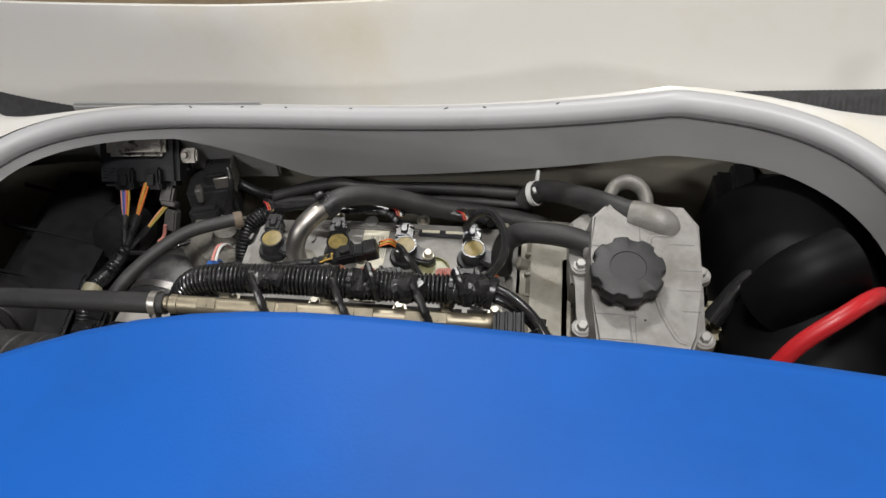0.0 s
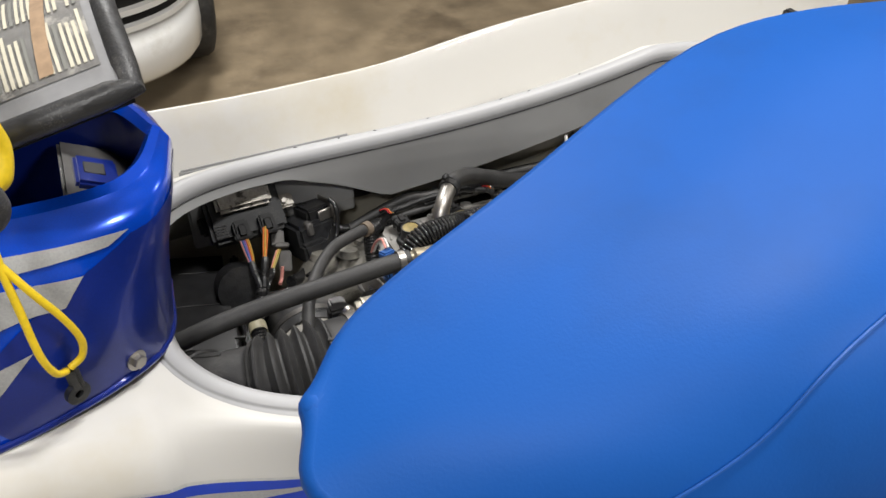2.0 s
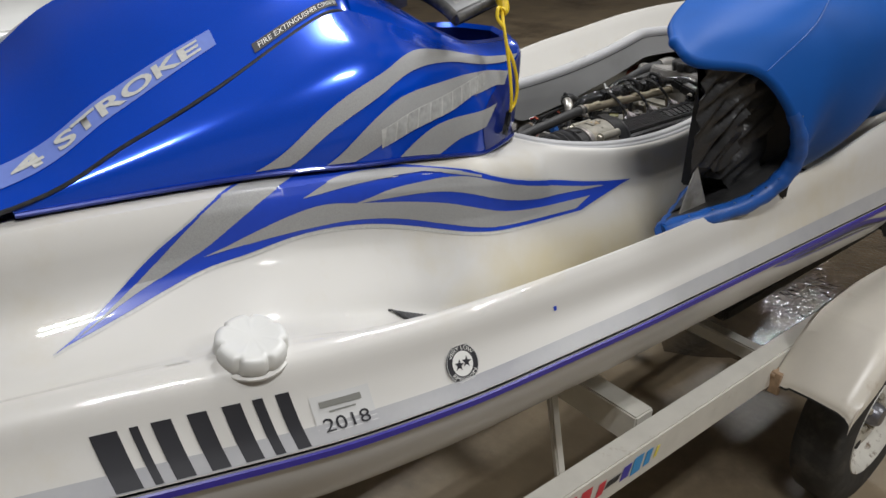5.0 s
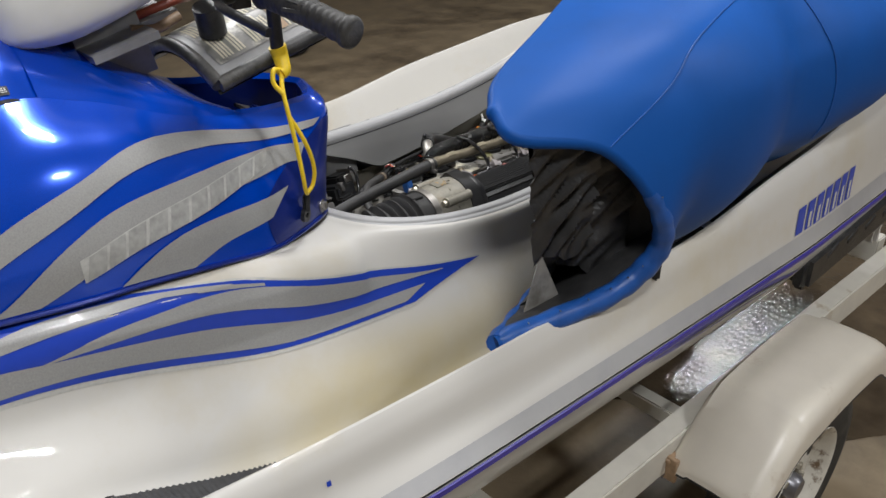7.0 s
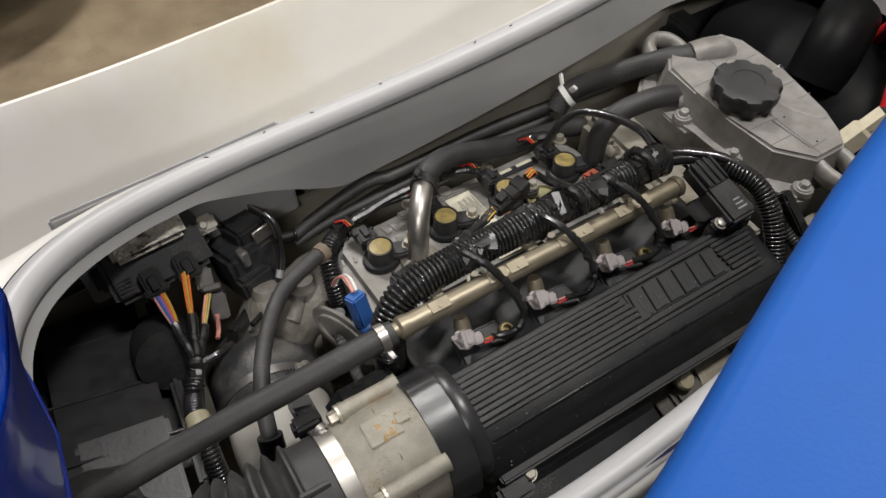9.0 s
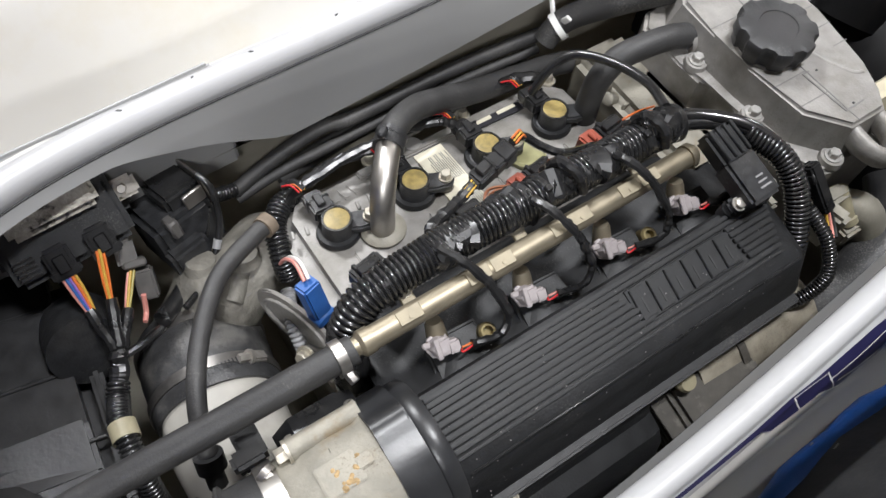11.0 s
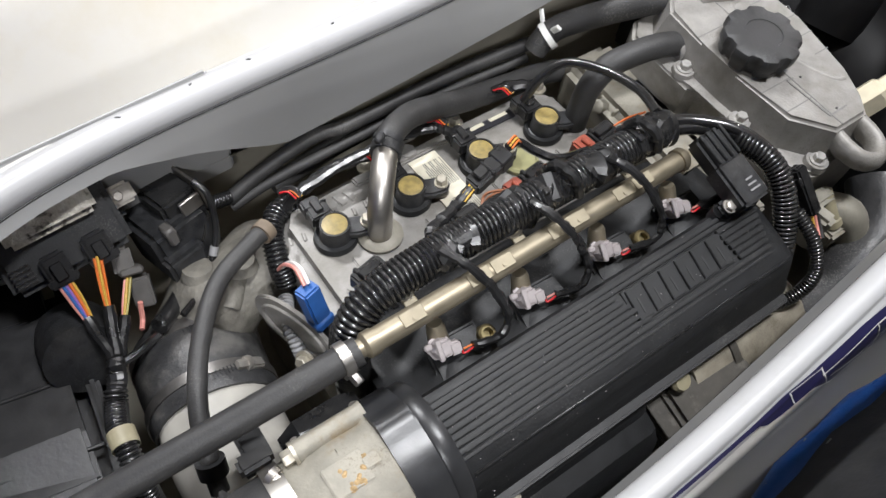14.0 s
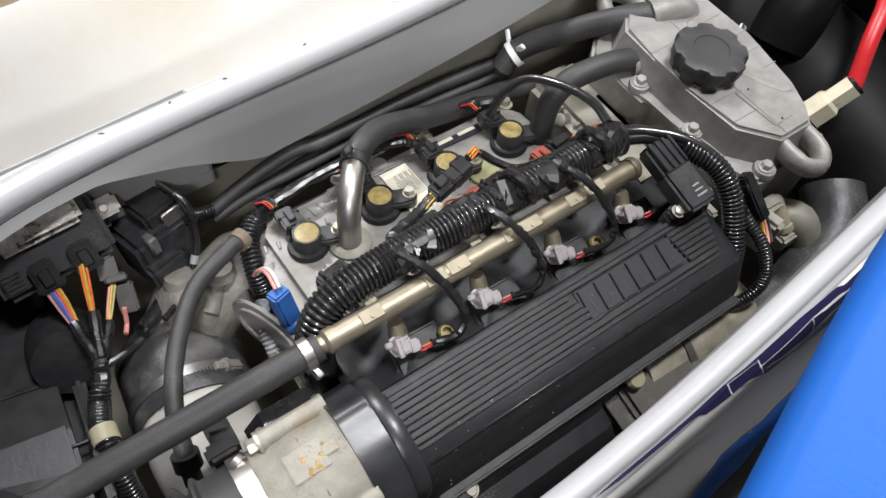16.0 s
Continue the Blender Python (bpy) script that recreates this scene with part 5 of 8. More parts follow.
for tl, tr_, bl, br in (((-0.487, -0.458, 1.268), (-0.385, -0.495, 1.238), (-0.433, -0.428, 1.040), (-0.350, -0.465, 1.075)), ((-0.46, -0.44, 1.25), (-0.30, -0.50, 1.24), (-0.40, -0.42, 1.02), (-0.26, -0.47, 1.0))):
    tl, tr_, bl, br = (np.array(v) for v in (tl, tr_, bl, br))
    flap = []
    for k in range(34):
        f = k / 33
        row = []
        for q in range(24):
            h = q / 23
            c = (tl * (1 - h) + tr_ * h) * (1 - f) + (bl * (1 - h) + br * h) * f
            w = sum(a * abs(math.sin(fu * h + fv * f + ph)) for fu, fv, ph, a in waves) - 0.012
            row.append(c + np.array((-0.35 * w, -w, 0.2 * w + (0.02 * math.sin(7 * h) if k == 33 else 0))))
        flap.append(row)
    part("flap", sheet(np.array(flap)), BLKVIN, seat, "creased black vinyl flap", angle=70)
part("foam_board", box_bm(0.012, 0.20, 0.30, 0.004, m=pose(-0.27, -0.44, 1.12, 0, 0, 30)), BLKVIN, seat)
scr = [(-0.428, -0.448, 1.067), (-0.400, -0.452, 1.01), (-0.370, -0.458, 0.945), (-0.41, -0.452, 0.932), (-0.462, -0.440, 0.925), (-0.445, -0.444, 1.0)]
part("backing_sheet", mesh_of(scr + [(x + 0.002, y + 0.003, z) for x, y, z in scr], [(0, 1, 2, 3, 4, 5), (11, 10, 9, 8, 7, 6)] + [(k, (k + 1) % 6, 6 + (k + 1) % 6, 6 + k) for k in range(6)]), BACKING, seat, "torn grey backing sheet", smooth=False)
# sewn seam on the outer face
sm = SEATG[:, 16] + SN[:, 16] * 0.0012
part("seam", tube_mesh(sm[:30], 0.0011, 6), VINYLD, seat, "sewn seam")
part("seam", tube_mesh([SEATG[29, k] + SN[29, k] * 0.0008 for k in range(16, 34)], 0.0011, 6), VINYLD, seat, "sewn seam")
for i in range(2, 26, 2):
    p = edge_low[i] + np.array([0, 0.010, 0.006])
    part("staple", box_bm(0.011, 0.0015, 0.0012, 0, m=pose(*p, 40, 0, 20)), STEEL, seat)
for i in range(2, len(lip) - 1, 2):
    p = lip[i] + np.array([-0.006, -0.008, 0.0195])
    part("staple", box_bm(0.009, 0.0015, 0.0012, 0, m=pose(*p, 30, 20, 50)), STEEL, seat)


# ---- engine ----
engine = thing("engine", (-0.08, 0.0, 0.62), "four-cylinder marine engine in the open bay, grey head and black intake", "engine")
INJ = [-0.214 + 0.0845 * i for i in range(4)]
COILX = [-0.216 + 0.0825 * i for i in range(4)]
HEAD_Z = 0.944
TILT_H = pose(-0.088, 0.085, HEAD_Z, -7, 0, 0)   # the head's top: leans a little to starboard


part("crankcase", box_bm(0.44, 0.30, 0.24, 0.03, 3, pose(-0.06, 0.04, 0.73)), ALUD, engine, "dirty grey crankcase")
outline = [(-0.172, -0.078), (-0.172, 0.05), (-0.155, 0.075), (0.15, 0.078), (0.172, 0.055), (0.172, -0.078)]
part("valve_cover", prism_bm(outline, 0.055, 0.014, TILT_H @ pose(0, 0, -0.055), 4), ALU, engine, "dull cast valve cover")
part("cylinder_head", prism_bm([(x * 1.03, y * 1.06) for x, y in outline], 0.1, 0.006, TILT_H @ pose(0, 0, -0.162)), ALUD, engine)
part("cover_gasket", prism_bm([(x * 1.035, y * 1.07) for x, y in outline], 0.004, 0.0, TILT_H @ pose(0, 0, -0.0595)), BLK, engine)
# raised pads and ribs on the cover
for i, cx in enumerate(COILX):
    lathe("coil_well", [(0, 0), (0.0205, 0), (0.0210, 0.002), (0.0195, 0.006), (0.0, 0.006)], PLEN, engine, TILT_H @ pose(cx + 0.088, 0.010, 0.0005), 28)
for dx, dy, sx, sy in ((0.10, -0.045, 0.10, 0.02), (-0.09, -0.05, 0.12, 0.012), (0.02, 0.058, 0.2, 0.012)):
    part("cover_rib", box_bm(sx, sy, 0.006, 0.002, m=TILT_H @ pose(dx, dy, 0.001)), ALU, engine)
for k in range(5):
    part("cast_mark", box_bm(0.007, 0.016, 0.002, 0.0008, m=TILT_H @ pose(-0.135 + k * 0.011, 0.048, 0.001, 0, 0, 12)), ALU, engine)
for dx, dy in ((-0.16, -0.068), (-0.06, -0.07), (0.04, -0.07), (0.15, -0.068), (0.155, 0.062), (0.05, 0.07), (-0.06, 0.07)):
    bolt("cover_bolt", (0, 0, 0), 0.0055, 0.010, engine, m=TILT_H @ pose(dx, dy, 0))


# ignition coils
def coil(cx):
    base = TILT_H @ pose(cx + 0.088, 0.010, 0.002, 3, 0, 0)
    ear = [(0.004, -0.010), (0.016, -0.016), (0.030, -0.019), (0.0365, -0.013), (0.0365, -0.004), (0.030, 0.001), (0.018, 0.004), (0.006, 0.009)]
    c = part("ignition_coil", merge(lathe_bm([(0, 0), (0.0165, 0), (0.0168, 0.003), (0.0162, 0.0045), (0.0150, 0.005), (0.0142, 0.009), (0.0140, 0.0215), (0.0, 0.0215)], 32, base), prism_bm(ear, 0.007, 0.002, base @ pose(0, 0, 0.0075))), BLK, engine, "black ignition coil with amber cap")
    lathe("ear_post", [(0, 0), (0.0085, 0), (0.0078, 0.0075), (0, 0.0075)], ALU, c, base @ pose(0.029, -0.009, 0.0), 18, "cast post under the ear")
    lathe("resin_cap", [(0, 0.0205), (0.0122, 0.0205), (0.0118, 0.0222), (0.010, 0.0226), (0.0, 0.0222)], YEL, c, base, 32)
    lathe("cap_rim", [(0.0121, 0.0205), (0.0141, 0.0205), (0.0141, 0.0228), (0.0121, 0.0228), (0.0121, 0.0205)], BLKG, c, base, 32)
    part("coil_bolt", hexbolt_bm(0.0055, 0.0085, base @ pose(0.029, -0.009, 0.0145), 1.25), ZINC, c)
    part("plug_socket", merge(box_bm(0.021, 0.016, 0.015, 0.002, 2, base @ pose(-0.004, 0.0215, 0.0145)), box_bm(0.018, 0.014, 0.012, 0.002, 2, base @ pose(-0.006, 0.035, 0.0135)), box_bm(0.008, 0.014, 0.0035, 0.001, 1, base @ pose(-0.004, 0.026, 0.0235)), box_bm(0.0225, 0.003, 0.0165, 0.001, 1, base @ pose(-0.004, 0.029, 0.0145))), BLKG, c, "black plug")


for cx in COILX:
    coil(cx)

# outlet pipe and hose
pipe = [(-0.181, 0.075, 0.942), (-0.181, 0.075, 0.962), (-0.179, 0.079, 0.982), (-0.171, 0.090, 0.998), (-0.158, 0.107, 1.003), (-0.146, 0.122, 1.001)]
hose("outlet_pipe", pipe, 0.0115, STEEL, engine, n=8, sides=20, label="bent bright steel outlet pipe")
lathe("pipe_flange", [(0, 0), (0.0215, 0), (0.0215, 0.002), (0.016, 0.006), (0, 0.006)], ALUD, engine, TILT_H @ pose(-0.092, -0.010, 0.0015), 32)
ring_band("hose_clamp", ((-0.140, 0.128, 1.0015), (-0.13, 0.136, 1.002)), 0.0132, 0.006, BLK, engine)

# intake: runners, plenum with ribs
part("intake_body", box_bm(0.36, 0.105, 0.05, 0.012, 3, pose(-0.083, -0.055, 0.938)), BLK, engine, "black plastic intake body")
ig = []
for x in np.linspace(-0.268, 0.118, 70):
    hump = 0.5 + 0.5 * math.cos((x - INJ[0] - 0.012) / 0.0845 * 2 * math.pi)
    edge = min(1.0, (x + 0.268) / 0.012, (0.118 - x) / 0.012)
    ig.append(spline([(x, 0.012, 0.935), (x, 0.004, 0.958), (x, -0.014, 0.966 + 0.006 * hump), (x, -0.045, 0.974 + 0.012 * hump * edge), (x, -0.078, 0.981 + 0.010 * hump * edge), (x, -0.094, 0.984 + 0.004 * hump), (x, -0.100, 0.986)], 4))
part("intake_cover", sheet(np.array(ig)), PLEN, engine, "black plastic intake runners, moulded in one", angle=70)
for ix in INJ:
    part("runner_pad", prism_bm([(-0.026, -0.018), (-0.016, -0.024), (0.020, -0.024), (0.028, -0.012), (0.026, 0.016), (-0.022, 0.018)], 0.006, 0.003, pose(ix + 0.014, -0.070, 0.984, 12, 0, 0), 3), PLEN, engine)
PL = [(-0.080, 0.955), (-0.085, 0.985), (-0.089, 1.004), (-0.093, 1.0105), (-0.100, 1.0118), (-0.124, 1.0072), (-0.146, 1.0025), (-0.158, 0.9995), (-0.1630, 0.9955), (-0.1675, 0.9850), (-0.1720, 0.9700), (-0.1765, 0.9640), (-0.1775, 0.955), (-0.172, 0.93), (-0.12, 0.91)]
pg = []
for x in (-0.2575, -0.256, -0.2525, -0.1, 0.05, 0.098, 0.104, 0.108):
    q = 1.0 if -0.254 < x < 0.1 else 0.94 if x < 0.106 and x > -0.257 else 0.86
    pg.append([(x, -0.125 + (y + 0.125) * q, 0.972 + (z - 0.972) * q) for y, z in PL])
pg = np.array(pg)
pl = part("plenum", sheet(pg, True), PLEN, engine, "black ribbed intake plenum cover", angle=32)
part("plenum_end", mesh_of([tuple(v) for v in pg[0]], [tuple(range(len(PL)))]), PLEN, pl)
part("plenum_end", mesh_of([tuple(v) for v in pg[-1]], [tuple(range(len(PL)))]), PLEN, pl)
part("plenum_flange", box_bm(0.35, 0.010, 0.006, 0.002, 2, pose(-0.075, -0.1800, 0.9560)), PLEN, pl)
part("cover_step", box_bm(0.345, 0.0022, 0.0022, 0.0006, 1, pose(-0.075, -0.1595, 1.0000, 25, 0, 0)), BLKG, pl)
RIBY = [-0.0985, -0.1030, -0.1080, -0.1135, -0.1190, -0.1245, -0.1300, -0.1355, -0.1410, -0.1465]


def plenum_top(y):
    return float(np.interp(-y, [0.100, 0.124, 0.146, 0.158], [1.0118, 1.0072, 1.0025, 0.9995]))


for i, y in enumerate(RIBY):
    tall = 0.0075 if i in (0, 8) else 0.0062
    spans = ((-0.2515, 0.103 - 0.002 * i),) if i in (0, 1, 8, 9) else ((-0.2515, -0.070 + 0.0035 * (i - 2)), (0.046 + 0.001 * i, 0.103 - 0.002 * i))
    for a, b in spans:
        part("rib", box_bm(b - a, 0.0040 if i != 9 else 0.0024, tall, 0.0008, 2, pose((a + b) / 2, y, plenum_top(y) + 0.0010, 11.5, 0, 0)), PLEN, pl)
# maker's mark: plain raised slanted blocks
lettm = pose(-0.008, -0.1215, 1.0082, 11.5, 0, 0)
part("mark_panel", box_bm(0.112, 0.031, 0.0016, 0.0006, 1, lettm), PLEN, pl)
for k in range(6):
    part("mark_block", prism_bm([(-0.0095, -0.0135), (0.0058, -0.0135), (0.0088, 0.0135), (-0.0065, 0.0135)], 0.0030, 0.0006, lettm @ pose(-0.046 + 0.0187 * k, 0, 0.0006)), PLEN, pl, "plain raised block of a maker's mark")
    part("block_slit", prism_bm([(-0.0012, -0.009), (0.0004, -0.009), (0.0016, 0.004), (0.0, 0.004)], 0.0005, 0, lettm @ pose(-0.047 + 0.0187 * k, 0, 0.0036)), DARKIN, pl)

# fuel rail
rl, rr_ = np.array((-0.268, -0.046, 1.044)), np.array((0.060, -0.039, 1.031))
railp = part("fuel_rail", tube_mesh([rl + (rr_ - rl) * t for t in np.linspace(0, 1, 12)], 0.0098, 10, flat=0.95), RAILM, engine, "champagne-coloured alloy fuel rail", angle=50)
dr = (rr_ - rl) / np.linalg.norm(rr_ - rl)
lathe("rail_cap", [(0, 0), (0.0112, 0), (0.0112, 0.006), (0.009, 0.009), (0, 0.0095)], RAILM, railp, along(rr_ - dr * 0.004, rr_ + dr))
lathe("rail_neck", [(0, 0), (0.0105, 0), (0.0105, 0.008), (0.0075, 0.011), (0.0075, 0.02), (0.009, 0.021), (0.009, 0.024), (0.006, 0.026), (0, 0.026)], RAILM, railp, along(rl + dr * 0.004, rl - dr))
for f in (0.11, 0.30, 0.37, 0.55, 0.61, 0.77, 0.84):
    p = rl + (rr_ - rl) * f
    part("rail_clip", merge(box_bm(0.020, 0.011, 0.0014, 0.0005, 1, pose(p[0], p[1] - 0.002, p[2] + 0.0094, 14, 0, 0)), lathe_bm([(0, 0), (0.0018, 0), (0.0018, 0.0006), (0, 0.0006)], 10, pose(p[0], p[1] - 0.004, p[2] + 0.0102, 14, 0, 0))), RAILC, railp, "rail saddle")
for f in (0.14, 0.47, 0.86):
    p = rl + (rr_ - rl) * f
    part("rail_bracket", box_bm(0.012, 0.026, 0.004, 0.001, 1, pose(p[0], p[1] + 0.016, p[2] - 0.008, 8, 0, 0)), RAILC, railp)
    part("rail_bolt", hexbolt_bm(0.0055, 0.012, pose(p[0], p[1] + 0.024, p[2] - 0.008)), ZINC, railp)
for ix in (INJ[0] + 0.042, INJ[2] + 0.045):
    lathe("rail_post", [(0, 0), (0.0078, 0), (0.0078, 0.012), (0.0060, 0.014), (0.0045, 0.014), (0.0045, 0.008), (0, 0.008)], BRASSD, engine, pose(ix, -0.068, 0.984, 20, 0, 0), 14)

# injectors
for i, ix in enumerate(INJ):
    inj = part("injector", merge(lathe_bm([(0, 0), (0.008, 0), (0.009, 0.012), (0.0075, 0.03), (0.006, 0.034), (0, 0.034)], 14, along((ix + 0.004, -0.062, 0.985), (ix + 0.004, -0.044, 1.025)))), RAILM, engine, "fuel injector with grey plug")
    mp = pose(ix, -0.062, 1.000, 34, 0, -8)
    part("injector_plug", merge(lathe_bm([(0, 0), (0.0100, 0), (0.0108, 0.0012), (0.0108, 0.0040), (0.0090, 0.0048), (0.0086, 0.0100), (0.0070, 0.0125), (0, 0.0130)], 8, mp), box_bm(0.0125, 0.0145, 0.0085, 0.0022, 2, mp @ pose(0.0015, 0, 0.0100)), box_bm(0.0105, 0.0110, 0.0095, 0.0018, 2, mp @ pose(0.0100, -0.003, 0.0085)), box_bm(0.0045, 0.0170, 0.0030, 0.0008, 1, mp @ pose(-0.0035, 0, 0.0145)), box_bm(0.0070, 0.0050, 0.0045, 0.0012, 1, mp @ pose(-0.0098, 0.004, 0.0065))), GREYPL, inj, "pale grey connector", angle=28)
    # thin near-black plate paints the shade in the plug's opening
    part("plug_mouth", box_bm(0.0008, 0.0080, 0.0065, 0.0003, 1, mp @ pose(0.0154, -0.003, 0.0088)), DARKIN, inj)
    if i < 3:
        lead = [(ix + 0.026, -0.018, 1.066), (ix + 0.036, -0.036, 1.062), (ix + 0.046, -0.052, 1.050), (ix + 0.053, -0.066, 1.034), (ix + 0.056, -0.076, 1.018), (ix + 0.046, -0.082, 1.006), (ix + 0.023, -0.0765, 1.003)]
    else:
        lead = [(ix + 0.075, -0.035, 1.040), (ix + 0.066, -0.058, 1.030), (ix + 0.058, -0.074, 1.014), (ix + 0.044, -0.080, 1.004), (ix + 0.023, -0.0765, 1.003)]
    crumpled("injector_lead", lead, 0.0042, BLKG, inj, 6, 8, "black sleeved lead", i)
    e = np.array(lead[-1])
    for dy, mt in ((-0.003, REDW), (0.002, PINKW if i else ORANGE)):
        hose("lead_wire", [e + (0.002, dy * 0.4, 0), e + (-0.010, dy * 0.8, 0.002), (ix + 0.014, -0.072 + dy, 1.003)], 0.0009, mt, inj, 4, 6)

# throttle body and intake boot
AX = (-0.122, 0.988)      # axis of the intake tract: y, z
TB = lambda x: pose(x, AX[0], AX[1], 0, 90, 0)
tb = part("throttle_body", merge(box_bm(0.050, 0.100, 0.100, 0.026, 4, pose(-0.328, AX[0], AX[1])), lathe_bm([(0, -0.05), (0.047, -0.05), (0.0495, -0.046), (0.0495, -0.034), (0.0520, -0.028), (0.0535, -0.010), (0.0530, 0.012), (0.0555, 0.018), (0.0555, 0.022), (0, 0.022)], 44, TB(-0.318)), ), ALUD, engine, "stained beige-grey throttle body")
for a in (42, 138, -35, 215):
    lathe("bolt_barrel", [(0, 0), (0.0085, 0), (0.0085, 0.052), (0.0095, 0.056), (0, 0.056)], ALUD, tb, pose(-0.352, AX[0] + 0.0545 * math.cos(radians(a)), AX[1] + 0.0545 * math.sin(radians(a)), 0, 90, 0), 14)
    part("flange_bolt", hexbolt_bm(0.0062, 0.010, pose(-0.351, AX[0] + 0.0545 * math.cos(radians(a)), AX[1] + 0.0545 * math.sin(radians(a)), 0, -90, 0)), ZINC, tb)
for x0, z0, sx, sy in ((-0.330, 1.0405, 0.030, 0.024), (-0.312, 1.0415, 0.012, 0.010)):
    part("cast_pad", box_bm(sx, sy, 0.003, 0.001, 2, pose(x0, AX[0] + 0.004, z0)), ALUD, tb)
rq2 = random.Random(21)
for k in range(16):
    q = (rq2.uniform(-0.011, 0.011), rq2.uniform(-0.008, 0.008))
    lathe("corrosion_crust", [(0, 0), (rq2.uniform(0.0016, 0.0034), 0), (0.0012, 0.0011), (0, 0.0012)], CRUST, tb, pose(-0.325 + q[0], AX[0] + 0.002 + q[1], 1.0414), 7)
lug = []
for k in range(72):
    a = 2 * math.pi * k / 72
    bump_ = max(0.0, math.cos(3 * (a - radians(42)))) ** 6
    lug.append(((0.0575 + 0.0055 * bump_) * math.cos(a), (0.0575 + 0.0055 * bump_) * math.sin(a)))
part("inlet_collar", prism_bm(lug, 0.027, 0.0015, TB(-0.2985), 2), COLLAR, engine, "black scalloped collar between throttle and plenum", angle=30)
lathe("inlet_ring", [(0.03, 0), (0.0535, 0), (0.055, 0.002), (0.055, 0.0125), (0.0535, 0.0145), (0.03, 0.0145)], COLLAR, engine, TB(-0.2712), 48, "second black collar")
boot = [(-0.372, AX[0], AX[1]), (-0.40, AX[0], AX[1]), (-0.44, -0.121, 0.986), (-0.48, -0.116, 0.980), (-0.52, -0.100, 0.966), (-0.552, -0.066, 0.940), (-0.57, -0.02, 0.905), (-0.575, 0.02, 0.87)]
bc = spline(boot, 16)
seg = np.r_[0, np.cumsum(np.linalg.norm(np.diff(bc, axis=0), axis=1))]
sN = np.linspace(0, seg[-1], 150)
bp = np.stack([np.interp(sN, seg, bc[:, k]) for k in range(3)], 1)
brad = np.where(sN < 0.03, 0.049, np.where(sN < 0.115, 0.049 + 0.0055 * np.sin((sN - 0.03) / 0.0142 * 2 * math.pi), 0.046))
bo = part("intake_boot", tube_mesh(bp, brad, 36), RUB, None, "")
tagged(bo, "black corrugated rubber intake boot clamped to the throttle body", "intake hose")
for k in (52, 84, 97, 112):
    part("boot_rib", tube_mesh([bp[k] + (bp[k + 1] - bp[k]) * t for t in (-0.8, 0.0, 0.8)], [0.0475, 0.0500, 0.0475], 36, cap=False), RUB, bo)
for a in (70, 110):
    u = np.array([0, math.cos(radians(a)), math.sin(radians(a))])
    part("boot_rib", tube_mesh(bp[70:118] + u * 0.0465, 0.0024, 6), RUB, bo)
part("boot_rib", tube_mesh([(-0.385, AX[0] - 0.012, AX[1] + 0.049), (-0.41, AX[0] - 0.012, AX[1] + 0.051)], 0.0028, 6), RUB, bo)
ring_band("band_clamp", ((-0.372, *AX), (-0.371, *AX)), 0.0505, 0.014, STEEL, bo, 44, "bright steel band clamp")
part("clamp_screw", hexbolt_bm(0.005, 0.02, pose(-0.372, -0.085, 1.026, 90, 0, 20)), STEEL, bo)

# rear cover
ROUT = [(0.141, 0.108), (0.141, 0.055), (0.143, 0.028), (0.152, 0.020), (0.153, -0.010), (0.146, -0.020), (0.147, -0.040), (0.153, -0.072), (0.159, -0.097), (0.167, -0.110), (0.182, -0.114), (0.205, -0.110), (0.240, -0.110), (0.262, -0.116), (0.272, -0.106), (0.279, -0.04), (0.283, 0.05), (0.283, 0.105), (0.264, 0.124), (0.20, 0.128), (0.158, 0.124)]
PLAT = [(0.163, 0.092), (0.161, 0.045), (0.161, 0.0), (0.167, -0.064), (0.196, -0.098), (0.238, -0.098), (0.252, -0.079), (0.264, -0.050), (0.273, 0.02), (0.275, 0.086), (0.260, 0.110), (0.180, 0.111)]


def frustum_bm(poly, z0, z1, z2, out):
    """A raised boss with sloping sides and a rounded top edge."""
    c = np.mean(poly, axis=0)
    ring_ = lambda k, z: [(c[0] + (x - c[0]) * k, c[1] + (y - c[1]) * k, z) for x, y in poly]
    bm = prism_bm(poly, z2 - z0, 0.0035, pose(0, 0, z0), 3)
    k = 1 + out / 0.06
    lo, hi = ring_(k, z0), ring_(1.0, z1)
    n = len(poly)
    skirt = mesh_of(lo + hi, [(i, (i + 1) % n, n + (i + 1) % n, n + i) for i in range(n)])
    bm.from_mesh(skirt)
    bpy.data.meshes.remove(skirt)
    return bm


rc = part("rear_cover", prism_bm(ROUT, 0.090, 0.004, pose(0, 0, 0.924), 3), ALU, engine, "pale cast aluminium rear cover")
part("raised_top", frustum_bm(PLAT, 1.012, 1.0470, 1.0505, 0.004), ALU, rc, "raised flat top of the casting", angle=30)
for px, py in ((0.153, 0.046), (0.155, -0.030), (0.185, -0.103), (0.256, -0.106), (0.277, -0.035), (0.279, 0.043), (0.225, 0.121)):
    lathe("bolt_boss", [(0, 0), (0.0120, 0), (0.0108, 0.0065), (0, 0.0065)], ALU, rc, pose(px, py, 1.0125), 18)
    part("cover_bolt", hexbolt_bm(0.0055, 0.008, pose(px, py, 1.0185), 1.45), ALUBOLT, rc)
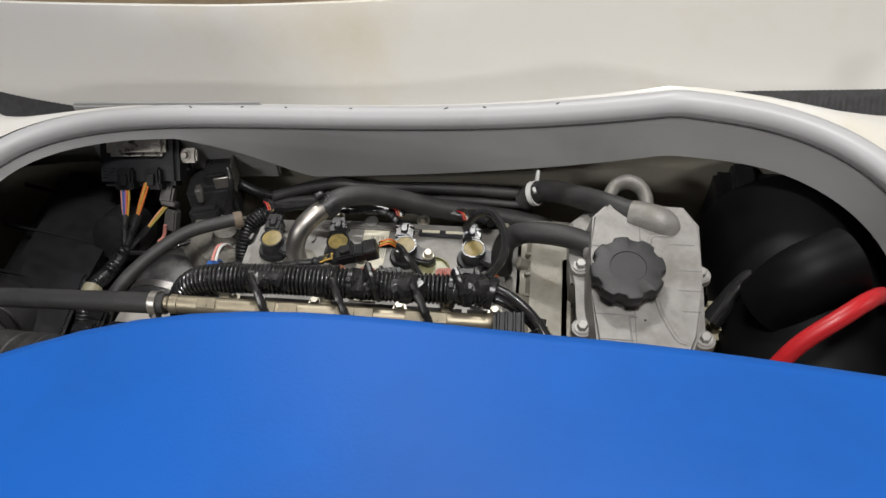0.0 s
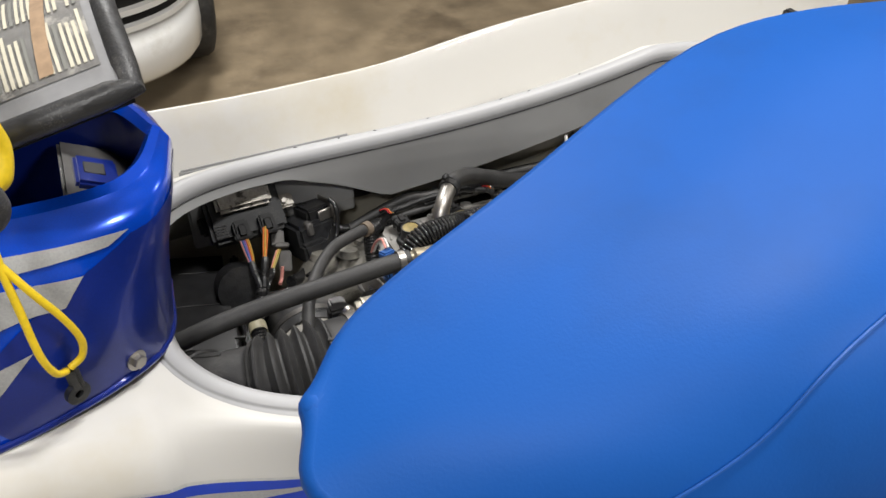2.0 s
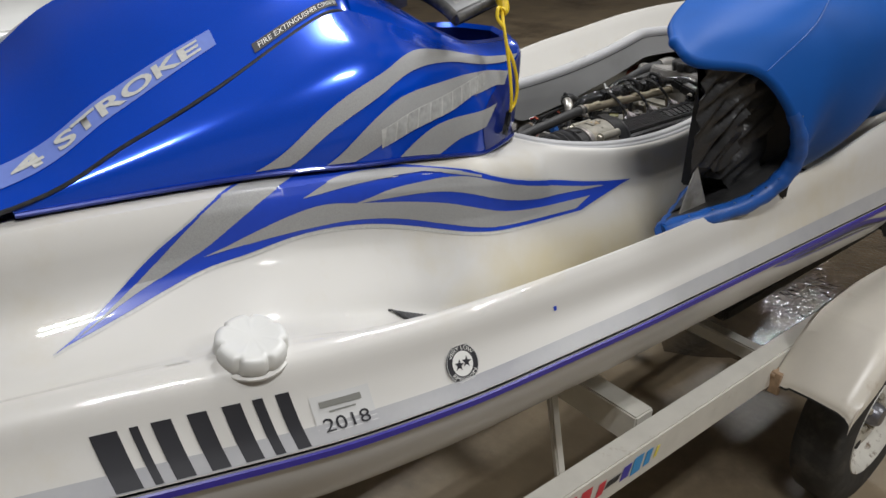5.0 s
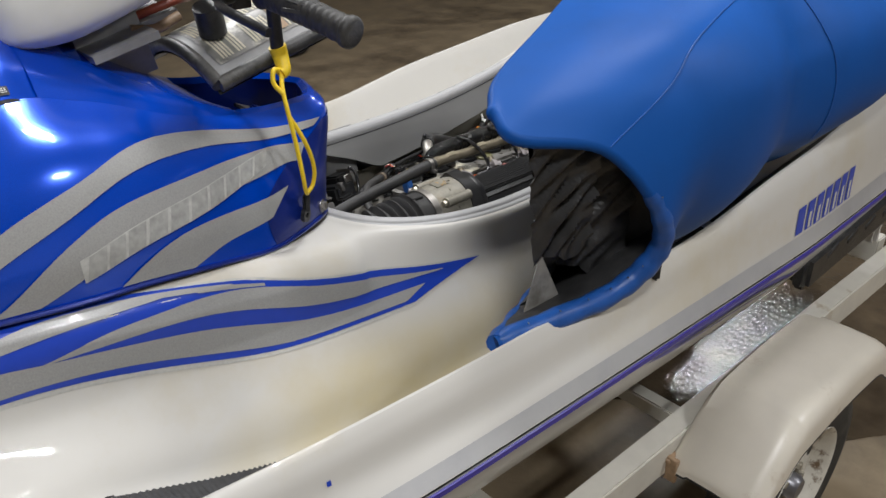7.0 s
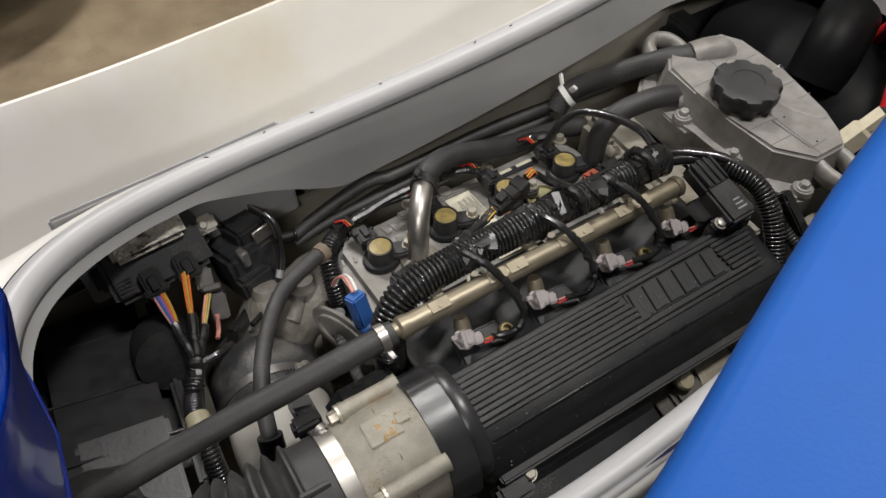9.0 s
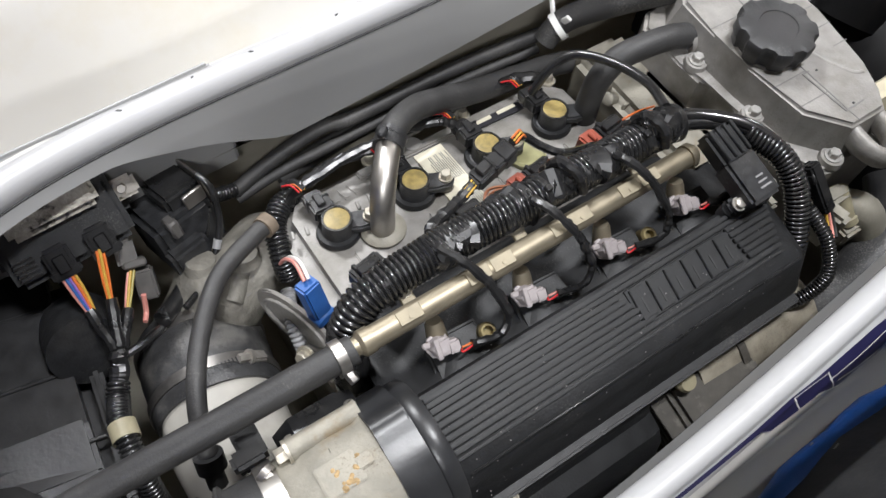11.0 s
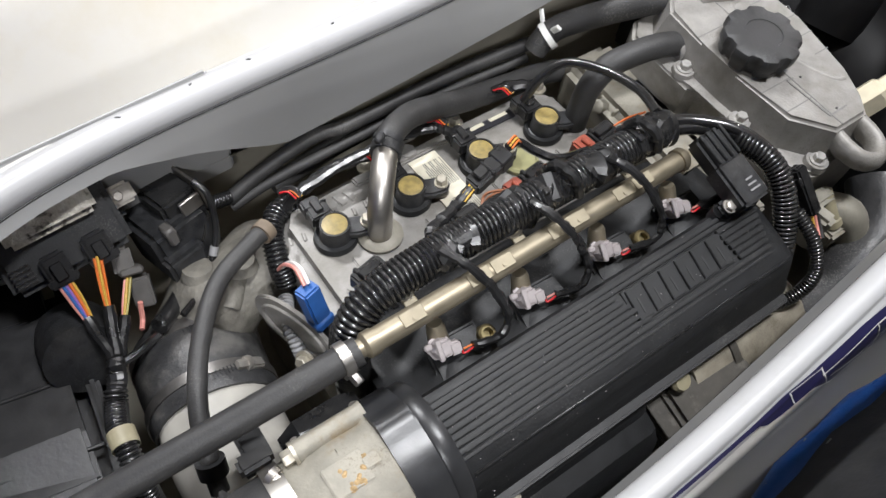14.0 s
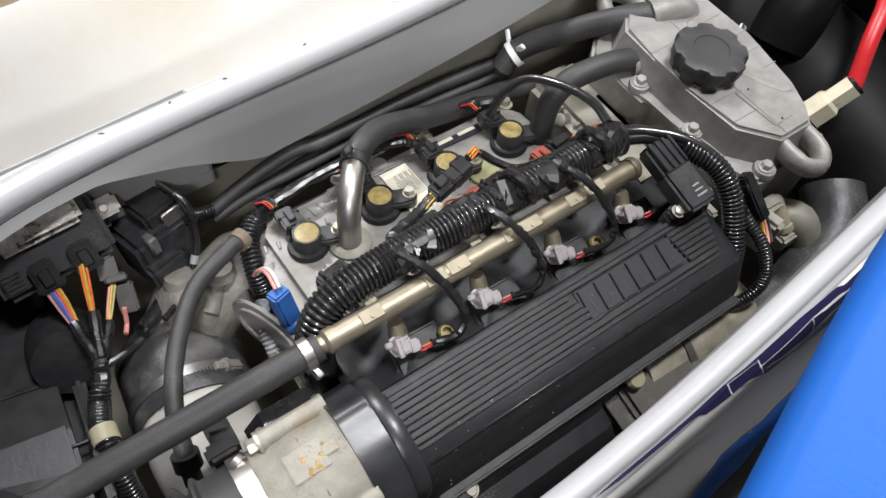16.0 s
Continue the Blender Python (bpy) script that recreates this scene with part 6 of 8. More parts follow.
# lifting eyes
for eye in ([(0.203, -0.085, 1.036), (0.203, -0.112, 1.033), (0.208, -0.127, 1.031), (0.220, -0.1345, 1.030), (0.232, -0.127, 1.031), (0.237, -0.112, 1.033), (0.236, -0.085, 1.036)], [(0.186, 0.10, 1.016), (0.183, 0.130, 1.024), (0.190, 0.150, 1.028), (0.205, 0.158, 1.029), (0.220, 0.150, 1.028), (0.226, 0.130, 1.024), (0.224, 0.10, 1.016)]):
    part("lifting_eye", tube_mesh(spline(eye, 8), 0.0078, 16, flat=1.5), ALU, rc, "cast lifting eye")
part("eye_web", prism_bm([(0.204, -0.09), (0.204, -0.112), (0.212, -0.126), (0.228, -0.126), (0.235, -0.112), (0.235, -0.09)], 0.006, 0.002, pose(0, 0, 1.0165)), ALU, rc)
TOPZ = 1.0508
# recess lines are thin darker bars: the grooves' shade put into colour
for a, b in (((0.162, 0.052), (0.196, 0.052)), ((0.162, 0.024), (0.190, 0.024)), ((0.164, -0.030), (0.204, -0.030)), ((0.168, -0.058), (0.203, -0.058)), ((0.240, 0.058), (0.268, 0.058)), ((0.246, 0.026), (0.272, 0.026)), ((0.247, 0.002), (0.271, 0.002)), ((0.250, -0.022), (0.268, -0.022)), ((0.212, 0.110), (0.212, 0.052)), ((0.2035, -0.022), (0.2050, -0.096))):
    part("cast_line", box_bm(math.hypot(b[0] - a[0], b[1] - a[1]), 0.0011, 0.0005, 0, m=pose((a[0] + b[0]) / 2, (a[1] + b[1]) / 2, TOPZ - 0.0002, 0, 0, math.degrees(math.atan2(b[1] - a[1], b[0] - a[0])))), ALULINE, rc)
for a, b in (((0.198, -0.032), (0.202, -0.082)), ((0.202, -0.082), (0.226, -0.0815)), ((0.198, -0.032), (0.206, -0.032))):
    part("cast_line", box_bm(math.hypot(b[0] - a[0], b[1] - a[1]), 0.0014, 0.0008, 0, m=pose((a[0] + b[0]) / 2, (a[1] + b[1]) / 2, TOPZ, 0, 0, math.degrees(math.atan2(b[1] - a[1], b[0] - a[0])))), ALULINE, rc)
for px, py in ((0.2135, -0.0347), (0.215, -0.0791)):
    lathe("punch_mark", [(0, 0), (0.0013, 0), (0.001, 0.0008), (0, 0.0008)], MARK, rc, pose(px, py, TOPZ - 0.0004), 10)
part("top_channel", tube_mesh(spline([(0.240, 0.070, 1.0486), (0.226, 0.068, 1.0486), (0.2215, 0.058, 1.0486), (0.2215, 0.02, 1.0486), (0.228, -0.02, 1.0486), (0.242, -0.052, 1.0486), (0.252, -0.058, 1.0486)], 6), 0.0030, 10), ALU, rc, "raised welt on the casting")
cap_b = lathe_bm([(0, 0), (0.030, 0), (0.0325, 0.002), (0.0335, 0.010), (0.0355, 0.014), (0.0355, 0.022), (0.0345, 0.0245), (0.0325, 0.0255), (0.018, 0.0258), (0.0175, 0.0250), (0.0, 0.0250)], 96, pose(0, 0, 0))
for v in cap_b.verts:
    a = math.atan2(v.co.y, v.co.x)
    r = math.hypot(v.co.x, v.co.y)
    if r > 0.031:
        k = 1 + 0.055 * min(1.0, max(-1.0, math.cos(8 * a) * 3.2 + 0.9))
        v.co.x *= k
        v.co.y *= k
cap_b.transform(pose(0.195, 0.011, 1.0505, 0, 0, 10))
part("oil_filler_cap", cap_b, BLKCAP, rc, "lobed black oil filler cap", angle=35)
lathe("filler_neck", [(0, 0), (0.033, 0), (0.032, 0.004), (0, 0.004)], ALU, rc, pose(0.195, 0.011, 1.0495), 32)
# spigots for the breather hoses
hose("spigot", [(0.160, 0.071, 1.022), (0.175, 0.066, 1.024), (0.19, 0.06, 1.026)], 0.0155, ALU, rc, 4, 16)
hose("spigot", [(0.205, 0.098, 1.046), (0.222, 0.092, 1.050), (0.236, 0.086, 1.050), (0.242, 0.082, 1.042)], 0.0160, ALU, rc, 4, 16)
part("mount_bracket", merge(box_bm(0.018, 0.040, 0.05, 0.004, 2, pose(0.172, -0.135, 0.965, 0, 0, 10)), box_bm(0.030, 0.016, 0.03, 0.004, 2, pose(0.188, -0.128, 0.975))), ALUD, engine, "stained cast bracket")
lathe("pale_stub", [(0, 0), (0.0085, 0), (0.0085, 0.032), (0.0100, 0.033), (0.0100, 0.040), (0, 0.040)], KHAKI, engine, along((0.196, -0.124, 0.985), (0.204, -0.155, 0.95)), 14, "pale hose stub")
# casing below and beside
part("side_casing", box_bm(0.07, 0.19, 0.16, 0.012, 3, pose(0.123, 0.05, 0.895)), ALUD, engine)
for y in (0.07, 0.02, -0.03):
    lathe("stub", [(0, 0), (0.0075, 0), (0.0075, 0.024), (0.005, 0.026), (0, 0.026)], ALUD, engine, pose(0.106, y + 0.01, 0.955, 0, -60, 0), 14)
part("casing_flange", box_bm(0.012, 0.19, 0.02, 0.003, 2, pose(0.139, -0.01, 0.965)), ALUD, engine)
for k in range(5):
    part("casing_fin", box_bm(0.05, 0.004, 0.05, 0.001, 1, pose(0.118, -0.02 + 0.028 * k, 0.945)), ALUD, engine)

# caps, plugs and plates on the head
lathe("filler_plug", [(0, 0), (0.019, 0), (0.019, 0.004), (0.0165, 0.006), (0.0165, 0.0025), (0, 0.0025)], OLIVE, engine, TILT_H @ pose(0.073, -0.010, 0.001), 30, "round olive plug")
lathe("small_plug", [(0, 0), (0.013, 0), (0.012, 0.003), (0.006, 0.003), (0.005, 0.006), (0, 0.006)], ALU, engine, TILT_H @ pose(0.15, -0.035, 0.001), 24)
lathe("small_plug", [(0, 0), (0.012, 0), (0.011, 0.003), (0.006, 0.003), (0.005, 0.006), (0, 0.006)], ALU, engine, TILT_H @ pose(0.02, -0.045, 0.001), 24)
plate = part("warning_plate", box_bm(0.032, 0.112, 0.0012, 0, m=TILT_H @ pose(-0.006, -0.006, 0.0016, 0, 0, 0)), PAPER, engine, "worn paper warning label")
for k in range(11):
    part("text_line", box_bm(0.0009, 0.036 if k % 3 else 0.026, 0.0004, 0, m=TILT_H @ pose(-0.013 + 0.0021 * k, 0.022 - (0 if k % 3 else 0.004), 0.0024)), INKG, plate)
    part("text_line", box_bm(0.0009, 0.040 if k % 4 else 0.030, 0.0004, 0, m=TILT_H @ pose(-0.013 + 0.0021 * k, -0.032 + (0 if k % 4 else 0.004), 0.0024)), INKG, plate)
tag = part("serial_plate", box_bm(0.062, 0.016, 0.0012, 0, m=TILT_H @ pose(0.078, 0.052, 0.0022, 0, 0, -2)), INK, engine, "small black plate with blank white fields")
for dx in (-0.016, 0.014):
    part("blank_field", box_bm(0.022, 0.005, 0.0006, 0, m=TILT_H @ pose(0.078 + dx, 0.052, 0.0031)), PAPER, tag)

# crank-side black boxes below the plenum
lc = []
for x, q in ((-0.262, 0.6), (-0.258, 0.9), (-0.250, 1.0), (-0.20, 1.0), (-0.14, 1.0), (-0.078, 1.0), (-0.070, 0.95), (-0.067, 0.7)):
    lc.append([(x, -0.150 + (y + 0.150) * q, 0.86 + (z - 0.86) * q) for y, z in ((-0.150, 0.945), (-0.176, 0.946), (-0.186, 0.938), (-0.190, 0.928), (-0.206, 0.922), (-0.216, 0.908), (-0.221, 0.88), (-0.221, 0.82))])
part("lower_cover", sheet(np.array(lc)), PLEN, engine, "black plastic lower cover", angle=28)
part("lower_cover_lug", box_bm(0.034, 0.022, 0.014, 0.004, 2, pose(-0.240, -0.190, 0.943, 12, 0, 0)), PLEN, engine)
bolt("lug_bolt", (0, 0, 0), 0.0055, 0.008, engine, m=pose(-0.222, -0.184, 0.946, 20, 0, 0))
reg = part("regulator", box_bm(0.095, 0.048, 0.04, 0.005, 2, pose(0.003, -0.196, 0.900, 16, 0, 2)), REGM, engine, "dull grey finned regulator")
for k in range(4):
    part("fin", box_bm(0.022, 0.050, 0.0032, 0.0008, 1, pose(-0.050, -0.197, 0.887 + 0.0075 * k, 16, 0, 2)), REGM, reg)
part("pale_clip", merge(lathe_bm([(0, 0), (0.0095, 0), (0.0105, 0.006), (0.008, 0.010), (0, 0.0105)], 14, pose(-0.030, -0.182, 0.931, 35, 0, 0)), box_bm(0.022, 0.010, 0.005, 0.002, 2, pose(-0.020, -0.176, 0.936, 25, 0, 8))), KHAKI, engine, "dirty pale plastic clip")
hose("starter", [(-0.01, -0.166, 0.890), (0.135, -0.170, 0.888)], 0.043, STARTM, engine, 3, 24, "dirty metal cylinder")
part("bracket", merge(box_bm(0.05, 0.026, 0.02, 0.003, 2, pose(0.215, -0.150, 0.945)), box_bm(0.03, 0.03, 0.06, 0.004, 2, pose(0.232, -0.155, 0.915))), ALUD, engine)
bolt("bracket_bolt", (0, 0, 0), 0.006, 0.01, engine, m=pose(0.235, -0.155, 0.952))
hose("water_elbow", [(0.20, -0.125, 0.955), (0.225, -0.150, 0.955), (0.235, -0.17, 0.92)], 0.018, ALUD, engine, 6, 18)

# cast marks, seams and small hardware
for k in range(7):
    part("cast_mark", box_bm(0.010, 0.0035, 0.002, 0.0008, 1, TILT_H @ pose(-0.165 + 0.0135 * k, 0.030 - 0.002 * (k % 2), 0.001, 0, 0, 78)), ALU, engine)
for dx in (-0.125, -0.045, 0.035, 0.115):
    part("cover_rib", box_bm(0.006, 0.058, 0.004, 0.0015, 2, TILT_H @ pose(dx, -0.046, 0.0005)), ALU, engine)
for dx, dy in ((0.135, 0.03), (0.128, -0.055), (-0.015, 0.062)):
    lathe("small_boss", [(0, 0), (0.0095, 0), (0.0085, 0.006), (0, 0.0065)], ALU, engine, TILT_H @ pose(dx, dy, 0.0), 18)
part("throttle_sensor", merge(prism_bm([(-0.034, -0.010), (-0.026, -0.020), (0.022, -0.022), (0.032, -0.010), (0.030, 0.012), (0.016, 0.020), (-0.020, 0.020), (-0.034, 0.008)], 0.022, 0.004, pose(-0.322, -0.064, 1.003, 78, 0, 0), 3), box_bm(0.02, 0.030, 0.014, 0.003, 2, pose(-0.372, -0.052, 1.000)), box_bm(0.026, 0.014, 0.020, 0.003, 2, pose(-0.376, -0.066, 1.006))), BLKG, tb, "black throttle sensor")
for sx_ in (-0.347, -0.299):
    part("sensor_screw", hexbolt_bm(0.0034, 0.004, pose(sx_, -0.074, 1.020, 40, 0, 0)), STEELM, tb)
part("idle_screw", hexbolt_bm(0.0048, 0.009, pose(-0.374, -0.080, 1.004, 20, -30, 0)), YELB, tb)


# ---- hoses, looms and boxes in the bay ----
def hose_thing(name, pts, r, material, label, category="hose", n=10, sides=16):
    ob = part(name, tube_mesh(spline(pts, n), r, sides), material, None, "")
    return tagged(ob, label, category)


fh = hose_thing("fuel_hose", [(-0.278, -0.0465, 1.0435), (-0.32, -0.045, 1.040), (-0.38, -0.041, 1.030), (-0.45, -0.036, 1.018), (-0.52, -0.030, 1.000), (-0.60, -0.025, 0.97), (-0.68, -0.02, 0.93)], 0.0112, RUB, "black rubber fuel hose clamped to the fuel rail")
ring_band("hose_clamp", ((-0.290, -0.046, 1.043), (-0.291, -0.046, 1.043)), 0.0115, 0.008, STEEL, fh, 20, "bright worm-drive clamp")
part("clamp_screw", hexbolt_bm(0.0042, 0.011, pose(-0.290, -0.055, 1.036, 100, 0, 10)), STEELD, fh)

ch = hose_thing("coolant_hose", [(-0.146, 0.122, 1.0), (-0.130, 0.136, 1.002), (-0.100, 0.150, 0.993), (-0.06, 0.158, 0.974), (-0.015, 0.162, 0.956), (0.04, 0.165, 0.942), (0.10, 0.165, 0.930), (0.15, 0.15, 0.92)], 0.0125, RUB, "thick black hose leaving the steel outlet pipe")
ring_band("hose_clamp", ((-0.146, 0.122, 1.0005), (-0.134, 0.134, 1.001)), 0.0132, 0.010, BLK, ch, 24, "black clamp")
part("clamp_screw", box_bm(0.012, 0.008, 0.008, 0.002, 1, pose(-0.152, 0.124, 1.020, 0, 0, 40)), BLK, ch)
ha = hose_thing("breather_hose", [(0.088, 0.184, 0.952), (0.098, 0.184, 0.967), (0.116, 0.179, 0.980), (0.145, 0.153, 1.006), (0.180, 0.118, 1.036), (0.212, 0.096, 1.047)], 0.0132, RUB, "black breather hose with a cream cable tie")
part("cable_tie", lathe_bm([(0.0139, -0.0035), (0.0156, -0.0035), (0.0156, 0.0035), (0.0139, 0.0035), (0.0139, -0.0035)], 20, along((0.101, 0.183, 0.969), (0.116, 0.179, 0.980))), WHITEP, ha, "cream plastic tie")
part("tie_tail", box_bm(0.004, 0.007, 0.016, 0.001, 1, pose(0.100, 0.174, 0.986, 30, -15, 20)), WHITEP, ha)
part("tie_tail", box_bm(0.004, 0.005, 0.016, 0.001, 1, pose(0.103, 0.200, 0.982, -30, 20, 20)), WHITEP, ha)
hose_thing("breather_hose", [(0.066, 0.085, 0.940), (0.066, 0.086, 0.972), (0.071, 0.087, 0.999), (0.088, 0.087, 1.017), (0.112, 0.082, 1.026), (0.14, 0.076, 1.029), (0.166, 0.069, 1.026)], 0.0125, RUB, "short black hose bent from head to rear cover")
hose_thing("air_hose", [(-0.272, 0.129, 0.955), (-0.285, 0.124, 0.957), (-0.33, 0.100, 0.961), (-0.368, 0.055, 0.962), (-0.393, 0.008, 0.957), (-0.404, -0.028, 0.935), (-0.408, -0.045, 0.915)], 0.0082, RUB, "black rubber hose curving over the exhaust joint")
lathe("hose_end", [(0, 0), (0.0106, 0), (0.0106, 0.010), (0.008, 0.011), (0, 0.011)], TANEND, bpy.data.objects["air_hose"], along((-0.275, 0.1275, 0.9555), (-0.262, 0.134, 0.953)))
ring_band("hose_clamp", ((-0.4045, -0.030, 0.933), (-0.408, -0.045, 0.915)), 0.0106, 0.014, BLK, bpy.data.objects["air_hose"])
hose_thing("vacuum_line", [(0.020, 0.122, 0.972), (0.035, 0.118, 1.006), (0.053, 0.108, 1.022), (0.068, 0.075, 1.034), (0.070, 0.035, 1.046), (0.056, 0.0, 1.058)], 0.0046, CONDUIT, "thin black cable arching over the head", "cable")

# main engine loom
MAIN = [(-0.272, -0.034, 0.90), (-0.275, -0.034, 0.952), (-0.277, -0.032, 0.994), (-0.270, -0.024, 1.026), (-0.246, -0.016, 1.045), (-0.19, -0.012, 1.048), (-0.12, -0.011, 1.048), (-0.05, -0.011, 1.047), (0.015, -0.010, 1.046), (0.055, -0.010, 1.045)]
loom = ribbed("wiring_loom", MAIN, 0.0164, CONDUIT, pitch=0.0044, depth=0.19, sides=20)
tagged(loom, "black corrugated wiring loom along the head", "wiring loom")
for x, w in ((-0.172, 0.040), (-0.112, 0.030), (-0.072, 0.020), (-0.030, 0.034), (0.042, 0.03)):
    c = [(x + w * (t - 0.5), -0.0112, 1.0475) for t in np.linspace(0, 1, 13)]
    crumpled("tape_wrap", c[::4], 0.0174, BLKG, loom, 6, 14, "glossy black tape", int(abs(x) * 1000))
part("tape_ring", tube_mesh([(0.056, -0.010, 1.045), (0.063, -0.011, 1.044)], 0.0172, 18, cap=False), BLKG, loom)
TAIL = [(0.055, -0.010, 1.045), (0.082, -0.024, 1.046), (0.108, -0.052, 1.048), (0.124, -0.084, 1.040), (0.126, -0.112, 1.022), (0.118, -0.140, 0.99), (0.108, -0.160, 0.955)]
ribbed("loom_branch", TAIL[2:], 0.0115, CONDUIT, loom)
for off in ((0, 0.004, 0.006), (0.004, -0.004, 0.002), (0.0, 0.008, -0.003)):
    hose("loom_branch", [np.array(p) + np.array(off) for p in TAIL[:5]], 0.0062, CONDUIT, loom, 8, 10)
ribbed("loom_branch", [(0.132, -0.130, 1.01), (0.136, -0.160, 0.993), (0.131, -0.182, 0.965), (0.110, -0.181, 0.936), (0.078, -0.165, 0.926), (0.05, -0.150, 0.92)], 0.0068, CONDUIT, loom, pitch=0.0035)
part("inline_plug", merge(box_bm(0.014, 0.05, 0.013, 0.002, 2, pose(0.158, -0.118, 1.008, 40, 0, 8)), box_bm(0.016, 0.012, 0.015, 0.002, 1, pose(0.157, -0.108, 1.014, 40, 0, 8))), BLKG, loom, "black inline plug")
for dx, mt in ((0, PINKW), (0.004, RUB), (-0.004, YELW)):
    hose("plug_wire", [(0.162 + dx, -0.135, 0.995), (0.160 + dx, -0.148, 0.985), (0.150 + dx, -0.16, 0.985)], 0.0014, mt, loom, 4, 6)
# loops of sleeve and straps over the loom
for x in (-0.07, 0.02):
    crumpled("loom_strap", [(x, 0.006, 1.045), (x + 0.004, -0.004, 1.071), (x + 0.012, -0.022, 1.066), (x + 0.015, -0.028, 1.048)], 0.0048, BLKG, loom, 6, 8, "", 8)

# starboard conduit bend and blue plug at the head's front
ribbed("loom_branch", [(-0.225, 0.155, 0.925), (-0.243, 0.155, 0.935), (-0.260, 0.138, 0.935), (-0.268, 0.115, 0.922), (-0.270, 0.10, 0.90)], 0.0115, CONDUIT, loom)
ribbed("loom_branch", [(-0.278, 0.085, 0.905), (-0.288, 0.06, 0.91), (-0.292, 0.035, 0.90), (-0.290, 0.02, 0.87)], 0.0075, GREYP, loom, pitch=0.004)
BP = along((-0.2725, 0.048, 0.982), (-0.2675, 0.030, 0.925))
part("blue_plug", merge(box_bm(0.018, 0.016, 0.040, 0.002, 2, BP @ pose(0, 0, 0.022)), box_bm(0.021, 0.019, 0.010, 0.002, 1, BP @ pose(0, 0, 0.046)), box_bm(0.006, 0.005, 0.022, 0.001, 1, BP @ pose(0, -0.0095, 0.028))), BLUEW, loom, "blue plastic plug")
crumpled("plug_lead", [BP @ Vector((0, 0, 0.048)), (-0.268, 0.022, 0.905), (-0.272, 0.012, 0.86)], 0.0062, BLKG, loom, 6, 9, "", 15)
for dx, mt in ((0, PINKW), (0.004, WHITEP)):
    hose("plug_wire", [(-0.273 + dx, 0.048, 0.984), (-0.272 + dx, 0.066, 0.985), (-0.274 + dx, 0.084, 0.966), (-0.276 + dx, 0.096, 0.94)], 0.0017, mt, loom, 5, 6)
oval = [(0.026 * math.cos(a), 0.048 * math.sin(a)) for a in np.linspace(0, 2 * math.pi, 29)[:-1]]
SP = pose(-0.286, 0.048, 0.915) @ pose(0, 0, 0, 0, -78, 20) @ pose(0, 0, 0, 0, 0, 0)
sp = part("steel_plate", prism_bm(oval, 0.004, 0.0015, SP), ALU, engine, "oval pressed plate before the head")
part("plate_dish", tube_mesh([SP @ Vector((0.018 * math.cos(a), 0.036 * math.sin(a), 0.0045)) for a in np.linspace(0, 2 * math.pi, 40)], 0.0022, 8), ALU, sp)
part("plate_bolt", hexbolt_bm(0.0065, 0.009, pose(-0.296, 0.012, 0.925, 0, -60, 20)), ZINC, sp)
# coil lead loom behind the coils
crumpled("coil_loom", [(-0.245, 0.150, 0.93), (-0.225, 0.150, 0.955), (-0.18, 0.158, 0.955), (-0.14, 0.152, 0.958), (-0.09, 0.155, 0.957), (-0.04, 0.158, 0.955), (0.02, 0.155, 0.957), (0.05, 0.14, 0.96)], 0.0068, BLKG, loom, 8, 9, "taped loom", 3)
crumpled("coil_loom", [(-0.225, 0.146, 0.962), (-0.17, 0.15, 0.968), (-0.12, 0.148, 0.972), (-0.08, 0.142, 0.968), (-0.065, 0.132, 0.965)], 0.0050, BLKG, loom, 8, 8, "taped loom", 5)
for cx in COILX:
    hose("coil_lead", [(cx - 0.010, 0.142, 0.962), (cx - 0.014, 0.150, 0.966), (cx - 0.024, 0.156, 0.960)], 0.004, CONDUIT, loom, 5, 8)
    for d, mt in ((0, ORANGE), (0.003, YELW), (-0.003, REDW)):
        hose("coil_wire", [(cx - 0.012 + d, 0.140, 0.964), (cx - 0.016 + d, 0.148, 0.968), (cx - 0.022 + d, 0.154, 0.963)], 0.0009, mt, loom, 4, 6)
# plugs between the coils and the loom
def loom_plug(x, y, z, yaw, red):
    p = part("sensor_plug", merge(box_bm(0.030, 0.017, 0.017, 0.002, 2, pose(x, y, z, 0, 0, yaw)), box_bm(0.020, 0.008, 0.006, 0.001, 1, pose(x, y, z + 0.0105, 0, 0, yaw)), box_bm(0.004, 0.02, 0.02, 0.001, 1, pose(x, y, z, 0, 0, yaw) @ pose(-0.008, 0, 0))), BLKG, loom, "black plug")
    if red:
        part("plug_lock", merge(box_bm(0.018, 0.019, 0.019, 0.002, 2, pose(x, y, z, 0, 0, yaw) @ pose(-0.024, 0, 0)), box_bm(0.004, 0.010, 0.004, 0.001, 1, pose(x, y, z, 0, 0, yaw) @ pose(-0.024, 0, 0.011))), RUST, p, "brick-red plug lock")


loom_plug(-0.055, 0.022, 1.012, 8, True)
loom_plug(0.030, 0.028, 1.010, 8, True)
loom_plug(-0.232, 0.012, 1.020, 12, False)
loom_plug(-0.135, 0.016, 1.016, 6, False)
for d in (-0.004, 0, 0.004):
    hose("plug_wire", [(0.045, 0.026 + d, 1.012), (0.058, 0.022 + d, 1.022), (0.066, 0.012 + d, 1.036)], 0.0011, ORANGE, loom, 5, 6)
    hose("plug_wire", [(-0.118, 0.012 + d, 1.018), (-0.108, 0.02 + d, 1.026), (-0.094, 0.004, 1.048)], 0.0014, BRNW, loom, 5, 6)
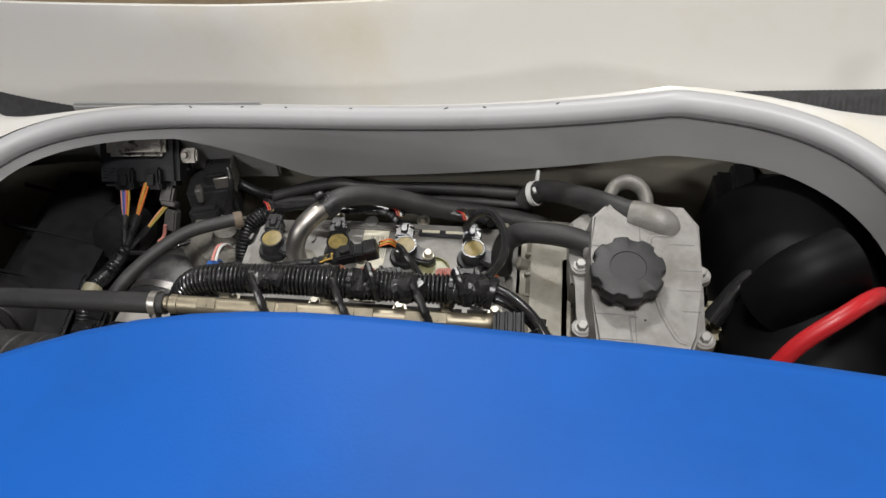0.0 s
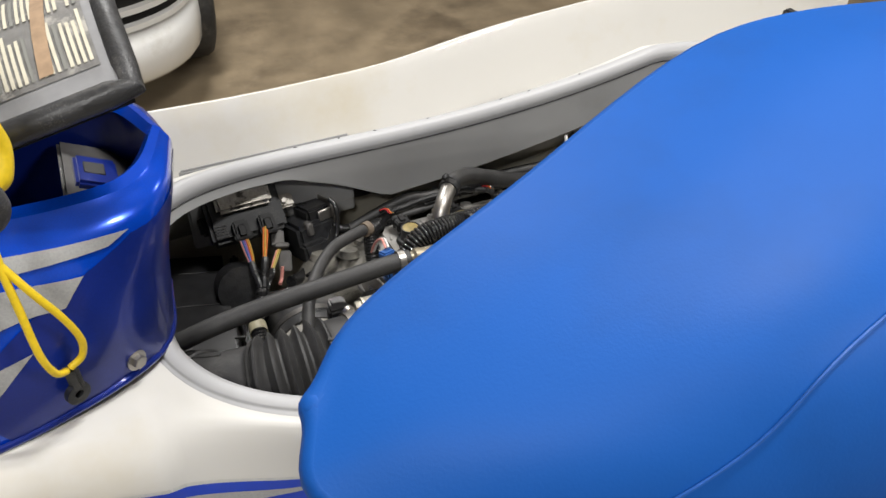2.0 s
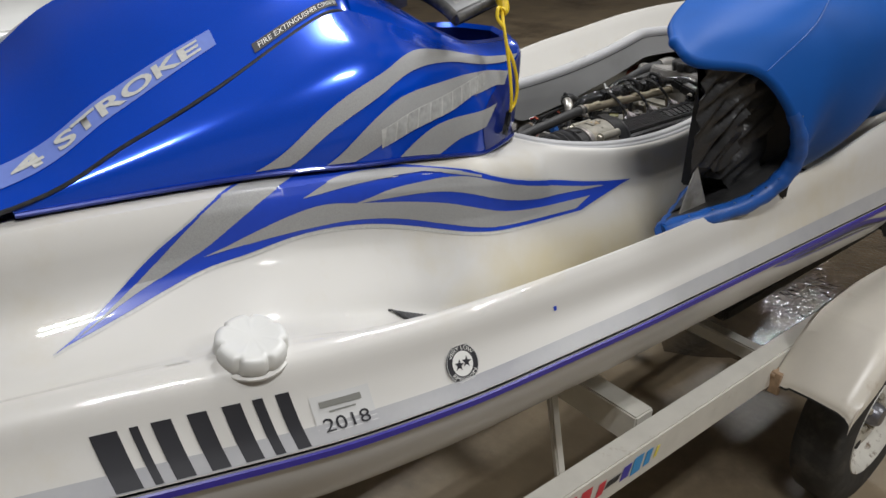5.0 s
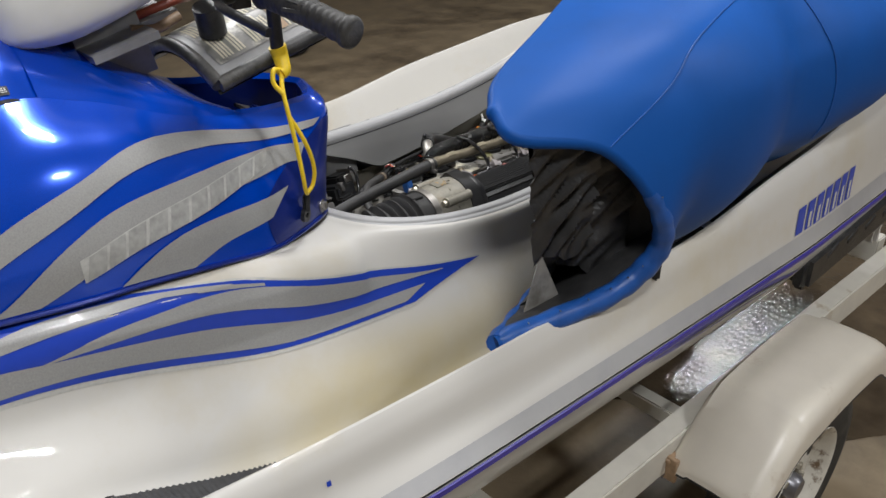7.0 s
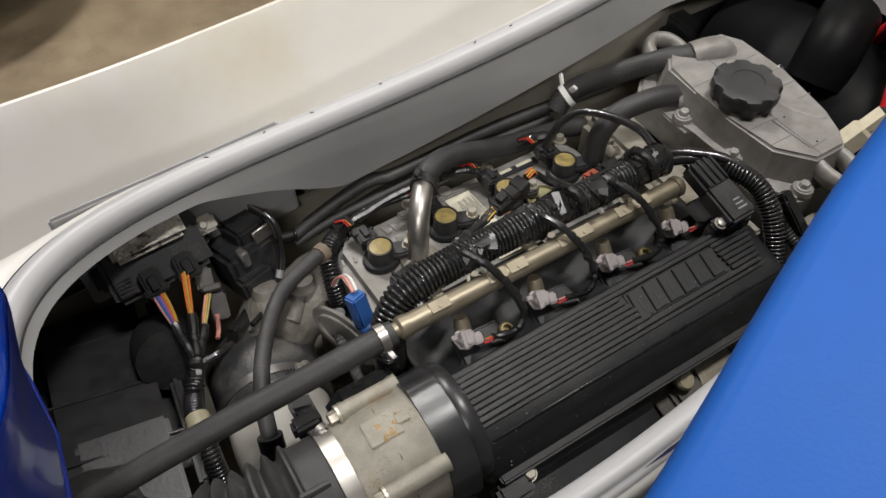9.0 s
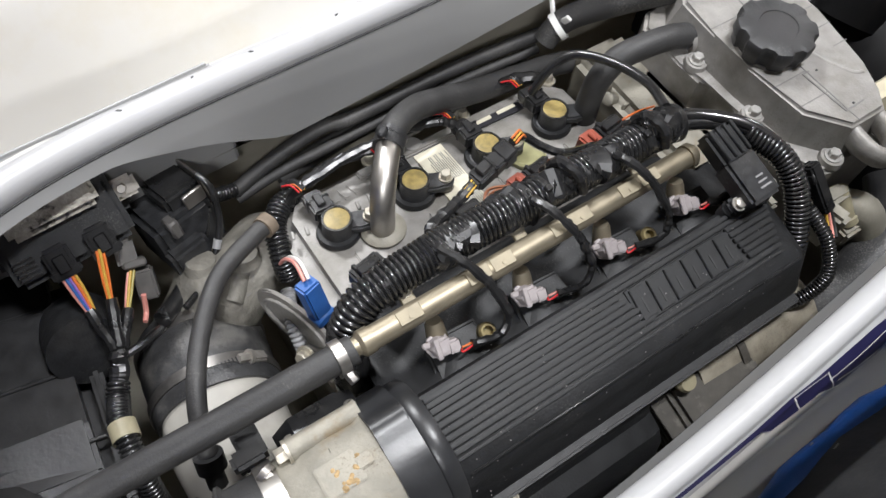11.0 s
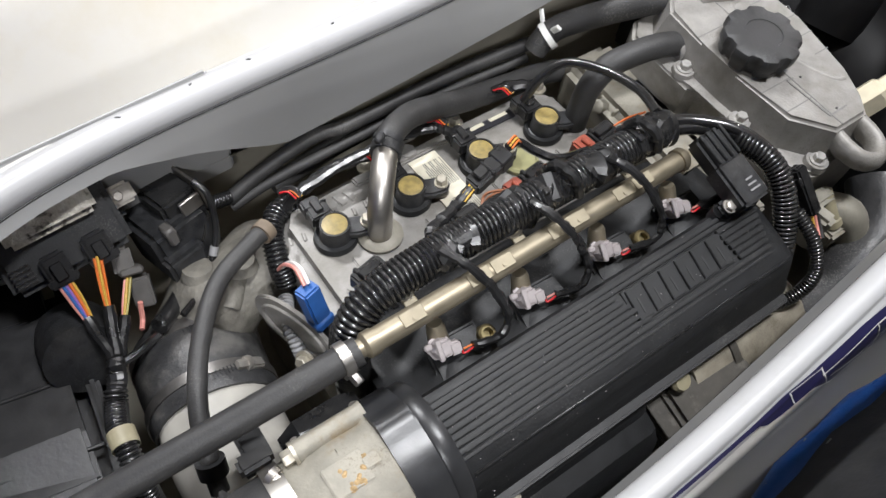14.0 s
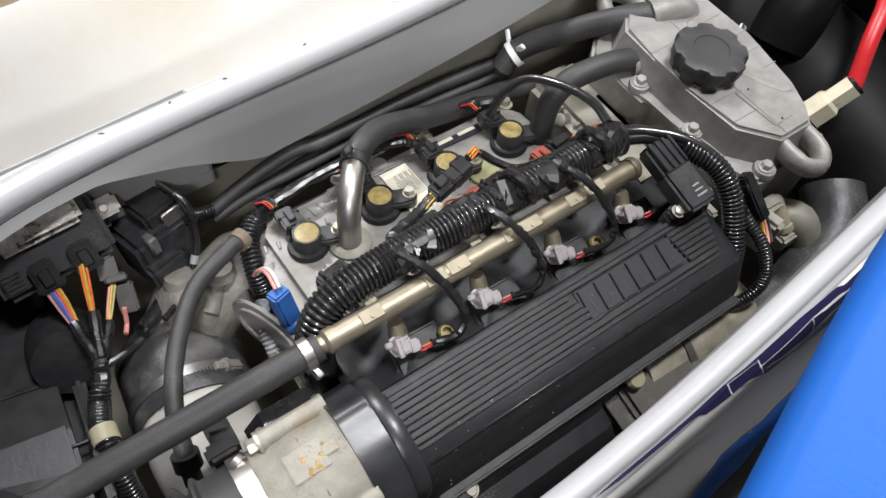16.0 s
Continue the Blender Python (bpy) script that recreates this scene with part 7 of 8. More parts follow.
part("middle_plug", merge(box_bm(0.046, 0.016, 0.015, 0.002, 2, pose(-0.092, 0.042, 1.026, 0, -8, 12)), box_bm(0.016, 0.019, 0.018, 0.002, 1, pose(-0.077, 0.046, 1.028, 0, -8, 12)), box_bm(0.012, 0.010, 0.005, 0.001, 1, pose(-0.104, 0.040, 1.035, 0, -8, 12)), box_bm(0.003, 0.018, 0.017, 0.001, 1, pose(-0.094, 0.042, 1.026, 0, -8, 12))), BLKG, loom, "black plug lying over the coils")
crumpled("plug_lead", [(-0.118, 0.034, 1.028), (-0.140, 0.027, 1.025), (-0.165, 0.018, 1.030), (-0.180, 0.006, 1.042)], 0.0056, BLKG, loom, 8, 9, "", 7)
hose("plug_lead", [(-0.066, 0.050, 1.034), (-0.048, 0.056, 1.022), (-0.035, 0.045, 1.012), (-0.022, 0.028, 1.012), (-0.015, 0.005, 1.045)], 0.0042, CONDUIT, loom, 8, 8)
for d in (-0.003, 0, 0.003):
    hose("plug_wire", [(-0.066, 0.049 + d, 1.036), (-0.056, 0.053 + d, 1.036), (-0.050, 0.055 + d, 1.028)], 0.0010, ORANGE if d else YELW, loom, 4, 6)
    hose("plug_wire", [(-0.117, 0.034 + d, 1.03), (-0.124, 0.031 + d, 1.03), (-0.130, 0.029 + d, 1.028)], 0.0009, YELW if d else GREENW, loom, 4, 6)

# pressure sensor on the plenum
ms = thing("pressure_sensor", (0.083, -0.090, 1.012), "black intake pressure sensor screwed to the plenum", "sensor")
SM = pose(0.083, -0.086, 1.036, 14, 0, 2)
part("foot", merge(lathe_bm([(0, 0), (0.010, 0), (0.009, 0.014), (0, 0.014)], 16, pose(0.066, -0.096, 1.004)), lathe_bm([(0, 0), (0.010, 0), (0.009, 0.016), (0, 0.016)], 16, pose(0.102, -0.096, 1.004))), BLK, ms)
part("body", merge(box_bm(0.034, 0.044, 0.022, 0.003, 2, SM), box_bm(0.052, 0.014, 0.008, 0.003, 2, SM @ pose(0, -0.012, -0.008))), BLK, ms)
part("socket", merge(box_bm(0.030, 0.034, 0.019, 0.003, 2, SM @ pose(-0.002, 0.034, 0.002)), *[box_bm(0.0035, 0.030, 0.004, 0.001, 1, SM @ pose(-0.012 + 0.008 * k, 0.036, 0.012)) for k in range(4)]), PLEN, ms, "ribbed black plug")
for dx in (-0.019, 0.019):
    part("screw", hexbolt_bm(0.0050, 0.005, SM @ pose(dx, -0.013, -0.003), 1.3), STEELM, ms)
for k in range(3):
    part("text_line", box_bm(0.012 - 0.002 * k, 0.0016, 0.0005, 0, m=SM @ pose(0.004, -0.012 + 0.005 * k, 0.0112)), GREYP, ms)

# engine control unit and relay box, starboard front
ecu = thing("engine_control_unit", (-0.42, 0.21, 0.93), "black finned control unit with corroded metal top", "control unit")
EM = pose(-0.426, 0.229, 0.966, 40, 0, 4)
part("case", merge(box_bm(0.108, 0.072, 0.034, 0.006, 2, EM @ pose(0, -0.012, 0)), box_bm(0.128, 0.03, 0.012, 0.004, 2, EM @ pose(0, -0.012, -0.012))), PLEN, ecu)
part("metal_top", box_bm(0.080, 0.030, 0.014, 0.005, 2, EM @ pose(0.001, 0.006, 0.021)), CORR, ecu, "corroded bare metal top")
bolt("mount_bolt", (0, 0, 0), 0.0048, 0.006, ecu, STEELM, m=EM @ pose(0.060, -0.008, 0.005))
part("mount_lug", box_bm(0.03, 0.02, 0.01, 0.003, 2, EM @ pose(0.060, -0.008, 0.000)), STEELM, ecu)
for dx in (-0.014, 0.023):
    part("socket", merge(box_bm(0.022, 0.024, 0.016, 0.003, 2, EM @ pose(dx, -0.036, 0.022)), box_bm(0.026, 0.010, 0.020, 0.002, 2, EM @ pose(dx, -0.048, 0.021)), box_bm(0.010, 0.016, 0.005, 0.001, 1, EM @ pose(dx, -0.040, 0.032))), PLUGK, ecu, "black plug")
part("socket", merge(box_bm(0.018, 0.026, 0.016, 0.003, 2, EM @ pose(0.034, -0.060, 0.004, 0, 0, -14)), box_bm(0.021, 0.008, 0.019, 0.002, 1, EM @ pose(0.036, -0.072, 0.004, 0, 0, -14))), GREYD, ecu, "grey plug")
part("coaming_recess", box_bm(0.25, 0.008, 0.13, 0.003, 2, pose(-0.375, 0.243, 0.972, -6, 0, 3)), GREYGEL, ski, "grey wall of the bay behind the control unit")
for k in range(5):
    part("case_bar", box_bm(0.018, 0.0016, 0.0012, 0, m=EM @ pose(-0.040, -0.024 - 0.004 * k, 0.0175)), BLKG, ecu)
part("round_boss", lathe_bm([(0, -0.02), (0.034, -0.02), (0.036, 0.0), (0.034, 0.03), (0, 0.034)], 28, pose(-0.455, 0.152, 0.885, 60, 0, 0)), BLK, ecu)
wires = thing("control_unit_loom", (-0.425, 0.09, 0.94), "taped loom with coloured wires from the control unit", "wiring loom")
JX = np.array((-0.432, 0.102, 0.906))
for base_, cols in (((-0.440, 0.177, 0.956), (PINKW, BLUEW, PURPW, ORANGE, YELW)), ((-0.404, 0.176, 0.962), (ORANGE, YELW, ORANGE)), ((-0.391, 0.168, 0.922), (PINKW, YELW, GREENW))):
    b0 = np.array(base_)
    mid_ = b0 + (JX - b0) * 0.50 + np.array((0, 0, -0.002))
    for j, mt in enumerate(cols):
        o = np.array(((j - 1.2) * 0.0027, 0.0, 0.0014 * (j % 2)))
        hose("wire", [b0 + o, b0 + (mid_ - b0) * 0.5 + o * 0.9, mid_ + o * 0.45], 0.0014, mt, wires, 5, 8)
    crumpled("sleeve", [mid_ - (mid_ - b0) * 0.12, mid_ + (JX - mid_) * 0.5, JX], 0.0052, BLKG, wires, 6, 9, "", 11)
crumpled("trunk", [JX + (0, 0.004, 0.002), JX + (-0.006, -0.008, -0.004), (-0.446, 0.082, 0.898)], 0.0090, BLKG, wires, 8, 10, "taped trunk", 12)
ribbed("conduit", [(-0.444, 0.086, 0.899), (-0.450, 0.072, 0.897), (-0.455, 0.050, 0.906), (-0.456, 0.030, 0.908), (-0.458, 0.005, 0.895), (-0.46, -0.02, 0.86)], 0.0105, CONDUIT, wires)
lathe("tape_band", [(0.0110, -0.008), (0.0120, -0.008), (0.0120, 0.008), (0.0110, 0.008), (0.0110, -0.008)], KHAKI, wires, along((-0.4553, 0.038, 0.9075), (-0.456, 0.028, 0.908)), 18, "khaki tape band")
hose("sleeve", [(-0.305, 0.190, 0.930), (-0.318, 0.178, 0.908), (-0.345, 0.160, 0.888), (-0.375, 0.13, 0.885), (-0.405, 0.115, 0.89), JX], 0.004, CONDUIT, wires, 8, 8)
hose("sleeve", [(-0.345, 0.158, 0.890), (-0.365, 0.142, 0.886), (-0.388, 0.122, 0.898)], 0.0085, BLKG, wires, 6, 10)
hose("wire", [(-0.392, 0.150, 0.905), (-0.397, 0.142, 0.890), (-0.402, 0.132, 0.89)], 0.0025, PINKW, wires, 5, 8)
part("inline_plug", merge(box_bm(0.018, 0.03, 0.014, 0.002, 2, pose(-0.385, 0.160, 0.905, 50, 0, -15))), GREYD, wires)

relay = thing("relay_box", (-0.335, 0.225, 0.90), "black relay box with steel bracket beside the control unit", "relay box")
RM = pose(-0.335, 0.205, 0.905, -18, 0, 14)
part("case", merge(box_bm(0.062, 0.065, 0.06, 0.006, 2, RM), box_bm(0.04, 0.02, 0.03, 0.004, 2, RM @ pose(-0.012, -0.035, -0.01)), box_bm(0.05, 0.012, 0.016, 0.006, 2, RM @ pose(0.004, -0.05, -0.026))), BLK, relay)
part("cover", box_bm(0.040, 0.050, 0.02, 0.004, 2, RM @ pose(0.014, 0.004, 0.036)), BLKG, relay)
part("bracket", merge(box_bm(0.003, 0.056, 0.035, 0.001, 1, RM @ pose(0.034, 0.002, 0.034)), box_bm(0.022, 0.004, 0.016, 0.001, 1, RM @ pose(0.020, -0.026, 0.034))), STEEL, relay, "bent steel bracket")
part("latch", box_bm(0.010, 0.016, 0.020, 0.002, 1, RM @ pose(-0.012, -0.030, 0.024)), GREYD, relay)
ribbed("conduit", [(-0.305, 0.222, 0.912), (-0.286, 0.226, 0.888), (-0.262, 0.229, 0.878)], 0.0080, CONDUIT, relay)
# looms along the starboard wall
hose_thing("starboard_loom", [(-0.268, 0.228, 0.877), (-0.24, 0.232, 0.886), (-0.195, 0.232, 0.904), (-0.158, 0.230, 0.914), (-0.123, 0.226, 0.912), (0.0, 0.220, 0.925), (0.09, 0.212, 0.93), (0.2, 0.208, 0.925)], 0.0080, RUB, "black loom along the bay's starboard wall", "cable")
hose_thing("starboard_loom", [(-0.268, 0.224, 0.868), (-0.22, 0.224, 0.880), (-0.12, 0.220, 0.893), (-0.02, 0.212, 0.91), (0.1, 0.205, 0.915)], 0.0060, RUB, "thin black loom along the bay's starboard wall", "cable")

# exhaust casting and rubber joint
ex = thing("exhaust_joint", (-0.37, 0.06, 0.86), "dirty exhaust elbow with clamped black rubber joint", "exhaust joint")
hose("casting", [(-0.20, 0.15, 0.84), (-0.25, 0.145, 0.862), (-0.305, 0.140, 0.868), (-0.345, 0.134, 0.852), (-0.368, 0.112, 0.830)], [0.046 + 0.004 * math.sin(i * 0.7) for i in range(33)], EXH, ex, 8, 30, "stained grey exhaust casting")
for q in ((-0.300, 0.130, 0.914), (-0.335, 0.150, 0.902), (-0.268, 0.150, 0.908)):
    lathe("casting_boss", [(0, 0), (0.017, 0), (0.014, 0.010), (0, 0.012)], EXH, ex, pose(*q, -15, 10, 0), 18)
part("casting_rib", tube_mesh(spline([(-0.262, 0.150, 0.905), (-0.295, 0.135, 0.905), (-0.325, 0.108, 0.892)], 5), 0.010, 12), EXH, ex)
cA_, cB_ = np.array((-0.369, 0.122, 0.824)), np.array((-0.380, 0.036, 0.838))
hose("rubber_joint", [cA_, cA_ * 0.5 + cB_ * 0.5 + (0, 0, 0.002), cB_], [0.0600, 0.0610, 0.0615, 0.0618, 0.0622, 0.0625, 0.0622, 0.0618, 0.0612, 0.0618, 0.0622, 0.0620, 0.0600], RUBG, ex, 6, 40, "black rubber joint")
dj = (cB_ - cA_) / np.linalg.norm(cB_ - cA_)
for f in (0.013, 0.070):
    p = cA_ + dj * f
    ring_band("band_clamp", (p, p + dj), 0.0622, 0.011, STEELD, ex, 48, "dull steel band clamp")
    for k in range(10):
        a = radians(62 + 3.2 * k)
        u = np.array((math.cos(a), 0, math.sin(a)))
        part("band_slot", box_bm(0.0012, 0.007, 0.0006, 0, m=pose(*(p + u * 0.0640), 0, 90 - math.degrees(a), 0)), BLK, ex)
    sc_ = p + np.array((0.0635 * math.cos(radians(40)), 0, 0.0635 * math.sin(radians(40))))
    part("clamp_screw", merge(box_bm(0.018, 0.012, 0.007, 0.002, 2, pose(*sc_, 0, 50, 0)), hexbolt_bm(0.0048, 0.014, pose(sc_[0] - 0.006, sc_[1], sc_[2] + 0.008, 0, -50, 0))), STEELM, ex, "worm screw of the clamp")
hose("outlet", [cB_ - dj * 0.01, cB_ + dj * 0.03, cB_ + dj * 0.06 + (0.004, 0, -0.01), cB_ + dj * 0.11 + (0.01, 0, -0.04)], 0.0565, EXHP, ex, 4, 32, "pale chalky exhaust pipe")

# black air box and tank at the bow end of the bay
ab = thing("air_box", (-0.53, 0.12, 0.62), "large black moulded air box at the bow end of the bay", "air box")
part("box", box_bm(0.16, 0.26, 0.30, 0.03, 4, pose(-0.545, 0.135, 0.745, 0, 8, -6)), AIRB, ab)
for k in range(3):
    part("rib", box_bm(0.15, 0.004, 0.006, 0.001, 1, pose(-0.545, 0.06 + 0.07 * k, 0.895, 0, 8, -6)), AIRB, ab)
part("side_channel", box_bm(0.012, 0.24, 0.03, 0.004, 2, pose(-0.462, 0.11, 0.868, 0, 8, -6)), AIRB, ab)
part("panel", box_bm(0.09, 0.10, 0.01, 0.004, 2, pose(-0.53, 0.03, 0.885, 12, 6, -6)), AIRB, ab)
part("lid", box_bm(0.19, 0.22, 0.02, 0.008, 2, pose(-0.61, -0.04, 0.875, 6, 10, 10)), AIRB, ab)

# silencer, battery and dipstick at the stern end
wb = thing("water_box", (0.42, -0.02, 0.75), "glossy black rubber water box behind the engine", "silencer")
hose("body", [(0.40, 0.18, 0.93), (0.405, 0.05, 0.935), (0.40, -0.10, 0.92), (0.38, -0.22, 0.88)], 0.095, RUBK, wb, 8, 36)
hose("neck", [(0.35, 0.02, 1.0), (0.375, 0.03, 1.04), (0.42, 0.05, 1.05)], 0.036, RUBK, wb, 8, 24)
hose("duct", [(0.30, -0.14, 0.945), (0.27, -0.175, 0.93), (0.20, -0.20, 0.905), (0.12, -0.21, 0.88)], 0.033, RUBG, wb, 8, 26, "grey rubber duct")
bt = thing("battery", (0.42, 0.2, 0.75), "black battery with a blue band and pale plain bars", "battery")
part("case", box_bm(0.14, 0.12, 0.16, 0.006, 2, pose(0.40, 0.20, 0.86)), BLK, bt)
part("label", box_bm(0.10, 0.002, 0.03, 0, m=pose(0.40, 0.138, 0.89)), INK, bt)
part("label_bar", box_bm(0.085, 0.001, 0.009, 0, m=pose(0.40, 0.1365, 0.896)), PAPER, bt)
part("label_band", box_bm(0.10, 0.001, 0.006, 0, m=pose(0.40, 0.1365, 0.878)), BLUEW, bt)
part("strap", box_bm(0.03, 0.13, 0.17, 0.004, 2, pose(0.365, 0.20, 0.865)), BLKVIN, bt)
part("terminal", hexbolt_bm(0.008, 0.02, pose(0.34, 0.17, 0.945)), ZINC, bt)
dp = thing("dipstick_hose", (0.30, -0.08, 1.0), "red rubber-sheathed cable with pale brass nut", "cable")
lathe("nut", [(0, 0), (0.017, 0), (0.017, 0.022), (0.013, 0.026), (0.013, 0.05), (0, 0.05)], BRASSW, dp, along((0.292, -0.075, 1.005), (0.335, -0.09, 1.06)), 6)
hose("sleeve", [(0.305, -0.080, 1.022), (0.325, -0.087, 1.046)], 0.011, BLKG, dp, 4, 14)
hose("sheath", [(0.322, -0.086, 1.042), (0.345, -0.066, 1.075), (0.38, -0.045, 1.095), (0.41, -0.022, 1.09), (0.445, 0.01, 1.05), (0.48, 0.04, 0.99)], 0.0085, REDW, dp, 8, 16, "red rubber sheath")
hose_thing("rear_cable", [(0.30, 0.02, 0.96), (0.34, 0.06, 0.99), (0.40, 0.09, 1.01), (0.46, 0.10, 1.0)], 0.012, CONDUIT, "black cable behind the rear cover", "cable")
part("pale_block", box_bm(0.06, 0.05, 0.05, 0.008, 2, pose(0.325, 0.03, 0.93)), KHAKI, wb)

# worm-drive clamp heads, ties and stray leads in the bay
for at in ((-0.236, -0.0148, 1.0415), (-0.085, -0.011, 1.0475), (0.02, -0.010, 1.046)):
    ring_band("cable_tie", (at, (at[0] + 0.01, at[1] + 0.0002, at[2] + (0.003 if at[0] < -0.2 else 0.0))), 0.0150, 0.0045, BLKG, loom, 20, "black cable tie")
    part("tie_head", box_bm(0.006, 0.006, 0.005, 0.001, 1, pose(at[0], at[1] - 0.006, at[2] + 0.0165)), BLKG, loom)
tg = thing("engine_ground_lead", (-0.30, 0.21, 0.93), "thin black lead with a pale ferrule by the relay box", "cable")
hose("lead", [(-0.302, 0.205, 0.965), (-0.296, 0.190, 0.955), (-0.302, 0.172, 0.925), (-0.318, 0.155, 0.905), (-0.340, 0.135, 0.90), (-0.365, 0.118, 0.905)], 0.0034, CONDUIT, tg, 8, 10)
lathe("ferrule", [(0, 0), (0.0042, 0), (0.0042, 0.009), (0, 0.009)], GREYP, tg, along((-0.310, 0.163, 0.914), (-0.318, 0.155, 0.905)), 12, "pale ferrule")
hose_thing("bilge_hose", [(-0.22, 0.225, 0.87), (-0.12, 0.235, 0.875), (0.0, 0.23, 0.88), (0.10, 0.215, 0.875)], 0.011, RUB, "black hose low along the bay's starboard side")
hose_thing("bilge_hose", [(0.12, -0.17, 0.90), (0.17, -0.195, 0.905), (0.22, -0.21, 0.90), (0.28, -0.215, 0.885)], 0.012, RUBG, "black hose low on the bay's port side")
# starter body and cover, tan with grime, beside the regulator
st = bpy.data.objects["starter"]
ring_band("starter_band", ((0.040, -0.1675, 0.8895), (0.041, -0.1675, 0.8895)), 0.0436, 0.008, REGM, st, 28)


# pale flecks of dust lying on the plenum and the runners
fq = random.Random(33)
fv, ff = [], []
for k in range(64):
    x = fq.uniform(-0.25, 0.10)
    if k < 40:
        y = fq.uniform(-0.158, -0.094)
        z = plenum_top(y) + (0.0048 if y > -0.148 else 0.0008)
    else:
        y = fq.uniform(-0.176, -0.160)
        z = float(np.interp(-y, [0.158, 0.163, 0.1675, 0.172, 0.1765], [0.9995, 0.9955, 0.985, 0.970, 0.964])) + 0.0007
    r = fq.uniform(0.00025, 0.0006)
    b0 = len(fv)
    fv += [(x - r, y, z), (x, y - r, z - r * 0.3), (x + r * 1.3, y, z), (x, y + r, z + r * 0.3), (x, y, z + r * 0.8)]
    ff += [(b0, b0 + 1, b0 + 4), (b0 + 1, b0 + 2, b0 + 4), (b0 + 2, b0 + 3, b0 + 4), (b0 + 3, b0, b0 + 4)]
tagged(part("dust_flecks", mesh_of(fv, ff), GREYPL, None, smooth=False), "pale dust flecks lying on the black intake plenum", "dust", kind="stuff")
# small dark chips along the starboard lip
for x0, w in ((-0.34, 0.003), (-0.27, 0.002), (-0.21, 0.0025), (-0.13, 0.002), (-0.02, 0.003), (0.03, 0.002), (0.12, 0.0025)):
    k = int(np.argmin(np.abs(CURVE[len(CURVE) // 2:, 0] - x0))) + len(CURVE) // 2
    c = CURVE[k] + np.array((OUTW[k][0] * 0.010, OUTW[k][1] * 0.010, 0.0024))
    part("paint_chip", prism_bm([(-w, -0.0006), (w * 0.6, -0.0009), (w, 0.0004), (-w * 0.4, 0.0008)], 0.0006, 0, pose(*c, 0, 0, 30 * math.sin(k))), MARK, ski)


# ---- trailer ----
trailer = thing("boat_trailer", (0.2, 0, 0), "cream-white single-axle boat trailer under the jet ski", "trailer")


def beam(name, a, b, w, h, material=None, parent=None):
    a, b = Vector(a), Vector(b)
    d = b - a
    yaw, pitch = math.degrees(math.atan2(d.y, d.x)), math.degrees(math.atan2(d.z, math.hypot(d.x, d.y)))
    c = (a + b) / 2
    return part(name, box_bm(d.length, w, h, 0.004, 2, pose(*c, 0, -pitch, yaw)), material or TRAIL, parent or trailer)


for s in (1, -1):
    beam("side_rail", (-1.0, s * 0.488, 0.484), (1.5, s * 0.508, 0.468), 0.05, 0.085)
    beam("side_rail", (-2.3, s * 0.06, 0.47), (-0.99, s * 0.488, 0.484), 0.05, 0.085)
beam("cross_member", (-0.45, -0.44, 0.46), (-0.45, 0.44, 0.46), 0.06, 0.08)
beam("cross_member", (1.2, -0.45, 0.46), (1.2, 0.45, 0.46), 0.06, 0.08)
beam("tongue", (-3.4, 0, 0.42), (-0.6, 0, 0.42), 0.07, 0.10)
beam("axle", (0.28, -0.62, 0.27), (0.28, 0.62, 0.27), 0.045, 0.045)
beam("strut", (-0.62, -0.37, 0.34), (-0.60, -0.30, 0.55), 0.02, 0.02)
for s in (1, -1):
    part("bunk", box_bm(1.3, 0.14, 0.05, 0.012, 3, pose(0.80, s * 0.20, 0.425)), WETB, trailer, "dark carpeted bunk")


def wheel(y):
    t = part("tyre", lathe_bm([(0.158, -0.05), (0.165, -0.058), (0.205, -0.064), (0.246, -0.057), (0.260, -0.043), (0.265, 0), (0.260, 0.043), (0.246, 0.057), (0.205, 0.064), (0.165, 0.058), (0.158, 0.05)], 48, pose(0.28, y, 0.265, 90, 0, 0), False), TYRE, trailer, "worn black trailer tyre")
    s = -1 if y < 0 else 1
    rim_ = part("rim", lathe_bm([(0.0, 0.015), (0.05, 0.02), (0.06, 0.032), (0.10, 0.028), (0.118, 0.01), (0.138, 0.03), (0.152, 0.054), (0.164, 0.060), (0.166, 0.054), (0.158, 0.045), (0.152, -0.05), (0.0, -0.01)], 40, pose(0.28, y, 0.265, 90 if s < 0 else -90, 0, 0)), TRAILW, trailer, "scratched white steel rim")
    for k in range(5):
        a = 2 * math.pi * k / 5
        part("lug_nut", hexbolt_bm(0.009, 0.018, pose(0.28 + 0.05 * math.cos(a), y + s * 0.022, 0.265 + 0.05 * math.sin(a), 90 if s < 0 else -90)), ZINC, rim_)
        a += 0.6
        # near-black disc on the rim, painting the shade of a hole
        part("slot", lathe_bm([(0, 0), (0.014, 0), (0.014, 0.004), (0, 0.004)], 16, pose(0.28 + 0.095 * math.cos(a), y + s * 0.026, 0.265 + 0.095 * math.sin(a), 90 if s < 0 else -90)), DARKIN, rim_)
    lathe("hub_cap", [(0, 0.0), (0.032, 0.0), (0.031, 0.03), (0.024, 0.04), (0, 0.042)], GREYHUB, rim_, pose(0.28, y + s * 0.015, 0.265, 90 if s < 0 else -90, 0, 0))


TRAILW = mat("chipped_white_rim", (0.66, 0.64, 0.58), 0.4, grain=0.08, scale=30, stain=(0.16, 0.11, 0.07), stain_scale=28, stain_cut=(0.55, 0.66))
GREYHUB = mat("grey_hub", (0.2, 0.2, 0.22), 0.35, metal=0.6, grain=0.1, scale=80)
wheel(-0.625)
wheel(0.625)


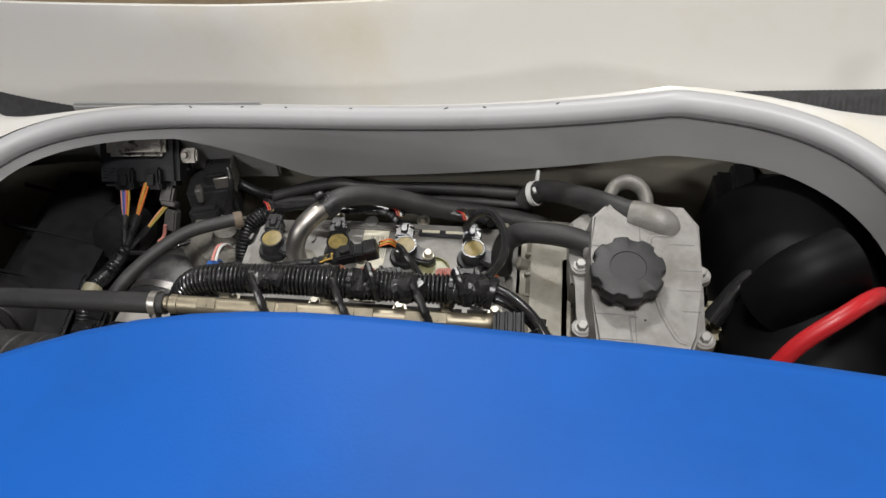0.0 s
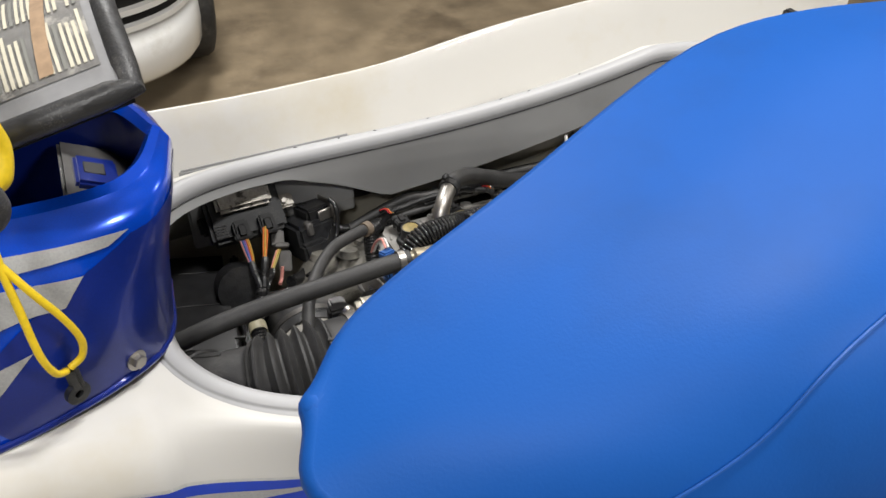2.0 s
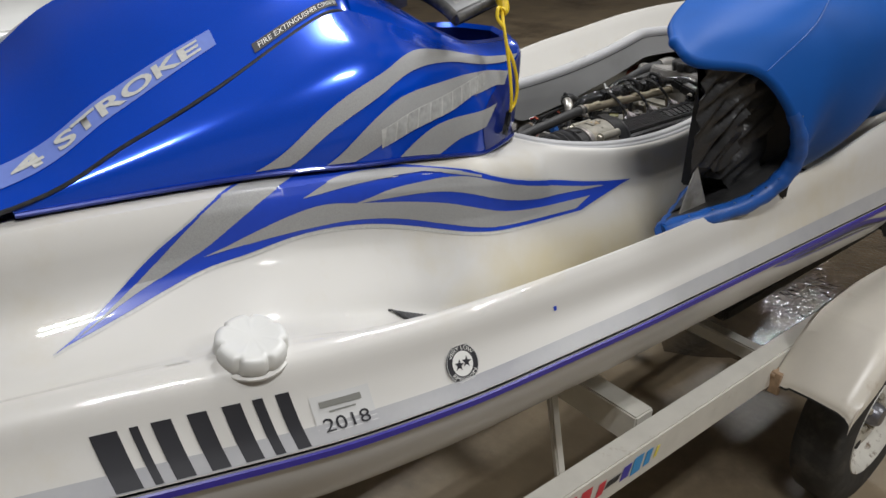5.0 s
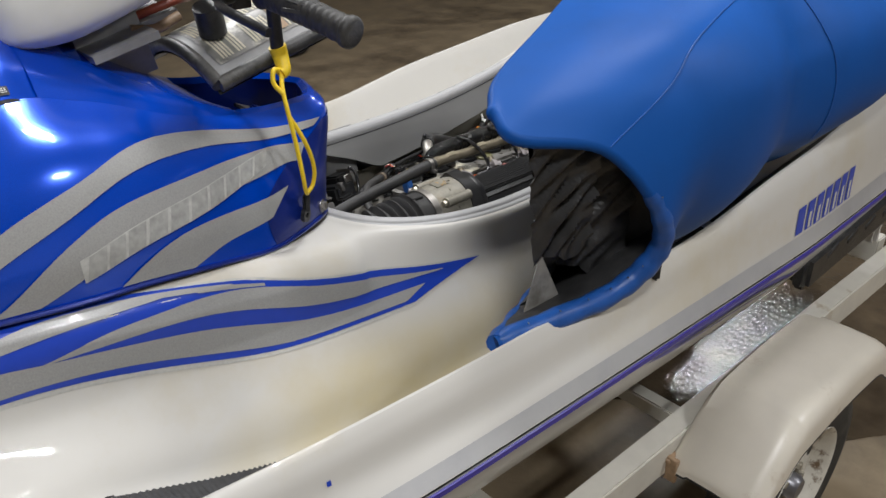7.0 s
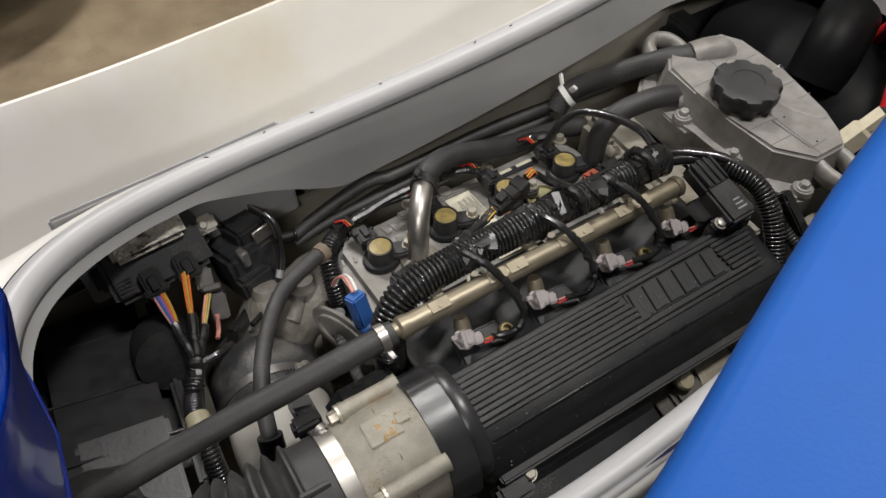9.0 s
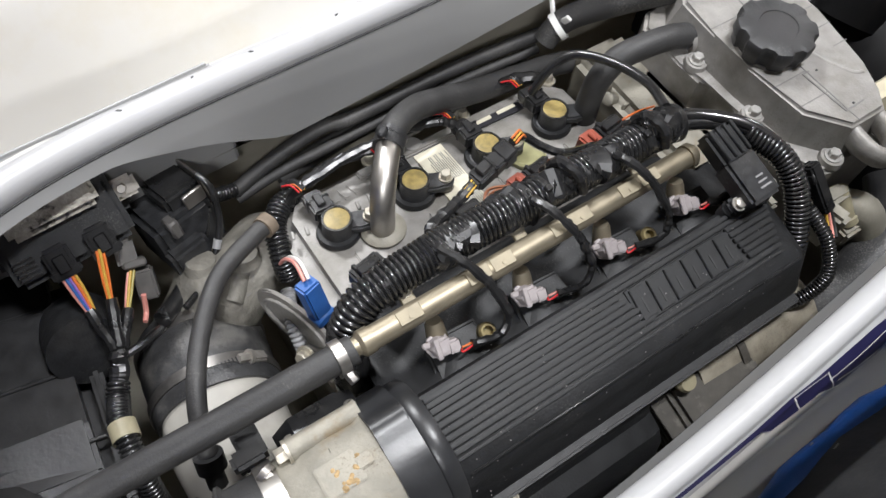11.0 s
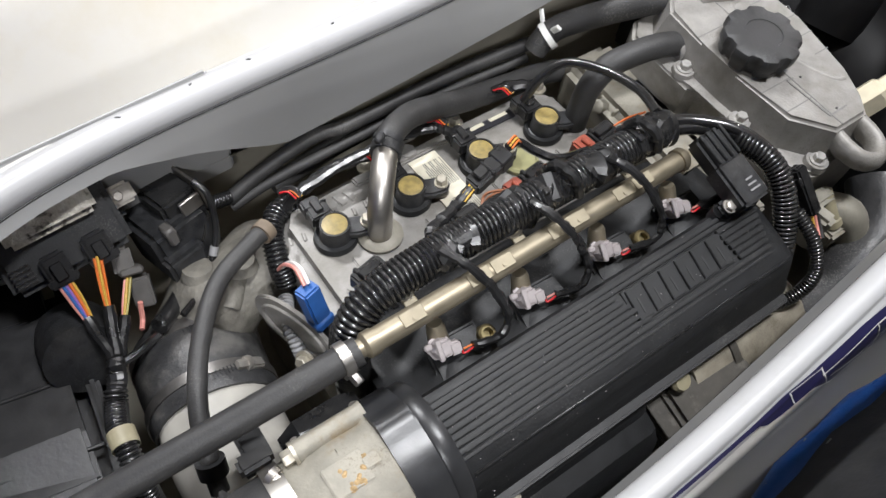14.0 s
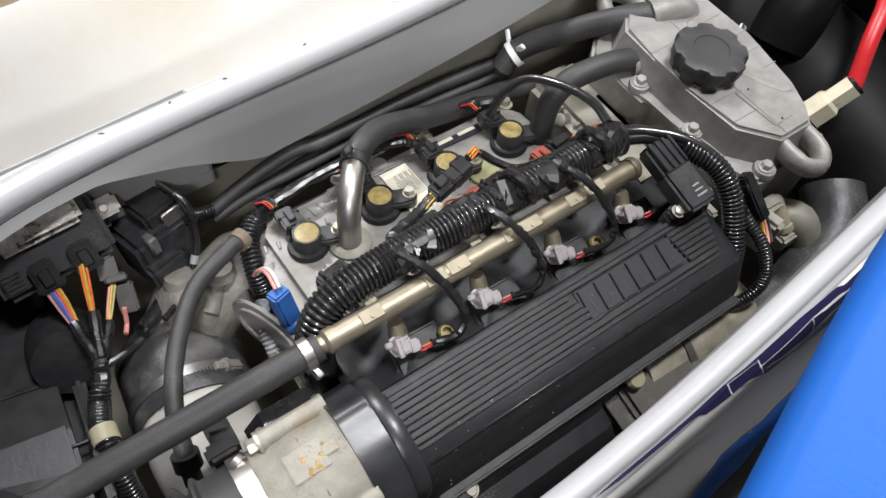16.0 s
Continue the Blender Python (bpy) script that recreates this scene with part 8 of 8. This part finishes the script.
def fender(s):
    prof = [(-0.350, 0.455), (-0.335, 0.480), (-0.250, 0.560), (-0.205, 0.590), (-0.165, 0.602), (0.0, 0.612), (0.150, 0.604), (0.200, 0.588), (0.245, 0.555), (0.330, 0.470), (0.350, 0.42)]
    g = []
    for o, dz in ((-0.118, -0.05), (-0.116, -0.012), (-0.106, -0.001), (-0.07, 0.002), (-0.062, 0.008), (0.0, 0.010), (0.07, 0.008), (0.092, 0.002), (0.106, -0.010), (0.112, -0.035), (0.113, -0.075)):
        g.append(spline([(0.28 + x * (1 + 0.03 * (dz < -0.03)), s * 0.622 + s * o * 0.86, z + dz * (1 if abs(x) < 0.3 or dz > -0.03 else 0.4)) for x, z in prof], 6))
    g = np.array(g)
    part("fender", sheet(g, s > 0), CREAM, trailer, "moulded cream plastic fender over the wheel")
    # near-black copy just below: the underside's shade put into colour
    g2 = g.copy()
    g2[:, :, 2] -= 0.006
    part("fender_shade", sheet(g2, s < 0), DARKIN, trailer)


fender(-1)
fender(1)
# trailer print: plain coloured shapes on the outside of the rail
for k, (x, w, h, mt) in enumerate(((-0.78, 0.05, 0.05, REDP), (-0.73, 0.04, 0.045, REDP), (-0.685, 0.03, 0.03, REDP), (-0.65, 0.05, 0.014, INK), (-0.61, 0.035, 0.03, DECV), (-0.575, 0.04, 0.04, CYANP), (-0.54, 0.03, 0.035, CYANP), (-0.512, 0.02, 0.025, YELP))):
    y = -(0.488 + 0.02 * (x + 1.0) / 2.5) - 0.0262
    part("rail_print", prism_bm([(-w / 2, -h / 2), (w / 2 - 0.01, -h / 2), (w / 2, h / 2), (-w / 2 + 0.01, h / 2)], 0.0006, 0, pose(x, y, 0.484, 90, 0, 0)), mt, trailer, "plain coloured shape of a printed mark")
part("fender_bracket", merge(box_bm(0.05, 0.03, 0.012, 0.002, 1, pose(-0.05, -0.515, 0.475)), box_bm(0.012, 0.03, 0.06, 0.002, 1, pose(-0.065, -0.530, 0.455))), YELB, trailer, "rusty fender bracket")

# ---- parked car and a tyre beyond the jet ski ----
car = thing("parked_car", (-0.3, 3.2, 0), "white parked car beside the jet ski", "car")
def car_section(z, grow, lift=0.0):
    """The car's nose and sides in plan at one height."""
    q = []
    for a in np.linspace(-90, 90, 25):
        c, d = math.cos(radians(a)), math.sin(radians(a))
        q.append((-1.0 + (0.86 + grow * 0.4) * math.copysign(abs(d) ** 0.7, d), 2.62 - (0.62 + grow) * abs(c) ** 0.75, z + lift * abs(c)))
    return [(q[0][0], 6.2, z)] + q + [(q[-1][0], 6.2, z)]


part("bumper", sheet(np.array([car_section(z, gr) for z, gr in ((0.19, -0.10), (0.20, -0.04), (0.23, 0.0), (0.30, 0.015), (0.36, 0.01), (0.39, -0.02), (0.40, -0.06))]), True), CARW, car, "dusty white front bumper")
part("nose", sheet(np.array([car_section(z, gr) for z, gr in ((0.54, -0.08), (0.55, -0.02), (0.60, 0.0), (0.68, -0.02), (0.74, -0.12), (0.80, -0.4), (0.86, -0.55))]), True), CARW, car, "dusty white bodywork")
part("grille", sheet(np.array([car_section(z, -0.09) for z in (0.38, 0.56)]), True), DARKIN, car)
for k in range(2):
    part("grille_slat", sheet(np.array([car_section(0.425 + 0.06 * k + dz, gr) for dz, gr in ((-0.012, -0.05), (-0.01, -0.02), (0.01, -0.02), (0.012, -0.05))]), True), CARW, car, "white grille bar")
part("bonnet", box_bm(1.6, 2.2, 0.04, 0.015, 3, pose(-1.0, 3.6, 0.86)), CARW, car)
part("cabin", box_bm(1.5, 2.4, 0.55, 0.16, 4, pose(-1.0, 5.0, 1.12)), CARW, car)
part("body_side", box_bm(1.74, 3.6, 0.50, 0.05, 3, pose(-1.0, 4.4, 0.58)), CARW, car)
for sx in (-1.82, -0.18):
    for wy in (2.75, 5.3):
        part("tyre", lathe_bm([(0.17, -0.09), (0.26, -0.1), (0.3, -0.085), (0.315, -0.06), (0.318, 0), (0.315, 0.06), (0.3, 0.085), (0.26, 0.1), (0.17, 0.09)], 40, pose(sx, wy, 0.318, 0, 90, 0)), TYRE, car)
tagged(part("spare_tyre", lathe_bm([(0.17, -0.09), (0.26, -0.1), (0.3, -0.085), (0.315, -0.06), (0.318, 0), (0.315, 0.06), (0.3, 0.085), (0.26, 0.1), (0.17, 0.09)], 48, pose(1.96, 4.4, 0.1)), TYRE), "black tyre lying on the floor", "tyre")

# ---- lamps ----
LAMPS = ((-1.4, -1.6, 3.12, 30), (0.25, -0.12, 3.12, 27), (-0.3, 2.0, 3.12, 48), (1.3, -2.3, 3.12, 37), (4.7, 1.4, 3.12, 46))
for lx, ly, lz, power in LAMPS:
    fx = thing("ceiling_lamp", (lx, ly, lz + 0.05), "white ceiling lamp with two fluorescent tubes", "ceiling lamp", "ceiling lamps")
    part("housing", box_bm(0.66, 0.3, 0.06, 0.01, m=pose(lx, ly, lz + 0.07)), WHITEP, fx)
    for dy in (-0.07, 0.07):
        t = tube_lamp(lx, ly + dy, lz, 0.58, 0.045, power)
        t.parent = fx
        t.matrix_parent_inverse = fx.matrix_world.inverted()
